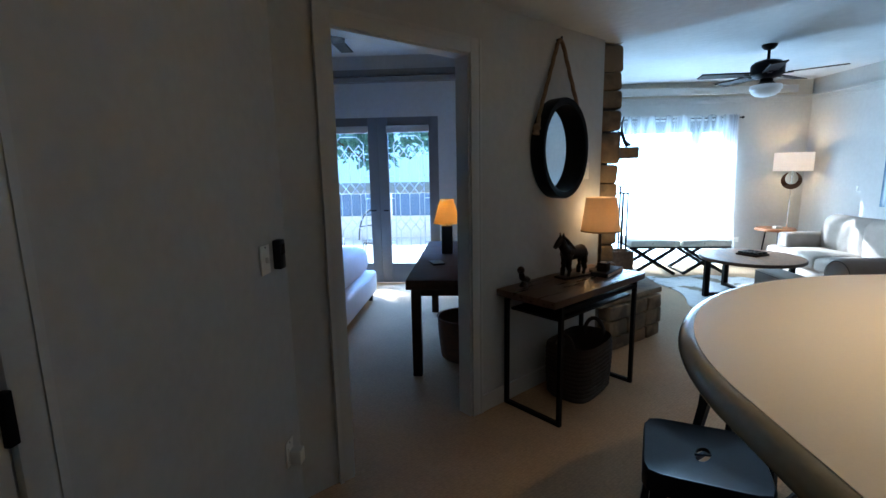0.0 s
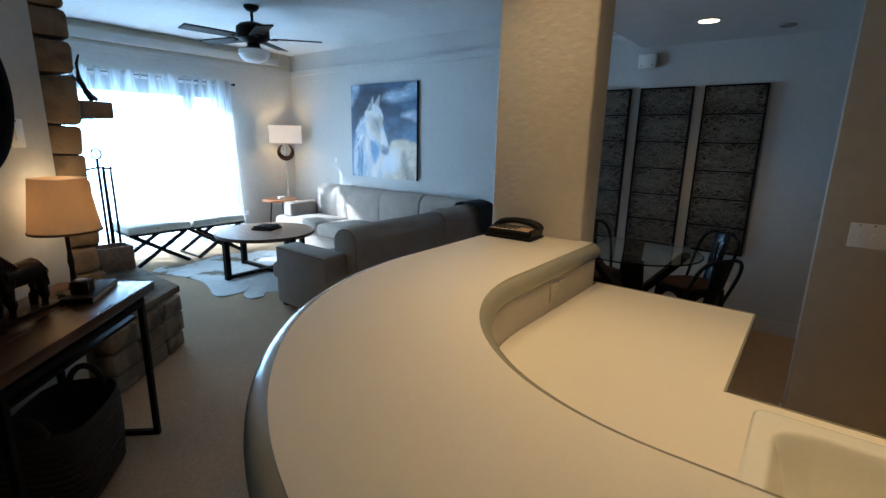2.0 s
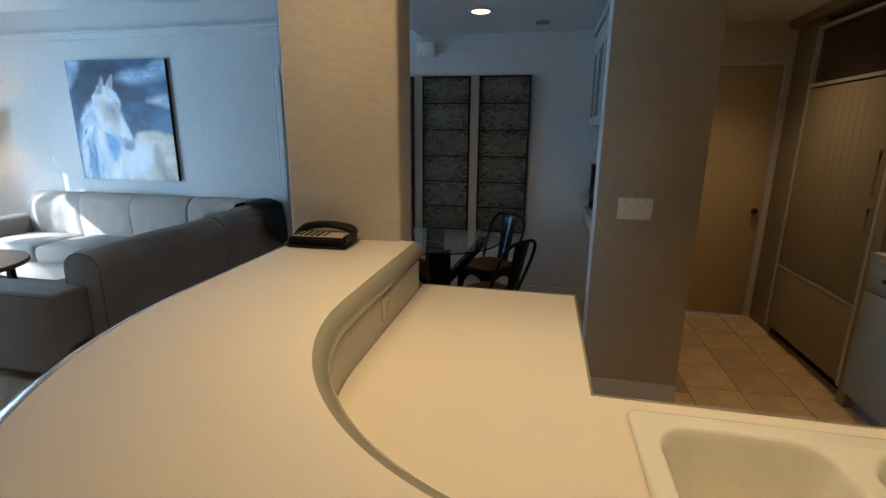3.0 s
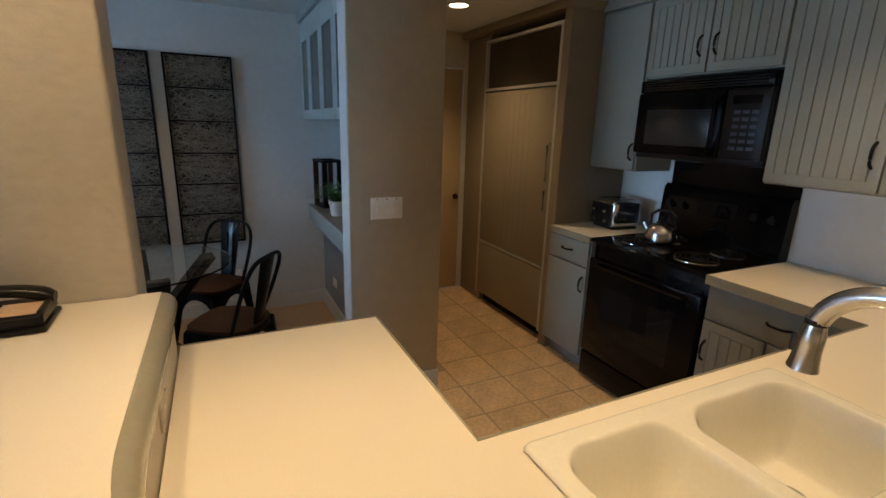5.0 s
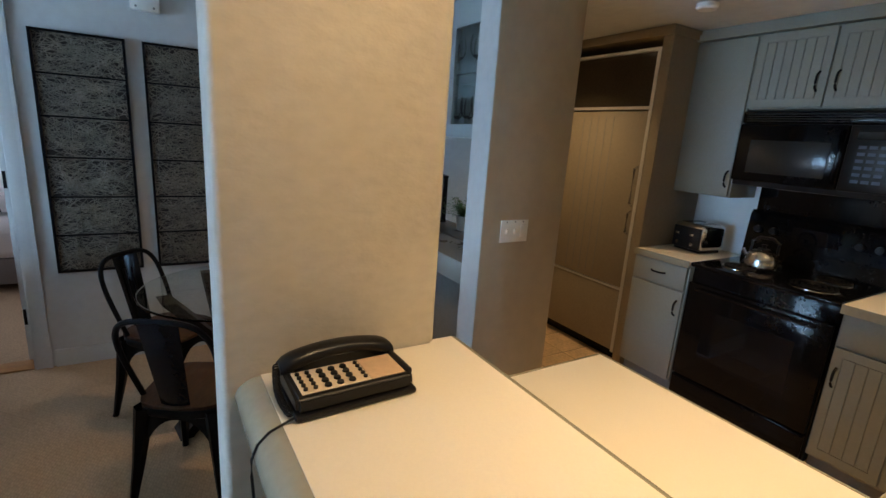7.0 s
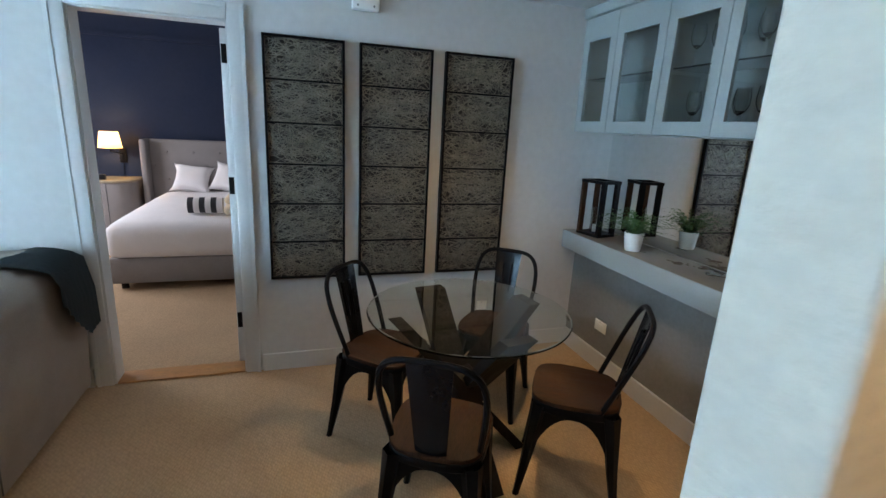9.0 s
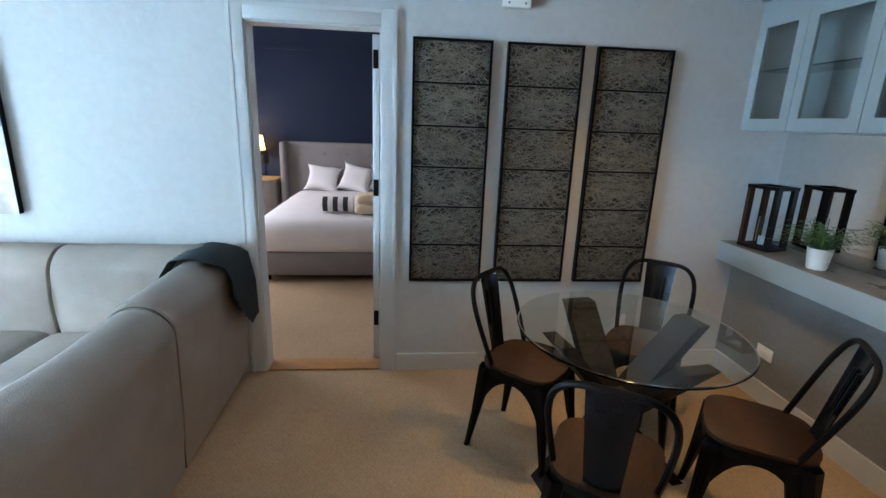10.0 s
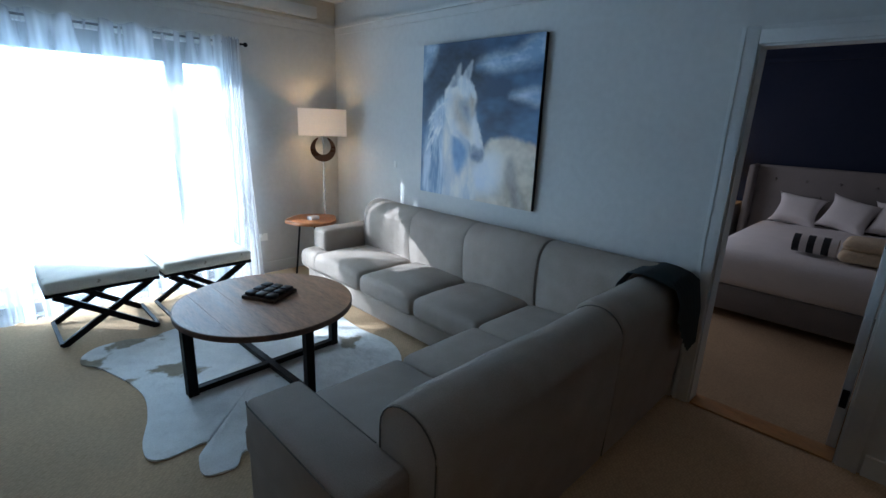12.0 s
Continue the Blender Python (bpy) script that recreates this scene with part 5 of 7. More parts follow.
tube(bm, [(-0.0, 0.0, 0.05), (0.03, 0.03, 0.03), (0.06, 0.05, 0.015)], 0.018, 8, r1=0.012)
tube(bm, [(-0.02, -0.012, 0.09), (-0.055, 0.0, 0.13)], 0.012, 8, r1=0.004)
part("body", bm, BRONZE, an)

ft = thing("fireplace_tools", 1.665, 5.14, 0.445, 20, "black iron fireplace tool stand with a ring handle", "fireplace tools")
part("base", lathe([(0, 0), (0.11, 0), (0.11, 0.012), (0.03, 0.03), (0.012, 0.04)], 20), BLACK, ft)
bm = ctube([(0, 0, 0.03), (0, 0, 0.86)], 0.010)
tube(bm, [(0.04 * math.cos(a), 0, 0.90 + 0.04 * math.sin(a)) for a in [k * math.pi / 10 for k in range(20)]], 0.007, 8, True)
part("stand", bm, BLACK, ft)
part("crossbar", ctube([(-0.11, 0, 0.78), (0, 0, 0.795), (0.11, 0, 0.78)], 0.008), BLACK, ft)
for x, tip in ((-0.10, 0.03), (0.11, 0.012), (0.05, 0.02)):
    part("tool", ctube([(x, 0.01, 0.80), (x, 0.015, 0.76), (x, 0.015, 0.12), (x, 0.015, 0.05)], 0.007, 8, r1=tip), BLACK, ft)
cr = thing("wooden_box", 1.635, 5.0, 0.445, 4, "open pale wooden box on the hearth", "box")
for nm, lim in (("side", (-0.12, 0.12, -0.10, -0.088, 0, 0.19)), ("side", (-0.12, 0.12, 0.088, 0.10, 0, 0.19)), ("side", (-0.12, -0.108, -0.088, 0.088, 0, 0.19)), ("side", (0.108, 0.12, -0.088, 0.088, 0, 0.19)), ("bottom", (-0.108, 0.108, -0.088, 0.088, 0, 0.012))):
    part(nm, rbox(*lim, 0.002, 1), WOODLT, cr)

# ---- ceiling fan ----
fan = thing("ceiling_fan", 3.06, 5.12, H_LIV, 0, "black ceiling fan with a frosted glass bowl light", "ceiling fan")
part("canopy", lathe([(0.0, 0), (0.07, -0.001), (0.068, -0.02), (0.045, -0.045), (0.02, -0.055), (0, -0.055)], 28), BLACK, fan)
part("rod", ccyl(0, 0, -0.16, -0.04, 0.014), BLACK, fan)
part("motor", lathe([(0, -0.145), (0.06, -0.148), (0.115, -0.165), (0.145, -0.19), (0.15, -0.205), (0.15, -0.28), (0.135, -0.30), (0.09, -0.322), (0.06, -0.33), (0, -0.33)], 36), BLACK, fan)
part("light_collar", lathe([(0.055, -0.325), (0.06, -0.36), (0.085, -0.38), (0.095, -0.385), (0, -0.385)], 28), BLACK, fan)
part("bowl", lathe([(0.092, -0.385), (0.136, -0.392), (0.142, -0.402), (0.142, -0.436), (0.130, -0.447), (0.120, -0.472), (0.09, -0.494), (0.045, -0.505), (0.0, -0.506)], 36), FROST, fan, "frosted two-tier glass light bowl")
for k in range(5):
    m = pose(0, 0, -0.285, 0, 0, -40 + 72 * k)
    bm = rbox(0.18, 0.64, -0.066, 0.066, -0.004, 0.004, 0.003, 1, m=m @ pose(0, 0, 0, 7, 0, 0))
    bl = part("blade", bm, BLACKWOOD, fan)
    part("bracket", cbox(0.09, 0.22, -0.018, 0.018, -0.012, -0.004, m=m), BLACK, bl)

# ---- painting ----
pt = thing("horse_painting", XE, 5.275, 0.985, 90, "large canvas painting of a pale horse under a stormy blue sky", "painting")
PW, PH_ = 0.605, 1.215
part("canvas", rbox(-PW, PW, 0.001, 0.036, 0, PH_, 0.003, 1), BLACK, pt, "black canvas edge")


LAYERS = (
    # outline (across, down), softness, two colours, streak scale across and down
    ("dark cloud", [(0.05, 0.04), (0.5, 0.02), (0.62, 0.14), (0.55, 0.30), (0.25, 0.36), (0.04, 0.5), (0.01, 0.3)], 0.09, (0.012, 0.022, 0.04), (0.035, 0.06, 0.10), 5, 9),
    ("bright cloud", [(0.50, 0.16), (0.62, 0.10), (0.80, 0.08), (1.0, 0.0), (1.0, 0.13), (0.84, 0.17), (0.66, 0.18)], 0.05, (0.22, 0.36, 0.52), (0.55, 0.66, 0.76), 6, 14),
    ("low cloud", [(0.78, 0.33), (0.90, 0.30), (1.0, 0.31), (1.0, 0.38), (0.90, 0.37)], 0.035, (0.25, 0.38, 0.54), (0.55, 0.64, 0.74), 6, 16),
    ("corner cloud", [(0.0, 0.0), (0.13, 0.0), (0.11, 0.09), (0.0, 0.22)], 0.04, (0.20, 0.30, 0.42), (0.45, 0.54, 0.64), 8, 8),
    ("back", [(0.30, 0.78), (0.55, 0.72), (0.62, 0.62), (0.74, 0.575), (0.88, 0.59), (1.02, 0.65), (1.02, 1.02), (0.3, 1.02)], 0.02, (0.44, 0.36, 0.27), (0.70, 0.60, 0.48), 5, 5),
    ("belly glow", [(0.46, 0.80), (0.62, 0.68), (0.74, 0.72), (0.72, 0.9), (0.5, 0.95)], 0.08, (0.60, 0.64, 0.70), (0.72, 0.72, 0.72), 5, 5),
    ("leg shade", [(0.78, 0.74), (0.83, 0.70), (0.88, 0.84), (0.95, 1.0), (0.87, 1.0), (0.81, 0.86)], 0.03, (0.20, 0.17, 0.15), (0.42, 0.36, 0.30), 8, 5),
    ("neck", [(0.22, 0.38), (0.36, 0.42), (0.46, 0.62), (0.50, 0.76), (0.52, 1.02), (0.08, 1.02), (0.10, 0.7), (0.16, 0.5)], 0.025, (0.46, 0.50, 0.54), (0.72, 0.68, 0.62), 12, 4),
    ("mane", [(0.20, 0.34), (0.26, 0.40), (0.22, 0.6), (0.25, 0.85), (0.22, 1.02), (0.03, 1.02), (0.02, 0.74), (0.06, 0.54), (0.12, 0.42)], 0.03, (0.07, 0.17, 0.30), (0.50, 0.58, 0.66), 22, 3),
    ("throat", [(0.31, 0.60), (0.42, 0.62), (0.45, 0.72), (0.38, 0.84), (0.32, 0.76)], 0.035, (0.09, 0.20, 0.37), (0.20, 0.34, 0.52), 8, 5),
    ("head", [(0.24, 0.28), (0.36, 0.21), (0.46, 0.25), (0.50, 0.34), (0.505, 0.42), (0.56, 0.56), (0.595, 0.66), (0.57, 0.71), (0.49, 0.70), (0.46, 0.63), (0.37, 0.60), (0.29, 0.56), (0.24, 0.46), (0.22, 0.36)], 0.012, (0.58, 0.60, 0.63), (0.76, 0.73, 0.68), 10, 6),
    ("cheek", [(0.31, 0.36), (0.38, 0.34), (0.44, 0.48), (0.47, 0.58), (0.40, 0.57), (0.33, 0.48)], 0.05, (0.44, 0.36, 0.29), (0.62, 0.54, 0.46), 8, 6),
    ("jaw line", [(0.36, 0.56), (0.45, 0.60), (0.48, 0.64), (0.46, 0.66), (0.38, 0.61)], 0.025, (0.30, 0.38, 0.48), (0.46, 0.50, 0.55), 8, 8),
    ("muzzle", [(0.485, 0.645), (0.55, 0.63), (0.595, 0.67), (0.585, 0.73), (0.53, 0.75), (0.485, 0.71)], 0.02, (0.10, 0.13, 0.19), (0.26, 0.30, 0.36), 10, 10),
    ("eye hollow", [(0.37, 0.39), (0.43, 0.375), (0.47, 0.42), (0.46, 0.50), (0.41, 0.47)], 0.05, (0.22, 0.25, 0.30), (0.40, 0.38, 0.36), 8, 8),
    ("eye", [(0.40, 0.40), (0.435, 0.392), (0.45, 0.415), (0.425, 0.43)], 0.025, (0.06, 0.08, 0.11), (0.18, 0.21, 0.26), 10, 10),
    ("brow", [(0.37, 0.36), (0.43, 0.36), (0.45, 0.385), (0.39, 0.39)], 0.05, (0.24, 0.26, 0.30), (0.42, 0.36, 0.30), 10, 10),
    ("near ear", [(0.27, 0.27), (0.31, 0.19), (0.365, 0.125), (0.37, 0.18), (0.345, 0.26)], 0.012, (0.26, 0.28, 0.32), (0.52, 0.52, 0.52), 16, 6),
    ("far ear", [(0.385, 0.22), (0.42, 0.16), (0.465, 0.12), (0.465, 0.19), (0.44, 0.24)], 0.012, (0.24, 0.27, 0.32), (0.50, 0.50, 0.52), 16, 6),
    ("forelock", [(0.35, 0.22), (0.44, 0.24), (0.50, 0.33), (0.50, 0.38), (0.45, 0.34), (0.38, 0.33), (0.35, 0.28)], 0.02, (0.58, 0.62, 0.66), (0.78, 0.76, 0.72), 26, 5),
    ("brown forehead", [(0.455, 0.33), (0.495, 0.36), (0.50, 0.45), (0.47, 0.45)], 0.03, (0.34, 0.25, 0.18), (0.50, 0.40, 0.32), 8, 8),
    ("face plane", [(0.50, 0.46), (0.535, 0.55), (0.575, 0.645), (0.53, 0.65), (0.50, 0.56)], 0.02, (0.64, 0.64, 0.66), (0.78, 0.75, 0.72), 8, 8),
)


def strand(x0, y0, x1, y1, sag, width):
    """The outline of one thin lock of mane, pointed at its ends."""
    mid = [(x0 + (x1 - x0) * t, y0 + (y1 - y0) * t + sag * 4 * t * (1 - t)) for t in (0.0, 0.25, 0.5, 0.75, 1.0)]
    return mid + [(x - width, y - width) for x, y in mid[3:0:-1]]


hair = random.Random(9)
for k in range(5, 14):
    y = 0.24 + 0.022 * k
    x = 0.285 - 0.006 * k
    reach = hair.uniform(0.10, 0.19)
    LAYERS += (("lock", strand(x, y, x - reach, y + 0.08 + 0.012 * k + hair.uniform(-0.03, 0.03), -0.015, hair.uniform(0.004, 0.010)), 0.008, (0.34, 0.44, 0.54), (0.74, 0.75, 0.74), 18, 6),)
for k in range(6):
    LAYERS += (("forelock strand", strand(0.37 + 0.018 * k, 0.235, 0.40 + 0.02 * k, 0.33 + hair.uniform(0, 0.05), -0.01, 0.006), 0.008, (0.50, 0.55, 0.60), (0.78, 0.77, 0.74), 20, 5),)


def painted_picture(w, h, n=170):
    """A fine sheet whose corners carry the picture's paint colours: soft shapes laid over a brushed sky."""
    us, vs = np.meshgrid(np.linspace(0, 1, n + 1), np.linspace(0, 1, n + 1))
    u, v = us.ravel(), vs.ravel()

    def brushed(fx_, fy_, off):
        return np.array([0.5 + 0.9 * noise.fractal(Vector((a * fx_ + off, b * fy_, off)), 0.6, 2.0, 4) for a, b in zip(u, v)]).clip(0, 1)[:, None]

    g = brushed(2.2, 4.5, 7.0)
    col = np.array((0.018, 0.05, 0.105)) * (1 - g) + np.array((0.075, 0.18, 0.32)) * g
    wob = 0.012 * (brushed(9, 9, 3.0)[:, 0] - 0.5)
    for i, (_, pts, soft, c0, c1, fx_, fy_) in enumerate(LAYERS):
        p = np.array(pts, float)
        k = len(p)
        dense = []
        for j in range(k):
            p0, p1, p2, p3 = p[j - 1], p[j], p[(j + 1) % k], p[(j + 2) % k]
            for t in np.linspace(0, 1, 6, endpoint=False):
                dense.append(0.5 * (2 * p1 + (p2 - p0) * t + (2 * p0 - 5 * p1 + 4 * p2 - p3) * t * t + (3 * p1 - p0 - 3 * p2 + p3) * t ** 3))
        q = np.array(dense)
        dist = np.full(len(u), 9.0)
        inside = np.zeros(len(u), bool)
        for a, b in zip(q, np.roll(q, -1, 0)):
            d = b - a
            s = (((u - a[0]) * d[0] + (v - a[1]) * d[1]) / (d @ d + 1e-12)).clip(0, 1)
            dist = np.minimum(dist, np.hypot(u - a[0] - s * d[0], v - a[1] - s * d[1]))
            hit_ = ((a[1] > v) != (b[1] > v)) & (u < (b[0] - a[0]) * (v - a[1]) / (b[1] - a[1] + 1e-12) + a[0])
            inside ^= hit_
        sd = np.where(inside, dist, -dist) + wob
        al = ((sd / soft + 1) / 2).clip(0, 1)
        al = (al * al * (3 - 2 * al))[:, None]
        g = brushed(fx_, fy_, 11.0 + i * 3)
        col = col * (1 - al) + al * (np.array(c0) * (1 - g) + np.array(c1) * g)
    me = bpy.data.meshes.new("painted_surface")
    xs = ((0.5 - u) * 2 * w).tolist()
    zs = ((1 - v) * h).tolist()
    faces = [(r * (n + 1) + c, r * (n + 1) + c + 1, (r + 1) * (n + 1) + c + 1, (r + 1) * (n + 1) + c) for r in range(n) for c in range(n)]
    me.from_pydata([(x, 0.0368, z) for x, z in zip(xs, zs)], [], faces)
    attr = me.color_attributes.new("paint", "FLOAT_COLOR", "POINT")
    attr.data.foreach_set("color", np.hstack([col, np.ones((len(u), 1))]).astype(np.float32).ravel())
    m = bpy.data.materials.new("oil_paint")
    m.use_nodes = True
    nd, l = m.node_tree.nodes, m.node_tree.links
    at = nd.new("ShaderNodeAttribute")
    at.attribute_name = "paint"
    bs_ = nd["Principled BSDF"]
    bs_.inputs["Roughness"].default_value = 0.5
    l.new(at.outputs["Color"], bs_.inputs["Base Color"])
    tx, bp = nd.new("ShaderNodeTexNoise"), nd.new("ShaderNodeBump")
    tx.inputs["Scale"].default_value = 120
    bp.inputs["Strength"].default_value = 0.25
    bp.inputs["Distance"].default_value = 0.002
    co = nd.new("ShaderNodeTexCoord")
    l.new(co.outputs["Object"], tx.inputs["Vector"])
    l.new(tx.outputs[0], bp.inputs["Height"])
    l.new(bp.outputs[0], bs_.inputs["Normal"])
    me.materials.append(m)
    return new("painted_surface", me)


tagged(painted_picture(PW - 0.001, PH_), "brushed pale horse against storm clouds").parent = pt

# ---- sofa ----
sf = thing("sectional_sofa", 3.8, 4.4, 0, 0, "large taupe upholstered L-shaped sectional sofa", "sofa")


def so(bm):
    bmesh.ops.translate(bm, vec=(-3.8, -4.4, 0), verts=bm.verts)
    return bm


def backrest(x0, x1, y0, y1, z0, z1, along, lean=0.05, swell=0.0):
    """A rounded backrest roll: thicker and softer at the top."""
    bm = bmesh.new()
    box(bm, x0, x1, y0, y1, z0, z1)
    run = 0 if x1 - x0 > y1 - y0 else 1
    tops = [e for e in bm.edges if (e.verts[0].co.z + e.verts[1].co.z) / 2 > z1 - 0.01]
    bmesh.ops.bevel(bm, geom=[e for e in tops if abs(e.verts[0].co[run] - e.verts[1].co[run]) > 0.1], offset=0.118, segments=9, profile=0.5, affect="EDGES")
    ends = [e for e in bm.edges if abs(e.verts[0].co[run] - e.verts[1].co[run]) < 1e-4 and len(e.link_faces) == 2]
    bmesh.ops.bevel(bm, geom=ends, offset=0.009, segments=2, profile=0.5, affect="EDGES")
    bmesh.ops.subdivide_edges(bm, edges=[e for e in bm.edges if e.calc_length() > 0.2], cuts=6)
    for v in bm.verts:
        h = (v.co.z - z0) / (z1 - z0)
        v.co += 0.007 * noise.noise_vector(v.co * 4)
        v.co += Vector(along) * (lean * h + swell * 4 * h * (1 - h))
    return bm


# long leg by the wall
part("base_frame", so(rbox(4.16, 4.93, 3.62, 6.58, 0.06, 0.27, 0.02)), SOFA, sf)
part("base_frame", so(rbox(2.70, 4.16, 3.62, 4.40, 0.06, 0.27, 0.02)), SOFA, sf)
for y0, y1 in ((3.68, 4.385), (4.40, 5.0695), (5.07, 5.6995), (5.70, 6.37)):
    part("back_cushion", so(backrest(4.66, 4.92, y0, y1, 0.36, 0.85, (-1, 0, 0), -0.02, 0.03)), SOFA, sf)
for y0, y1 in ((4.43, 5.02), (5.03, 5.66), (5.67, 6.56)):
    part("seat_cushion", so(cushion(4.09, 4.70, y0, y1 if y1 < 6.5 else 6.37, 0.25, 0.41, 0.035, 0.045)), SOFA, sf)
# short leg, its back to the dining corner
near = backrest(2.87, 4.022, 3.525, 3.79, 0.05, 0.80, (0, -1, 0), 0.02, 0.012)
bmesh.ops.subdivide_edges(near, edges=[e for e in near.edges if e.calc_length() > 0.1], cuts=3)
for v in near.verts:
    q = max(0.0, 1 - (v.co.x - 2.865) / 0.16)
    v.co.z -= 0.02 * q * q * max(0.0, (v.co.z - 0.45) / 0.4)
part("back_panel", so(near), SOFA, sf)
part("back_panel", so(backrest(4.028, 4.90, 3.525, 3.79, 0.05, 0.825, (0, -1, 0), 0.02, 0.012)), SOFA, sf)
for x0, x1 in ((2.90, 3.50), (3.51, 4.10), (4.11, 4.68)):
    part("seat_cushion", so(cushion(x0, x1, 3.76, 4.44, 0.25, 0.41, 0.03, 0.045)), SOFA, sf)
part("arm", so(rbox(2.65, 2.885, 3.62, 4.32, 0.06, 0.58, 0.03, 3)), SOFA, sf)
part("arm", so(rbox(4.23, 4.90, 6.38, 6.60, 0.06, 0.60, 0.04, 3)), SOFA, sf)
part("seat_cushion", so(cushion(4.085, 4.26, 6.30, 6.58, 0.25, 0.415, 0.02, 0.045)), SOFA, sf)
part("seat_cushion", so(cushion(2.68, 2.96, 4.26, 4.44, 0.25, 0.405, 0.02, 0.045)), SOFA, sf)
for x, y in ((2.72, 3.64), (2.76, 4.34), (4.8, 3.64), (4.2, 6.5), (4.85, 6.5), (4.2, 4.5)):
    part("foot", so(rbox(x - 0.03, x + 0.03, y - 0.03, y + 0.03, 0, 0.062, 0.004, 1)), PLASTIC, sf, "small black foot")
bm = bmesh.new()
for pts in ([(2.652, 3.66, 0.563), (2.652, 4.29, 0.563), (2.66, 4.318, 0.563)], [(2.873, 4.31, 0.573), (2.876, 3.8, 0.573)], [(4.025, 3.524, 0.06), (4.025, 3.513, 0.4), (4.025, 3.508, 0.66)] + [(4.025, 3.638 - 0.130 * math.cos(a), 0.690 + 0.118 * math.sin(a)) for a in [k * math.pi / 12 for k in range(13)]],
            [(2.871, 3.512, 0.3), (2.869, 3.508, 0.6)] + [(2.869, 3.638 - 0.130 * math.cos(a), 0.663 + 0.116 * math.sin(a)) for a in [k * math.pi / 12 for k in range(13)]] + [(2.871, 3.772, 0.5)]):
    part("piping", ctube([(x - 3.8, y - 4.4, z) for x, y, z in pts], 0.003, 6), PIPING, sf, "dark seam piping")

tb = thing("throw_blanket", 4.5, 3.635, 0.826, 0, "dark slate knitted throw over the sofa corner", "blanket")
bm = bmesh.new()
grid = []
prof = [(-0.190, -0.43), (-0.178, -0.23), (-0.150, -0.06), (-0.11, -0.003), (-0.05, 0.017), (0.03, 0.018), (0.11, 0.0), (0.155, -0.07), (0.165, -0.16)]
for i in range(25):
    u = i / 24
    x = 0.02 + 0.36 * u
    row = []
    for j, (y, z) in enumerate(prof):
        f = 0.012 * math.sin(u * 26 + j * 0.4) * (0.4 + 0.6 * abs(j - 4) / 4)
        zz = z * (0.42 + 0.58 * min(1.0, u * 1.5)) - 0.02 * math.sin(u * 5) if j < 3 else z
        row.append(bm.verts.new((x + 0.02 * math.sin(j * 1.3), y - abs(f) * (1 if j < 4 else -1) - 0.004, zz + 0.008 + abs(f) * 0.5)))
    grid.append(row)
for a, b in zip(grid, grid[1:]):
    for j in range(len(prof) - 1):
        bm.faces.new((a[j], a[j + 1], b[j + 1], b[j]))
bmesh.ops.solidify(bm, geom=bm.faces[:], thickness=0.012)
bmesh.ops.smooth_vert(bm, verts=bm.verts, factor=0.4)
part("cloth", bm, THROW, tb, smooth=85)

# ---- coffee table, rug, benches ----
ct = thing("coffee_table", 3.25, 5.44, 0.012, 0, "round pale wood coffee table on a black crossed metal frame", "coffee table")
for k in range(6):
    w = 1.04 / 6
    x0 = -0.52 + k * w
    bm = bmesh.new()
    outline = []
    a0, a1 = math.acos(max(-1, min(1, x0 / 0.52))), math.acos(max(-1, min(1, (x0 + w) / 0.52)))
    for s in range(9):
        a = a0 + (a1 - a0) * s / 8
        outline.append((0.52 * math.cos(a), 0.52 * math.sin(a)))
    pts = [(x, -y) for x, y in outline] + outline[::-1]
    clean = []
    for p in pts:
        if not clean or (Vector(p) - Vector(clean[-1])).length > 1e-4:
            clean.append(p)
    if (Vector(clean[0]) - Vector(clean[-1])).length < 1e-4:
        clean.pop()
    pl = prism([(x0 + w / 2 + (px_ - x0 - w / 2) * 0.994, py_) for px_, py_ in clean], 0.43, 0.465)
    part("plank", pl, WOODLT, ct)
part("rim", lathe([(0.5195, 0.4285), (0.526, 0.431), (0.528, 0.446), (0.525, 0.463), (0.5195, 0.4645)], 72), BARKEDGE, ct, "dark bark-brown rim")
for k in range(4):
    m = pose(0, 0, 0, 0, 0, 90 * k + 2)
    part("leg", rbox(0.455, 0.505, -0.025, 0.025, 0, 0.44, 0.003, 1, m=m), BLACK, ct)
for k in range(2):
    m = pose(0, 0, 0, 0, 0, 90 * k + 2)
    if k == 0:
        part("crossbar", boxes((-0.455, 0.455, -0.02, 0.02, 0.005, 0.04)), BLACK, ct).matrix_local = pose(0, 0, 0, 0, 0, 2)
    else:
        for a, b in ((-0.455, -0.021), (0.021, 0.455)):
            part("crossbar", boxes((a, b, -0.02, 0.02, 0.005, 0.04)), BLACK, ct).matrix_local = m
    part("top_bar", boxes((-0.455, 0.455, -0.018, 0.018, 0.395 - 0.002 * k, 0.428 - 0.002 * k)), BLACK, ct).matrix_local = m
gm = thing("game_tray", 3.30, 5.50, 0.478, 28, "dark wooden tray with nine stone game pieces", "game")
part("tray", rbox(-0.12, 0.12, -0.12, 0.12, 0, 0.022, 0.004), WOODDK, gm)
for i in range(3):
    for j in range(3):
        part("piece", rbox(-0.031, 0.031, -0.031, 0.031, 0.022, 0.045, 0.008, 2, m=pose(-0.075 + 0.075 * i, -0.075 + 0.075 * j, 0)), PLASTIC, gm)

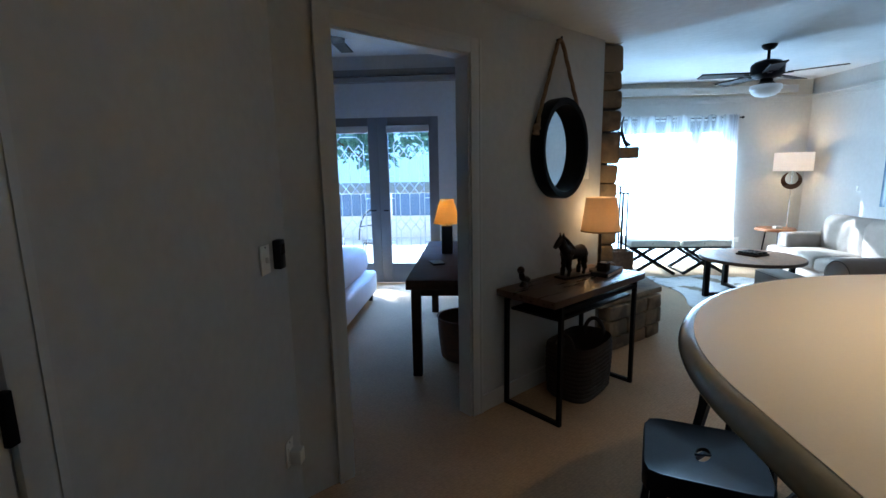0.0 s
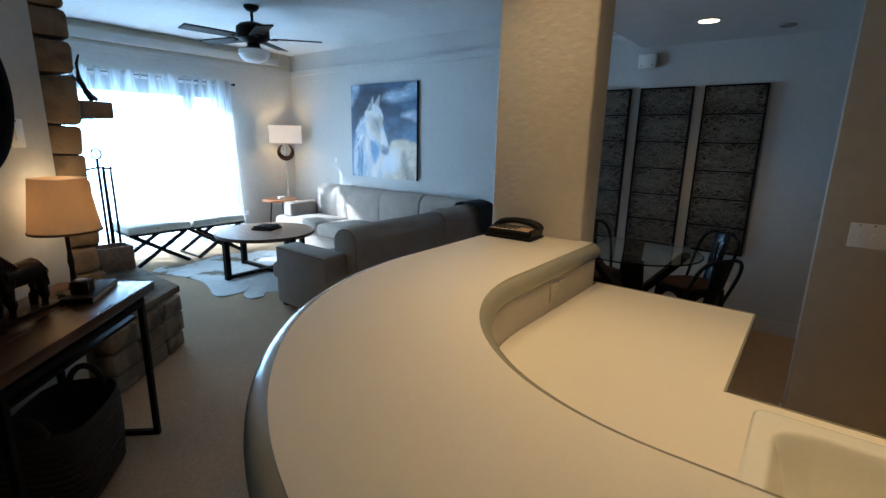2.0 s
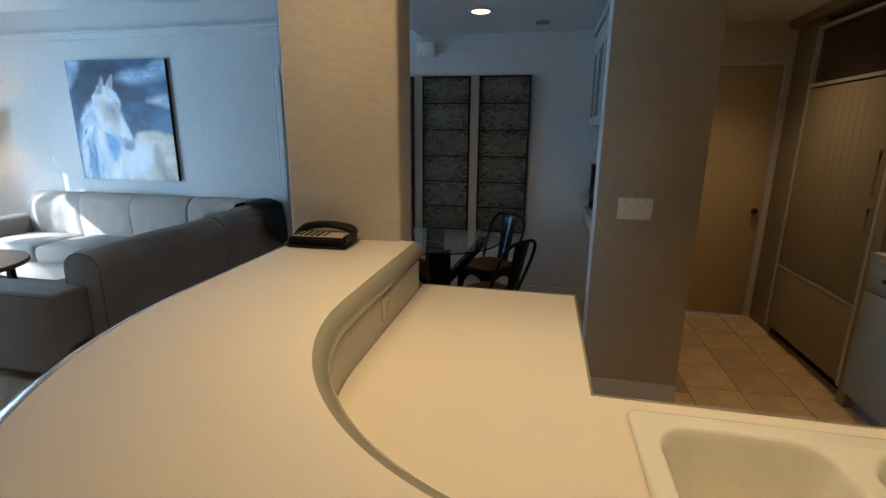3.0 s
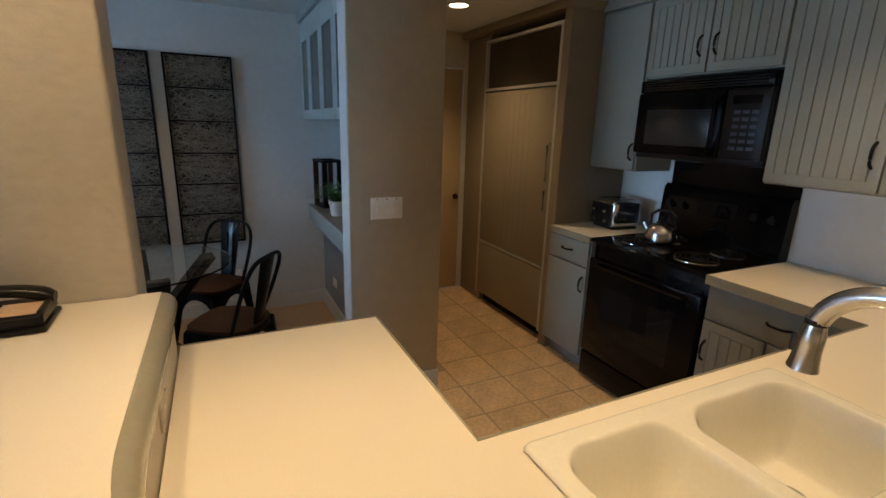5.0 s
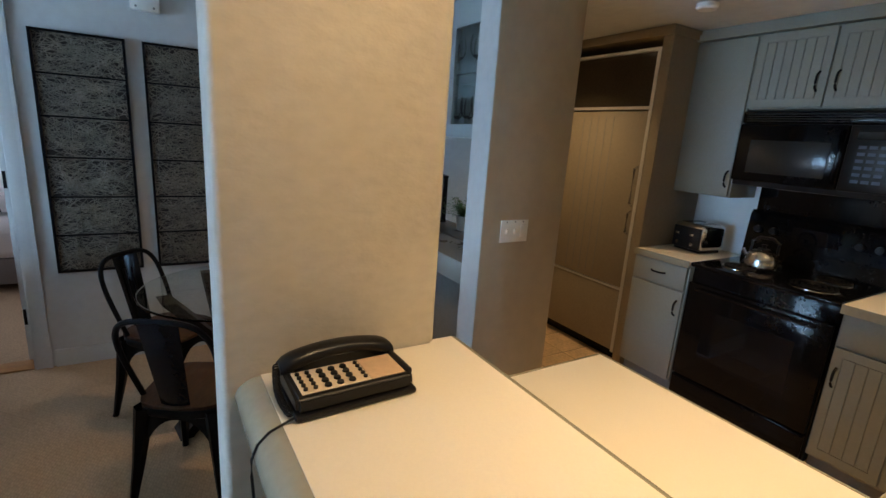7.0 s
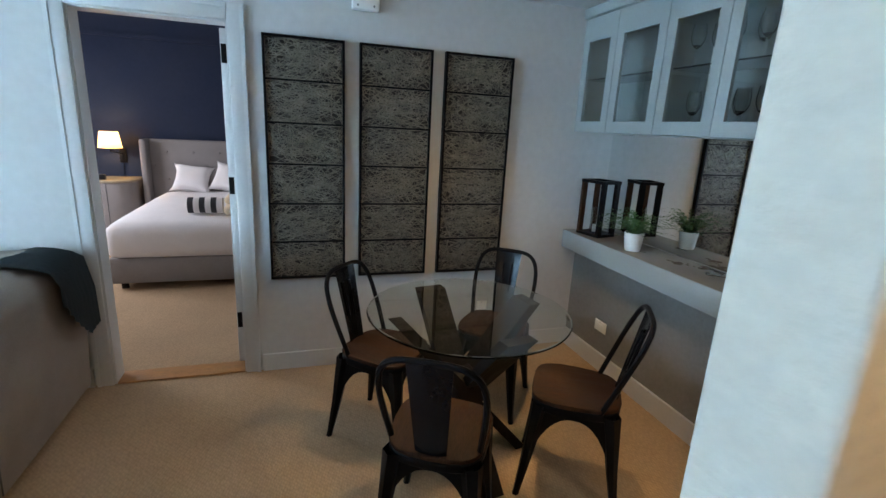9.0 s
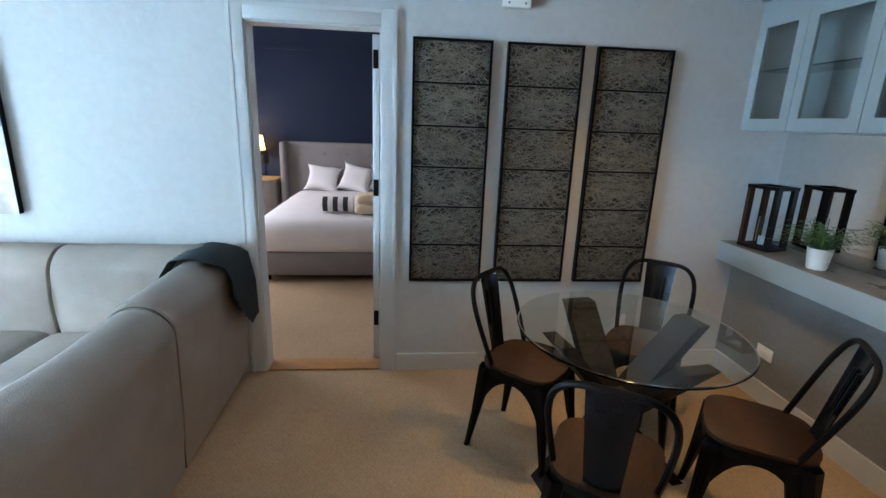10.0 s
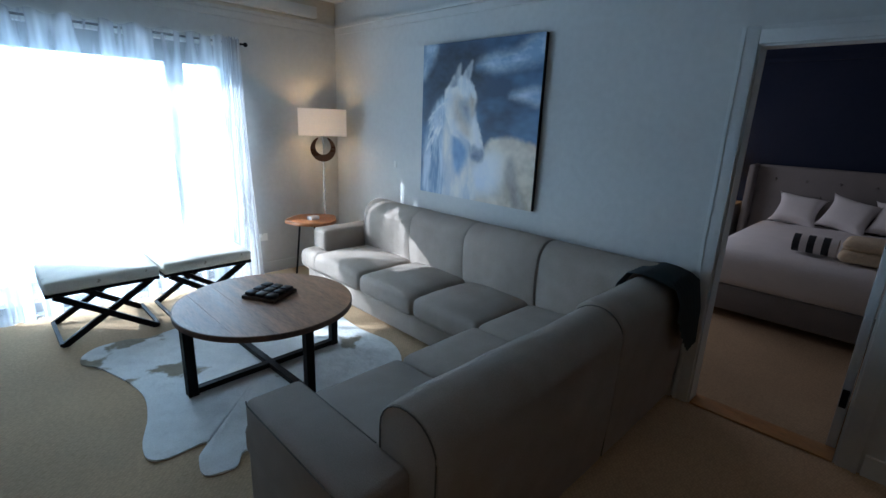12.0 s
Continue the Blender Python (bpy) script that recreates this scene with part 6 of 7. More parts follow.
OUT = [(2.42, 6.40), (2.60, 6.46), (2.75, 6.40), (2.95, 6.42), (3.2, 6.52), (3.6, 6.42), (3.9, 6.2), (4.05, 6.0), (4.02, 5.6), (4.06, 5.2), (3.9, 4.9), (3.5, 4.75), (3.2, 4.62), (2.95, 4.70), (2.80, 4.76), (2.72, 4.68), (2.60, 4.72),
       (2.62, 4.86), (2.68, 4.95), (2.47, 4.96), (2.44, 5.10), (2.52, 5.35), (2.56, 5.6), (2.52, 5.85), (2.44, 6.1), (2.36, 6.25)]
bm = bmesh.new()
pts = [Vector((x, y, 0)) for x, y in OUT]
ring = []
k = len(pts)
for i in range(k):
    p0, p1, p2, p3 = pts[i - 1], pts[i], pts[(i + 1) % k], pts[(i + 2) % k]
    for s in range(5):
        t = s / 5
        ring.append(0.5 * ((2 * p1) + (p2 - p0) * t + (2 * p0 - 5 * p1 + 4 * p2 - p3) * t * t + (3 * p1 - p0 - 3 * p2 + p3) * t ** 3))
lo = [bm.verts.new((p.x - 3.2, p.y - 5.5, 0.001)) for p in ring]
hi = [bm.verts.new((p.x - 3.2, p.y - 5.5, 0.010 + 0.003 * math.sin(i))) for i, p in enumerate(ring)]
c = bm.verts.new((0.05, 0, 0.011))
for i in range(len(ring)):
    j = (i + 1) % len(ring)
    bm.faces.new((lo[i], lo[j], hi[j], hi[i]))
    bm.faces.new((hi[i], hi[j], c))
rug = thing("cowhide_rug", 3.2, 5.5, 0, 0, "white cowhide rug with grey-tan patches on the carpet", "rug")
part("hide", bm, HIDE, rug)


def x_bench(x, y):
    b = thing("x_bench", x, y, 0, 0, "cream hide-topped bench stool on crossed black legs", "bench", "benches under the window")
    part("cushion", cushion(-0.335, 0.335, -0.28, 0.28, 0.40, 0.485, 0.012, 0.02, 4), CREAM, b)
    part("seat_frame", rbox(-0.335, 0.335, -0.27, 0.27, 0.375, 0.40, 0.003, 1), BLACK, b)
    for yy in (-0.24, 0.24):
        for sgn in (-1, 1):
            d = Vector((0.58 * sgn, 0, 0.375))
            ang = math.degrees(math.atan2(0.375, 0.58 * sgn))
            bm = cbox(-0.345, 0.345, -0.012 + 0.013 * sgn, 0.012 + 0.013 * sgn, -0.021, 0.021, m=pose(0, yy, 0.19, 0, -ang, 0))
            part("leg", bm, BLACK, b)
    for xx in (-0.29, 0.29):
        part("stretcher", cbox(xx - 0.012, xx + 0.012, -0.24, 0.24, 0.012, 0.03), BLACK, b)
    return b


one = x_bench(2.60, 6.83)
copy_thing(one, pose(3.29, 6.83, 0, 0, 0, 1))

# ---- corner: side table and floor lamp ----
sd = thing("side_table", 4.42, 6.92, 0, 0, "small live-edge wooden side table on black hairpin legs", "side table")
outl = [((0.25 + 0.02 * math.sin(3 * a) + 0.012 * math.sin(7 * a + 1)) * math.cos(a), (0.24 + 0.02 * math.cos(4 * a)) * math.sin(a)) for a in [2 * math.pi * k / 40 for k in range(40)]]
part("top", prism(outl, 0.565, 0.60, 0.008, 2), WOODRED, sd)
for k in range(3):
    a = 2.2 + k * 2.094
    part("leg", ctube([(0.14 * math.cos(a), 0.14 * math.sin(a), 0.565), (0.20 * math.cos(a), 0.20 * math.sin(a), 0.0)], 0.010, 8), BLACK, sd)
cs = thing("coaster_stack", 4.40, 6.88, 0.60, 10, "small white box on the side table", "box")
part("body", rbox(-0.05, 0.05, -0.035, 0.035, 0, 0.035, 0.006), POT, cs)
fl = thing("floor_lamp", 4.64, 7.06, 0, -30, "lit floor lamp with white box shade and brown wooden crescent", "floor lamp")
part("base", lathe([(0, 0), (0.13, 0), (0.13, 0.015), (0.02, 0.025), (0, 0.025)], 28), CHROME, fl)
part("pole", ccyl(0, 0, 0.02, 1.42, 0.009), CHROME, fl)
bm = bmesh.new()
n = 30
for i in range(n):
    a = math.radians(112 + 316 * i / (n - 1))
    wdt = 0.062 * math.sin(math.pi * i / (n - 1)) ** 0.7 + 0.008
    row = [bm.verts.new(((0.125 - s * wdt) * math.cos(a), y, 1.27 + (0.125 - s * wdt) * math.sin(a))) for s, y in ((0, -0.012), (1, -0.012), (1, 0.012), (0, 0.012))]
    if i:
        for q in range(4):
            bm.faces.new((last[q], last[(q + 1) % 4], row[(q + 1) % 4], row[q]))
    last = row
part("crescent", bm, WOODTOP, fl, "dark brown wooden crescent")
for nm, lim in (("shade_side", (-0.23, 0.23, -0.121, -0.12)), ("shade_side", (-0.23, 0.23, 0.12, 0.121)), ("shade_side", (-0.231, -0.23, -0.12, 0.12)), ("shade_side", (0.23, 0.231, -0.12, 0.12))):
    part(nm, cbox(*lim, 1.405, 1.665), SHADEW, fl, "white linen shade")
part("bulb", lathe([(0, 1.48), (0.012, 1.485), (0.03, 1.53), (0.022, 1.56), (0, 1.57)], 14), bpy.data.materials["warm_bulb"], fl)

# ---- wire wall panels ----


def wire_panel(y0, y1, seed):
    """A tall framed panel of six sections, each filled with a tangle of bent wire."""
    w, h = y1 - y0, 1.378
    rngw = random.Random(seed)
    p = thing("wire_panel", XE, (y0 + y1) / 2, 0.61, 90, "tall dark framed panel of tangled bronze wire", "wall panel", "wire panels on the wall")
    # dark sheet whose colour holds the shade behind the dense wire
    part("shade_sheet", cbox(-w / 2 + 0.006, w / 2 - 0.006, 0.008, 0.012, 0.006, h - 0.006), WIREBACK, p)
    for nm, lim in (("frame_side", (-w / 2, -w / 2 + 0.014, 0.001, 0.034, 0, h)), ("frame_side", (w / 2 - 0.014, w / 2, 0.001, 0.034, 0, h)), ("frame_end", (-w / 2 + 0.014, w / 2 - 0.014, 0.001, 0.034, 0, 0.014)), ("frame_end", (-w / 2 + 0.014, w / 2 - 0.014, 0.001, 0.034, h - 0.014, h))):
        part(nm, cbox(*lim), BLACK, p)
    s = h / 6
    for k in range(1, 6):
        part("crossbar", cbox(-w / 2 + 0.014, w / 2 - 0.014, 0.006, 0.03, k * s - 0.005, k * s + 0.005), BLACK, p)
    for k in range(6):
        bm = bmesh.new()
        for _ in range(150):
            a = rngw.gauss(0, 0.95)
            cx, cz = rngw.uniform(-w / 2 + 0.03, w / 2 - 0.03), rngw.uniform(k * s + 0.02, (k + 1) * s - 0.02)
            ln = rngw.uniform(0.08, 0.22)
            bend_ = rngw.uniform(-0.05, 0.05)
            pts = []
            for q in (-1, -0.35, 0.35, 1):
                x = cx + math.cos(a) * ln * q - math.sin(a) * bend_ * (1 - q * q)
                z = cz + math.sin(a) * ln * q * 0.7 + math.cos(a) * bend_ * (1 - q * q)
                pts.append((max(-w / 2 + 0.014, min(w / 2 - 0.014, x)), rngw.uniform(0.013, 0.028), max(k * s + 0.006, min((k + 1) * s - 0.006, z))))
            tube(bm, pts, 0.0018, 3)
        tagged(part("wire_tangle", bm, WIRE, p), kind="stuff")
    return p


for i, (a, b) in enumerate(((2.114, 2.551), (1.597, 2.030), (1.071, 1.518))):
    wire_panel(a, b, 40 + i)

# ---- dining corner ----
dt = thing("dining_table", 3.93, 1.66, 0, 10, "round glass dining table on a dark crossed wood base", "dining table")
gt_ = part("glass_top", lathe([(0, 0.740), (0.452, 0.740), (0.453, 0.740), (0.459, 0.742), (0.46, 0.745), (0.459, 0.748), (0.453, 0.75), (0.452, 0.75), (0, 0.75)], 64), TABLEGLASS, dt, "thick clear glass top")
gt_.visible_shadow = False
for k in range(4):
    bm = bmesh.new()
    sect = [(-0.072, -0.03), (0.072, -0.03), (0.072, 0.03), (-0.072, 0.03)]
    rings = []
    for z, sh in ((0.0, -0.30), (0.739, 0.345)):
        rings.append([bm.verts.new(Matrix.Rotation(radians(90 * k), 3, "Z") @ Vector((sh + b, a + 0.03, z))) for a, b in sect])
    for q in range(4):
        bm.faces.new((rings[0][q], rings[0][(q + 1) % 4], rings[1][(q + 1) % 4], rings[1][q]))
    bm.faces.new(rings[0])
    bm.faces.new(rings[1])
    part("slanted_leg", bm, BLACKWOOD, dt)
part("hub", rbox(-0.08, 0.08, -0.08, 0.08, 0.30, 0.44, 0.02), BLACKWOOD, dt)


def metal_chair(x, y, rz, label):
    """A stamped metal cafe chair: splayed legs, hooped back with a wide splat, wooden seat. Its front looks along +x."""
    c = thing("metal_chair", x, y, 0, rz, label, "chair", "chairs round the table")
    seat = [(math.copysign(abs(math.cos(a)) ** 0.55, math.cos(a)) * 0.188, math.copysign(abs(math.sin(a)) ** 0.55, math.sin(a)) * (0.182 + 0.012 * math.cos(a))) for a in [q * math.pi / 14 for q in range(28)]]
    part("seat", prism(seat, 0.452, 0.470, 0.006, 2), WOODDK, c, "dark stained wooden seat")
    part("seat_pan", prism([(px * 0.99, py * 0.99) for px, py in seat], 0.415, 0.451, 0.005, 1), BLACK, c)
    for sx, sy in ((1, 1), (1, -1), (-1, 1), (-1, -1)):
        bm = bmesh.new()
        rings = []
        for z, r, w in ((0.44, 0.0, 0.046), (0.36, 0.012, 0.038), (0.2, 0.032, 0.027), (0.02, 0.060, 0.016), (0.0, 0.064, 0.017)):
            px, py = sx * (0.142 + r), sy * (0.138 + r * 0.75)
            rings.append([bm.verts.new((px + w * math.cos(a) * 0.9, py + w * math.sin(a) * 0.9, z)) for a in [math.pi / 4 + q * math.pi / 3 for q in range(6)]])
        for a, b in zip(rings, rings[1:]):
            for q in range(6):
                bm.faces.new((a[q], a[(q + 1) % 6], b[(q + 1) % 6], b[q]))
        bm.faces.new(rings[-1])
        part("leg", bm, BLACK, c)
    # arched aprons between the legs
    for side in range(4):
        m = pose(0, 0, 0, 0, 0, 90 * side)
        bm = bmesh.new()
        lo, hi = [], []
        half = 0.155
        for k in range(13):
            u = -1 + k / 6
            drop = 0.03 + 0.15 * abs(u) ** 2.4
            for ring, zz in ((lo, 0.425 - drop), (hi, 0.43)):
                ring.append([bm.verts.new(m @ Vector((half + 0.018 * (0.43 - zz) * 4 * 0.25 + dx, u * 0.15, zz))) for dx in (0.0, 0.006)])
        for k in range(12):
            for dx in (0, 1):
                bm.faces.new((lo[k][dx], lo[k + 1][dx], hi[k + 1][dx], hi[k][dx]))
            bm.faces.new((lo[k][0], lo[k + 1][0], lo[k + 1][1], lo[k][1]))
        part("apron", bm, BLACK, c)
    hoop = []
    for k in range(37):
        a = math.pi * k / 36
        ca, sa = math.cos(a), math.sin(a)
        zz = 0.45 + 0.40 * sa ** 0.5
        t = (zz - 0.45) / 0.40
        hoop.append((-0.10 - 0.15 * t, math.copysign(abs(ca) ** 0.5, ca) * (0.160 + 0.045 * t), zz))
    part("back_hoop", ctube(hoop, 0.0115, 8), BLACK, c)
    bm = bmesh.new()
    rows = []
    for k in range(7):
        t = k / 6
        x_, z_ = -0.165 - 0.085 * t, 0.455 + 0.395 * t
        w_ = 0.055 + 0.022 * t
        rows.append([bm.verts.new((x_ - 0.012 * (1 - (2 * s - 1) ** 2) + o, (s - 0.5) * 2 * w_, z_)) for o in (0, 0.003) for s in (0, 0.25, 0.5, 0.75, 1)])
    for a, b in zip(rows, rows[1:]):
        for q in (0, 1, 2, 3, 5, 6, 7, 8):
            bm.faces.new((a[q], a[q + 1], b[q + 1], b[q]))
        bm.faces.new((a[0], a[5], b[5], b[0]))
        bm.faces.new((a[4], a[9], b[9], b[4]))
    sp_ = part("splat", bm, SPLAT, c)
    for z_ in (0.60,):
        for yy in (-0.022, 0.022):
            part("pressed_rib", ctube([(-0.198, yy, z_), (-0.235, yy * 1.15, z_ + 0.17)], 0.006, 6), BLACK, sp_)
    return c


ch = metal_chair(4.205, 1.99, 228, "black metal cafe chair with a wooden seat, beside the wall")
for x, y, rz, lab in ((3.655, 1.235, 57, "black metal cafe chair with a wooden seat, by the niche"), (4.36, 1.33, 142, "black metal cafe chair with a blue-lit back, in the corner"), (3.52, 1.90, -30, "black metal cafe chair with a wooden seat, facing away")):
    tagged(copy_thing(ch, pose(x, y, 0, 0, 0, rz)), lab)

# ---- niche: panel, ledge, mirror, glass cabinet ----
structure("niche_panel", boxes((3.452, 4.958, 0.30, 0.449, 0.0, 0.80)), GREYPANEL, "grey-green panel below the serving ledge", "panel")
lg = thing("serving_ledge", 4.205, 0.37, 0.80, 0, "grey serving ledge with a pale front edge", "counter")
part("top", rbox(-0.753, 0.753, -0.115, 0.1885, 0.045, 0.085, 0.004), mat("grey_laminate", (0.17, 0.15, 0.125), 0.3, var=0.1, scale=4, grain=70, bump=0.03), lg)
part("front_edge", rbox(-0.753, 0.753, 0.189, 0.20, -0.04, 0.0855, 0.003), CABBLUE, lg, "pale grey front edge")
part("lip", cbox(-0.753, 0.753, 0.08, 0.188, 0.0, 0.045), GREYPANEL, lg)
single("niche_mirror", rbox(3.452, 4.957, 0.252, 0.2565, 0.8865, 1.56, 0.001, 1), MIRROR, "large mirror panel behind the serving ledge", "mirror")
gc = thing("glass_cabinet", 4.205, 0.41, 1.565, 0, "pale grey wall cabinet with glazed doors and stemware", "cabinet")
for nm, lim in (("top_panel", (-0.752, 0.752, -0.15, 0.14, 0.68, 0.70)), ("bottom_panel", (-0.752, 0.752, -0.15, 0.14, 0.0, 0.02)), ("side_panel", (-0.752, -0.734, -0.15, 0.14, 0.02, 0.68)), ("side_panel", (0.734, 0.752, -0.15, 0.14, 0.02, 0.68)), ("back_panel", (-0.734, 0.734, -0.15, -0.14, 0.02, 0.68)), ("middle_panel", (-0.005, 0.013, -0.14, 0.13, 0.02, 0.68))):
    part(nm, cbox(*lim), CABBLUE, gc)
part("shelf", cbox(-0.734, -0.006, -0.14, 0.11, 0.33, 0.338), PANE, gc, "glass shelf")
part("shelf", cbox(0.014, 0.734, -0.14, 0.11, 0.33, 0.338), PANE, gc, "glass shelf")
part("crown", rbox(-0.753, 0.753, -0.15, 0.185, 0.702, 0.762, 0.008), CABBLUE, gc)
for a, b in ((-0.752, -0.378), (-0.374, 0.0), (0.004, 0.408), (0.412, 0.752)):
    d = bmesh.new()
    for lim in ((a, a + 0.06, 0.143, 0.163, 0.002, 0.698), (b - 0.06, b, 0.143, 0.163, 0.002, 0.698), (a + 0.06, b - 0.06, 0.143, 0.163, 0.002, 0.068), (a + 0.06, b - 0.06, 0.143, 0.163, 0.56, 0.698)):
        box(d, *lim)
    door = part("door", d, CABBLUE, gc)
    pane = part("pane", cbox(a + 0.06, b - 0.06, 0.151, 0.155, 0.068, 0.56), PANE, door)
    pane.visible_shadow = False
def wine_glass(h=0.2):
    """A stemmed glass."""
    return lathe([(0, 0.001), (0.032, 0.001), (0.032, 0.003), (0.005, 0.008), (0.004, h * 0.42), (0.02, h * 0.48), (0.034, h * 0.64), (0.034, h * 0.8), (0.028, h), (0.0265, h), (0.032, h * 0.8), (0.032, h * 0.65), (0.018, h * 0.5), (0, h * 0.47)], 16)


first = None
for x, y, z in ((3.60, 0.40, 1.586), (3.67, 0.47, 1.586), (3.72, 0.38, 1.586), (3.93, 0.44, 1.586), (4.0, 0.38, 1.586), (4.07, 0.46, 1.586), (3.58, 0.44, 1.904), (3.66, 0.38, 1.904), (3.95, 0.45, 1.904), (4.04, 0.40, 1.904),
                (3.53, 0.47, 1.586), (3.79, 0.46, 1.586), (3.86, 0.39, 1.586), (4.13, 0.40, 1.586), (3.73, 0.46, 1.904), (3.80, 0.39, 1.904), (3.88, 0.47, 1.904), (4.10, 0.47, 1.904)):
    if first is None:
        first = thing("wine_glass", x, y, z, 0, "clear stemmed wine glass in the glazed cabinet", "wine glass", "stemware in the cabinet")
        part("glass", wine_glass(), PANE, first)
    else:
        copy_thing(first, pose(x, y, z))

ln = thing("lantern", 4.77, 0.435, 0.886, 12, "dark wooden frame lantern with a glass candle holder", "lantern")
for sx in (-1, 1):
    for sy in (-1, 1):
        part("post", cbox(sx * 0.085 - 0.011, sx * 0.085 + 0.011, sy * 0.062 - 0.018, sy * 0.062 + 0.018, 0.02, 0.355), WOODDK if sx > 0 else BLACK, ln)
part("base", rbox(-0.098, 0.098, -0.083, 0.083, 0, 0.02, 0.003, 1), BLACK, ln)
for lim in ((-0.098, 0.098, -0.083, -0.06), (-0.098, 0.098, 0.06, 0.083), (-0.098, -0.074, -0.06, 0.06), (0.074, 0.098, -0.06, 0.06)):
    part("top_rail", cbox(*lim, 0.355, 0.375), BLACK, ln)
part("hurricane_glass", lathe([(0.038, 0.021), (0.04, 0.12), (0.037, 0.19), (0.0355, 0.19), (0.038, 0.12), (0.036, 0.024), (0, 0.023)], 20), PANE, ln, "clear glass candle cylinder")
part("candle", ccyl(0, 0, 0.024, 0.07, 0.024), POT, ln, "white candle stub")


def fern(x, y):
    p = thing("potted_fern", x, y, 0.886, 30, "small green fern in a white ceramic pot", "potted plant")
    part("pot", lathe([(0, 0), (0.042, 0), (0.046, 0.01), (0.056, 0.10), (0.058, 0.11), (0.053, 0.11), (0.050, 0.095), (0, 0.09)], 28), POT, p)
    r = random.Random(5)
    bm = bmesh.new()
    for k in range(110):
        a, reach, lift = r.uniform(0, 6.28), r.uniform(0.12, 0.26), r.uniform(0.03, 0.16)
        pts = []
        for q in range(8):
            t = q / 7
            pts.append(Vector((math.cos(a) * reach * t, math.sin(a) * reach * t, 0.095 + lift * math.sin(t * 2.2) * 0.9)))
        for q in range(7):
            d = (pts[q + 1] - pts[q]).normalized()
            side = d.cross(Vector((0, 0, 1))).normalized()
            wl = 0.027 * (1 - q / 8)
            for sgn in (-1, 1):
                b0, tip = pts[q], pts[q] + side * sgn * wl + d * 0.012
                bm.faces.new([bm.verts.new(v) for v in (b0, b0 + d * 0.009, tip + d * 0.003, tip)])
            bm.faces.new([bm.verts.new(v) for v in (pts[q] - side * 0.0012, pts[q] + side * 0.0012, pts[q + 1] + side * 0.0012, pts[q + 1] - side * 0.0012)])
    tagged(part("fronds", bm, LEAF, p, "feathery green fronds"), kind="stuff")
    return p


fern(4.35, 0.462)
ib = thing("ice_bucket", 3.60, 0.42, 0.886, 0, "polished steel ice bucket on the serving ledge", "ice bucket")
part("body", lathe([(0, 0), (0.062, 0), (0.068, 0.004), (0.074, 0.14), (0.078, 0.142), (0.078, 0.15), (0.072, 0.15), (0.066, 0.012), (0, 0.01)], 32), STEEL, ib)
part("band", lathe([(0.0725, 0.10), (0.0745, 0.10), (0.075, 0.112), (0.073, 0.112)], 32), STEEL, ib)
part("ring_handle", ctube([(0.079, 0.02 * math.cos(a), 0.115 + 0.02 * math.sin(a)) for a in [q * math.pi / 6 for q in range(12)]], 0.003, 6, True), STEEL, ib)
ko = thing("bottle_opener", 3.80, 0.36, 0.886, 40, "steel corkscrew lying on the ledge", "bottle opener")
bm = ctube([(-0.05, 0, 0.006), (0.05, 0, 0.006)], 0.006, 8)
tube(bm, [(0.05 + 0.02 * math.cos(a), 0.02 * math.sin(a), 0.006) for a in [q * math.pi / 6 for q in range(12)]], 0.004, 6, True)
part("body", bm, STEEL, ko)

# ---- bar stools ----


def bar_stool(x, y, rz):
    s = thing("bar_stool", x, y, 0, rz, "backless black metal bar stool with a slotted seat", "stool", "stools at the bar")
    bm = bmesh.new()
    n = 40
    out, ins, hole = [], [], []
    for k in range(n):
        a = 2 * math.pi * k / n
        q = (abs(math.cos(a)) ** 8 + abs(math.sin(a)) ** 8) ** -0.125
        out.append((0.172 * q * math.cos(a), 0.172 * q * math.sin(a)))
        ins.append((0.150 * q * math.cos(a), 0.150 * q * math.sin(a)))
        hole.append((0.022 * math.cos(a) + 0.008 * math.sin(a), 0.042 * math.sin(a)))
    levels = [(out, 0.585), (out, 0.642), ([(0.975 * px, 0.975 * py) for px, py in out], 0.650), (ins, 0.645), (hole, 0.641), (hole, 0.629)]
    rings = [[bm.verts.new((px, py, z)) for px, py in ring] for ring, z in levels]
    for a, b in zip(rings, rings[1:]):
        for k in range(n):
            bm.faces.new((a[k], a[(k + 1) % n], b[(k + 1) % n], b[k]))
    part("seat", bm, STOOLBLK, s)
    part("slot_bridge", ctube([(-0.024, -0.006, 0.640), (0.024, 0.006, 0.640)], 0.004, 6), STOOLBLK, s)
    for sx in (-1, 1):
        for sy in (-1, 1):
            lb = bmesh.new()
            rr = []
            for z, r, w in ((0.60, 0.0, 0.036), (0.5, 0.012, 0.026), (0.25, 0.045, 0.020), (0.0, 0.08, 0.016)):
                px, py = sx * (0.12 + r), sy * (0.12 + r)
                rr.append([lb.verts.new((px + w * math.cos(a), py + w * math.sin(a), z)) for a in [math.pi / 4 + q * math.pi / 2 for q in range(4)]])
            for a, b in zip(rr, rr[1:]):
                for q in range(4):
                    lb.faces.new((a[q], a[(q + 1) % 4], b[(q + 1) % 4], b[q]))
            lb.faces.new(rr[-1])
            part("leg", lb, STOOLBLK, s)
    for k in range(4):
        m = pose(0, 0, 0, 0, 0, 90 * k)
        part("footrest", cbox(0.172, 0.182, -0.15, 0.15, 0.19, 0.215, m=m), STOOLBLK, s)
    return s


bs = bar_stool(0.80, 1.31, -20)
copy_thing(bs, pose(1.27, 1.86, 0, 0, 0, 35))

# ---- first bedroom: bed, desk ----
structure("bedroom_wall_east", boxes((0.24, 0.34, 2.98, 6.1, 0, 3.0)), WALL, "greige bedroom wall behind the desk", "wall")
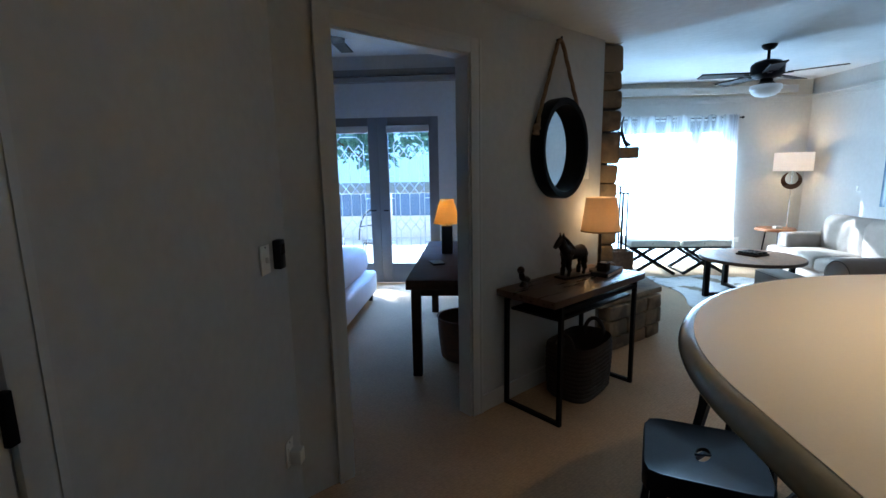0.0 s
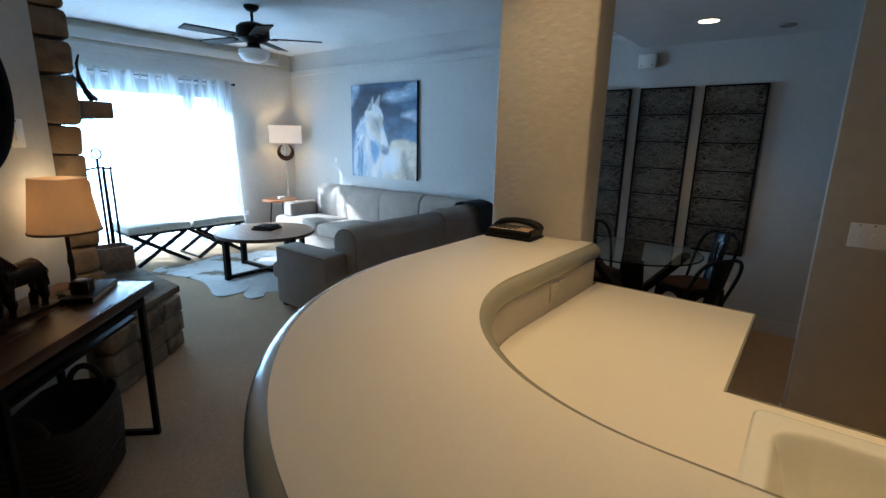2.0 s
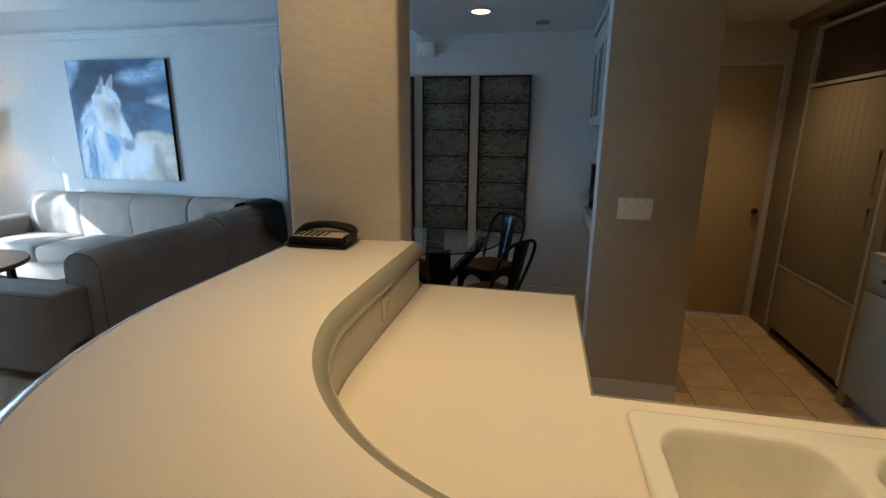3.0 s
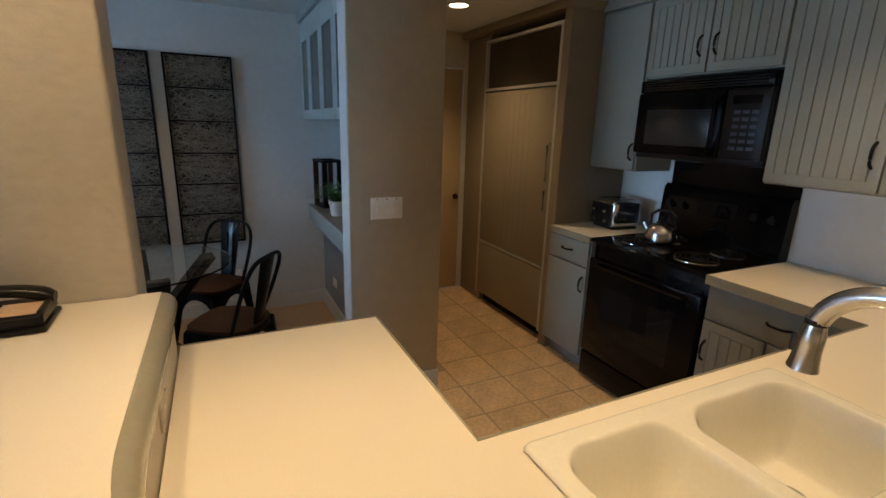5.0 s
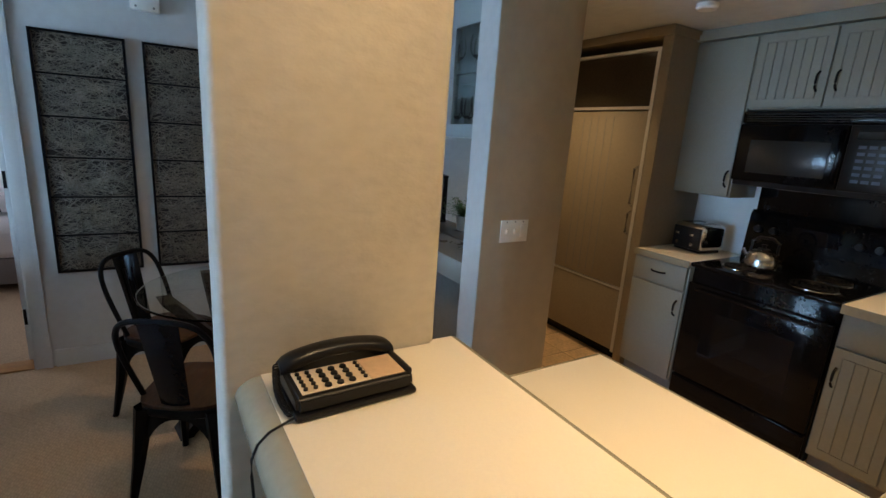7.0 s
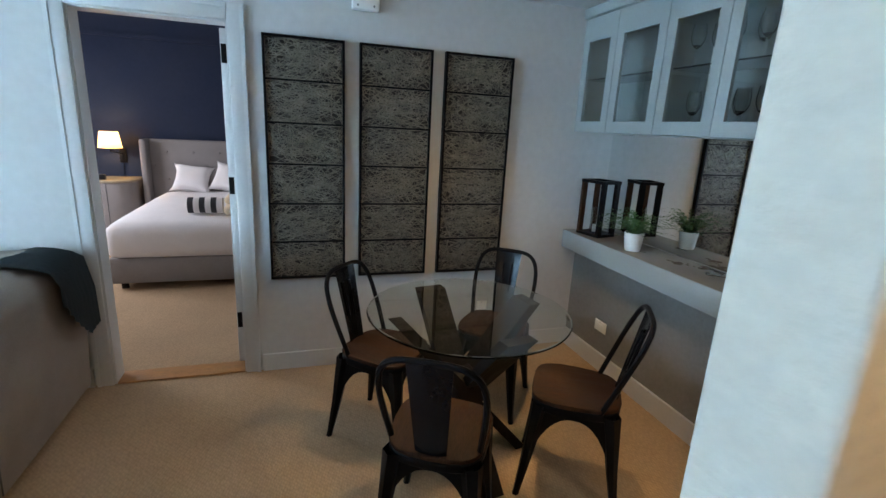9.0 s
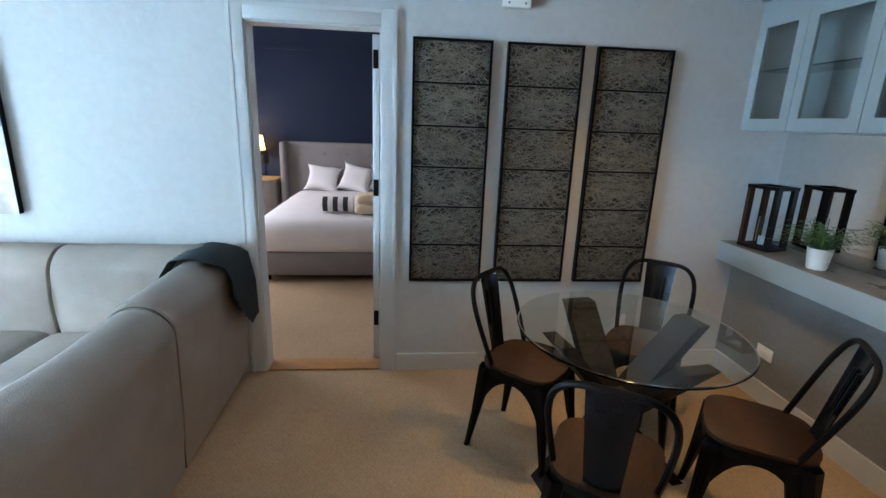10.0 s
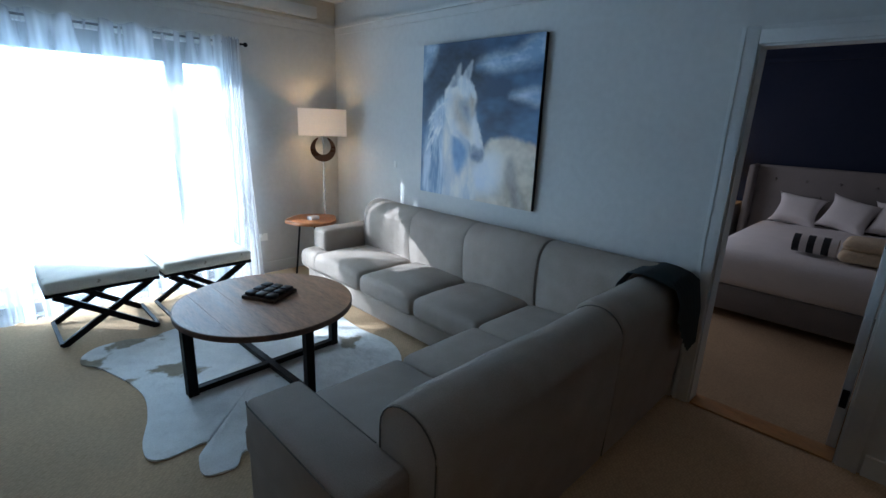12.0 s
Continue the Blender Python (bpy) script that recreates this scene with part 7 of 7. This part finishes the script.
bd1 = thing("bed", -2.2, 4.42, 0, 0, "white upholstered bed with smooth white bedding", "bed")
part("base", rbox(-1.0, 1.12, -0.93, 0.93, 0.10, 0.36, 0.04, 3), LINEN, bd1)
part("mattress", cushion(-1.0, 1.05, -0.90, 0.90, 0.34, 0.66, 0.03, 0.12, 6), LINEN, bd1, "white bedding over the mattress")
for x in (-0.9, 1.05):
    for y in (-0.85, 0.85):
        part("foot", ccyl(x, y, 0, 0.10, 0.025, 0.03, 12), BLACKWOOD, bd1)
dk = thing("desk", -0.10, 4.03, 0, 0, "long dark wood desk with square legs", "desk")
part("top", rbox(-0.30, 0.33, -0.90, 0.90, 0.69, 0.76, 0.006), WOODDK, dk)
for x in (-0.24, 0.28):
    for y in (-0.78, 0.80):
        part("leg", rbox(x - 0.035, x + 0.035, y - 0.035, y + 0.035, 0, 0.69, 0.004, 1), WOODDK, dk)
part("apron", boxes((-0.26, 0.30, -0.80, 0.82, 0.62, 0.69)), WOODDK, dk)
dl = thing("desk_lamp", -0.16, 4.2, 0.761, 0, "lit desk lamp with a yellow cone shade on a black base", "table lamp")
part("base", rbox(-0.05, 0.05, -0.05, 0.05, 0, 0.26, 0.008), PLASTIC, dl)
part("shade", lathe([(0.125, 0.28), (0.06, 0.50)], 32), shade_cloth("yellow_shade", (0.95, 0.62, 0.22), 0.6), dl, "yellow glowing shade")
part("neck", ccyl(0, 0, 0.25, 0.36, 0.008), BLACK, dl)
part("bulb", lathe([(0, 0.35), (0.012, 0.355), (0.026, 0.39), (0.02, 0.42), (0, 0.43)], 14), bpy.data.materials["warm_bulb"], dl)
nb = thing("notepad", -0.22, 3.72, 0.761, 20, "small dark pad lying on the desk", "notepad")
part("pad", rbox(-0.05, 0.05, -0.07, 0.07, 0, 0.015, 0.002, 1), PLASTIC, nb)
wb = thing("wicker_basket", 0.0, 3.62, 0, 8, "brown wicker basket under the desk", "basket")
part("body", lathe([(0, 0.0), (0.17, 0.0), (0.19, 0.02), (0.21, 0.2), (0.215, 0.34), (0.225, 0.35), (0.205, 0.35), (0.195, 0.2), (0.16, 0.03), (0, 0.02)], 32), mat("brown_wicker", (0.14, 0.06, 0.03), 0.8, var=0.35, scale=30, grain=140, bump=0.8, depth=0.006), wb)
part("handle", ctube([(0, 0.20 * math.cos(a), 0.33 + 0.16 * math.sin(a)) for a in [k * math.pi / 12 for k in range(13)]], 0.012, 8), bpy.data.materials["brown_wicker"], wb)
f2 = thing("bedroom_fan", -1.2, 4.4, 2.95, 0, "dark ceiling fan in the bedroom", "ceiling fan")
part("motor", lathe([(0, 0), (0.05, 0), (0.05, -0.12), (0.12, -0.15), (0.12, -0.24), (0, -0.26)], 24), BLACK, f2)
for k in range(5):
    part("blade", rbox(0.12, 0.62, -0.06, 0.06, -0.204, -0.196, 0.003, 1, m=pose(0, 0, 0, 0, 0, 20 + 72 * k)), BLACKWOOD, f2)

# ---- second bedroom ----
structure("bedroom_two_wall_back", boxes((8.95, 9.07, 0.8, 6.0, 0, 2.8)), NAVY, "dark navy painted bedroom wall", "wall")
structure("bedroom_two_walls", boxes((5.08, 8.95, 0.7, 0.82, 0, 2.8), (5.08, 6.3, 5.9, 6.02, 0, 2.8), (8.1, 8.95, 5.9, 6.02, 0, 2.8), (6.3, 8.1, 5.9, 6.02, 0, 0.8), (6.3, 8.1, 5.9, 6.02, 2.2, 2.8)), WALL, "greige bedroom walls with an unseen window opening", "wall")
# added sheet across the unseen opening, so that no sun enters
structure("bedroom_two_sun_block", boxes((6.32, 8.08, 5.93, 5.95, 0.82, 2.18)), LINEN, "unseen white sheet added to keep the sun out", "blind")
structure("bedroom_two_ceiling", boxes((5.08, 9.07, 0.7, 6.02, 2.70, 2.8)), CEIL, "white bedroom ceiling", "ceiling")
structure("bedroom_two_rail", boxes((8.925, 8.95, 0.82, 5.9, 2.40, 2.45)), NAVY, "navy picture rail", "trim")
b2 = thing("king_bed", 7.75, 3.02, 0, 0, "king bed with a grey tufted wing headboard and white bedding", "bed")
part("base", rbox(-1.09, 1.05, -0.97, 0.96, 0.06, 0.30, 0.03, 2), GREYFAB, b2, "grey upholstered bed base")
part("mattress", cushion(-1.10, 1.04, -0.98, 0.97, 0.27, 0.60, 0.05, 0.10, 7), LINEN, b2, "white bedding over the mattress")
part("headboard", rbox(1.05, 1.16, -1.10, 1.10, 0.1, 1.24, 0.03, 3), GREYFAB, b2)
for y in (-1.16, 1.09):
    part("headboard_wing", rbox(0.88, 1.17, y, y + 0.07, 0.1, 1.24, 0.025, 3), GREYFAB, b2)
for r in range(3):
    for c in range(7):
        bb = bmesh.new()
        bmesh.ops.create_uvsphere(bb, u_segments=8, v_segments=5, radius=0.014, matrix=pose(1.048, -0.9 + c * 0.3 + (0.15 if r % 2 else 0), 0.75 + r * 0.17))
        part("tuft_button", bb, GREYFAB, b2)
for x in (-1.0, 0.95):
    for y in (-0.88, 0.87):
        part("foot", ccyl(x, y, 0, 0.06, 0.03, None, 12), BLACKWOOD, b2)


def pillow(x, y, z, rz, w, h, lean, material, label, name="pillow", roll=0):
    p = thing(name, x, y, z, rz, label, "pillow")
    bm = bmesh.new()
    n = 14
    top, bot = [], []
    for i in range(n + 1):
        ra, rb = [], []
        for j in range(n + 1):
            u, v = 2 * i / n - 1, 2 * j / n - 1
            pin = 1 - 0.24 * (1 - v * v) * abs(u) ** 3
            pin2 = 1 - 0.24 * (1 - u * u) * abs(v) ** 3
            t = 0.105 * max(0.0, (1 - u ** 4) * (1 - v ** 4)) ** 0.6 + 0.003
            t += 0.006 * noise.noise(Vector((u * 2 + x, v * 2 + y, 1)))
            for arr, s in ((ra, 1), (rb, -1)):
                arr.append(bm.verts.new(pose(0, 0, 0, roll, lean, 0) @ Vector((s * t, v * w / 2 * pin2, h / 2 + u * h / 2 * pin))))
        top.append(ra)
        bot.append(rb)
    for g in (top, bot):
        for i in range(n):
            for j in range(n):
                bm.faces.new((g[i][j], g[i + 1][j], g[i + 1][j + 1], g[i][j + 1]))
    bmesh.ops.remove_doubles(bm, verts=bm.verts, dist=0.008)
    part("cover", bm, material, p, smooth=80)
    return p


pillow(8.46, 3.63, 0.62, 3, 0.47, 0.39, 34, LINEN, "plump white pillow leaning on the headboard", roll=7)
pillow(8.44, 3.22, 0.62, -4, 0.47, 0.41, 31, LINEN, "plump white pillow with a pointed corner", roll=13)
pillow(8.47, 2.80, 0.62, 2, 0.48, 0.39, 34, LINEN, "white pillow at the bed's far side", roll=8)
rl = thing("rolled_towel", 6.98, 3.22, 0.64, 0, "rolled dark and white striped throw on the bed", "throw")
for k in range(6):
    bm = ccyl(0, 0, -0.025, 0.025, 0.075, None, 20, pose(0, 0.125 - k * 0.05, 0.08, 90, 0, 0))
    part("stripe", bm, STRIPE_D if k % 2 == 0 else LINEN, rl)
bl = thing("folded_blanket", 7.0, 2.85, 0.64, 0, "folded cream knitted blanket on the bed", "blanket")
part("layer", cushion(-0.16, 0.16, -0.20, 0.20, 0, 0.09, 0.02, 0.04, 4), TANFAB, bl)
part("layer", cushion(-0.15, 0.15, -0.18, 0.19, 0.10, 0.18, 0.02, 0.04, 4), TANFAB, bl)
ns = thing("nightstand", 8.68, 4.50, 0, 0, "grey-brown curved nightstand beside the bed", "nightstand")
part("body", prism([(0.25, 0.28), (-0.12, 0.28), (-0.21, 0.20), (-0.25, 0.07), (-0.25, -0.07), (-0.21, -0.20), (-0.12, -0.26), (0.25, -0.26)], 0.08, 0.73, 0.006), GREYFAB, ns)
part("top", prism([(0.26, 0.29), (-0.13, 0.29), (-0.22, 0.21), (-0.265, 0.07), (-0.265, -0.07), (-0.22, -0.21), (-0.13, -0.275), (0.26, -0.275)], 0.731, 0.76, 0.006), TAUPE, ns)
for y in (-0.2, 0.2):
    part("foot", ccyl(-0.1, y, 0, 0.08, 0.02, 0.03, 10), WOODDK, ns)
    part("foot", ccyl(0.2, y, 0, 0.08, 0.02, 0.03, 10), WOODDK, ns)
part("door_gap", cbox(-0.2535, -0.25, -0.002, 0.002, 0.1, 0.72), STRIPE_D, ns)
clk = thing("alarm_clock", 8.55, 4.58, 0.761, 0, "small dark bedside clock on the nightstand", "clock")
part("case", rbox(-0.03, 0.03, -0.05, 0.05, 0, 0.06, 0.008), PLASTIC, clk)
bw = thing("wall_lamp", 8.95, 4.44, 1.02, 0, "lit swing-arm wall lamp with a cream shade", "wall lamp")
part("backplate", rbox(-0.02, -0.001, -0.04, 0.04, -0.09, 0.09, 0.006), BLACK, bw)
part("arm", ctube([(-0.02, 0, 0.02), (-0.12, 0.03, 0.04), (-0.23, 0.06, 0.06), (-0.23, 0.06, 0.12)], 0.008), BLACK, bw)
part("shade", lathe([(0.125, 0.10), (0.095, 0.29)], 32, -0.23, 0.06), SHADE, bw, "glowing cream shade")
part("cord", ctube([(-0.012, 0.0, -0.09), (-0.012, 0.01, -0.26)], 0.004, 6), BLACK, bw)

# ---- outside ----
pc = thing("patio_chair", -1.55, 7.5, -0.08, 20, "scrolled metal patio chair outside the french doors", "chair")
part("seat", prism([(0.22 * math.cos(a), 0.22 * math.sin(a)) for a in [k * math.pi / 12 for k in range(24)]], 0.44, 0.46), LEAD, pc)
part("back", ctube([(0.24 * math.cos(a), 0.2, 0.46 + 0.5 * math.sin(a)) for a in [k * math.pi / 14 for k in range(15)]], 0.014, 8), LEAD, pc)
part("back_band", ctube([(-0.22, 0.2, 0.68), (0, 0.21, 0.70), (0.22, 0.2, 0.68)], 0.01, 8), LEAD, pc)
for x in (-0.17, 0.17):
    for y in (-0.15, 0.17):
        part("leg", ctube([(x, y, 0.45), (x * 1.25, y * 1.25, 0)], 0.012, 8), LEAD, pc)
wl_ = thing("garden_wall", -1.5, 11.2, -0.12, 0, "pale low adobe garden wall with blue-grey railing panels", "garden wall")
part("wall", boxes((-6, 7, -0.12, 0.12, 0, 0.55)), ADOBE, wl_)
for k in range(7):
    part("railing_panel", boxes((-5.98 + k * 1.86, -4.16 + k * 1.86, -0.02, 0.02, 0.55, 1.08)), SKYP, wl_, "blue-grey railing panel")


def tree(x, y, h, r, seed):
    rt = random.Random(seed)
    t = thing("tree", x, y, -0.16, 0, "leafy green tree beyond the patio", "tree", "trees beyond the patio")
    bm = ctube([(0, 0, 0), (0.05, 0.03, h * 0.3), (0.0, 0.1, h * 0.6), (0.05, 0, h * 0.85)], 0.16, 8, r1=0.04)
    for k in range(7):
        a, z = rt.uniform(0, 6.28), h * rt.uniform(0.3, 0.7)
        tube(bm, [(0.02, 0.04, z), (math.cos(a) * r * 0.4, math.sin(a) * r * 0.4, z + h * 0.12), (math.cos(a) * r * 0.8, math.sin(a) * r * 0.8, z + h * 0.2)], 0.06, 6, r1=0.015)
    part("trunk", bm, BARK, t)
    verts, faces = [], []
    for k in range(5200):
        a, q, z = rt.uniform(0, 6.28), rt.uniform(0.15, 1) ** 0.6, rt.uniform(-1, 1)
        rad = r * q * math.sqrt(max(0.02, 1 - z * z))
        c = Vector((math.cos(a) * rad, math.sin(a) * rad, h * 0.66 + z * h * 0.36 * q))
        if noise.noise(c * 0.9 + Vector((seed, 0, 0))) < -0.12:
            continue
        d1_, d2_ = Vector((rt.uniform(-1, 1), rt.uniform(-1, 1), rt.uniform(-1, 1))) * 0.13, Vector((rt.uniform(-1, 1), rt.uniform(-1, 1), rt.uniform(-1, 1))) * 0.09
        i = len(verts)
        verts += [c - d1_, c + d2_, c + d1_, c - d2_]
        faces.append((i, i + 1, i + 2, i + 3))
    me = bpy.data.meshes.new("crown")
    me.from_pydata([tuple(v) for v in verts], [], faces)
    me.materials.append(TREE_LEAF)
    cr_ = new("crown", me)
    cr_.parent = t
    tagged(cr_, kind="stuff")
    return t


for i, (x, y, h, r) in enumerate(((-3.4, 16, 5.5, 2.4), (-0.4, 17.5, 6.2, 2.8), (-6.5, 18, 6, 2.6), (2.8, 19, 6.5, 2.9))):
    tree(x, y, h, r, i + 3)

# ---- kitchen floor tiles, last ----
tile = None
rngt = random.Random(4)
px = 1.69
while px < 4.88:
    py = 0.60
    while py > -1.0:
        x1, y0 = min(px + 0.296, 4.88 if py < 0.2 else 3.42), max(py - 0.296, -1.1)
        full = x1 - px > 0.29 and py - y0 > 0.29
        if full:
            if tile is None:
                tb_ = rbox(-0.1465, 0.1465, -0.1465, 0.1465, -0.008, 0.003, 0.003, 1)
                ob = part("tile", tb_, TILE, kitchen_floor)
                tile = ob.data
            else:
                ob = new("tile", tile)
                ob.parent = kitchen_floor
            ob.location = ((px + x1) / 2, (py + y0) / 2, rngt.uniform(-0.0006, 0.0006))
        elif x1 - px > 0.04:
            part("tile", rbox(px + 0.001, x1 - 0.001, y0 + 0.001, py - 0.001, -0.008, 0.002, 0.003, 1), TILE, kitchen_floor)
        py -= 0.305
    px += 0.305
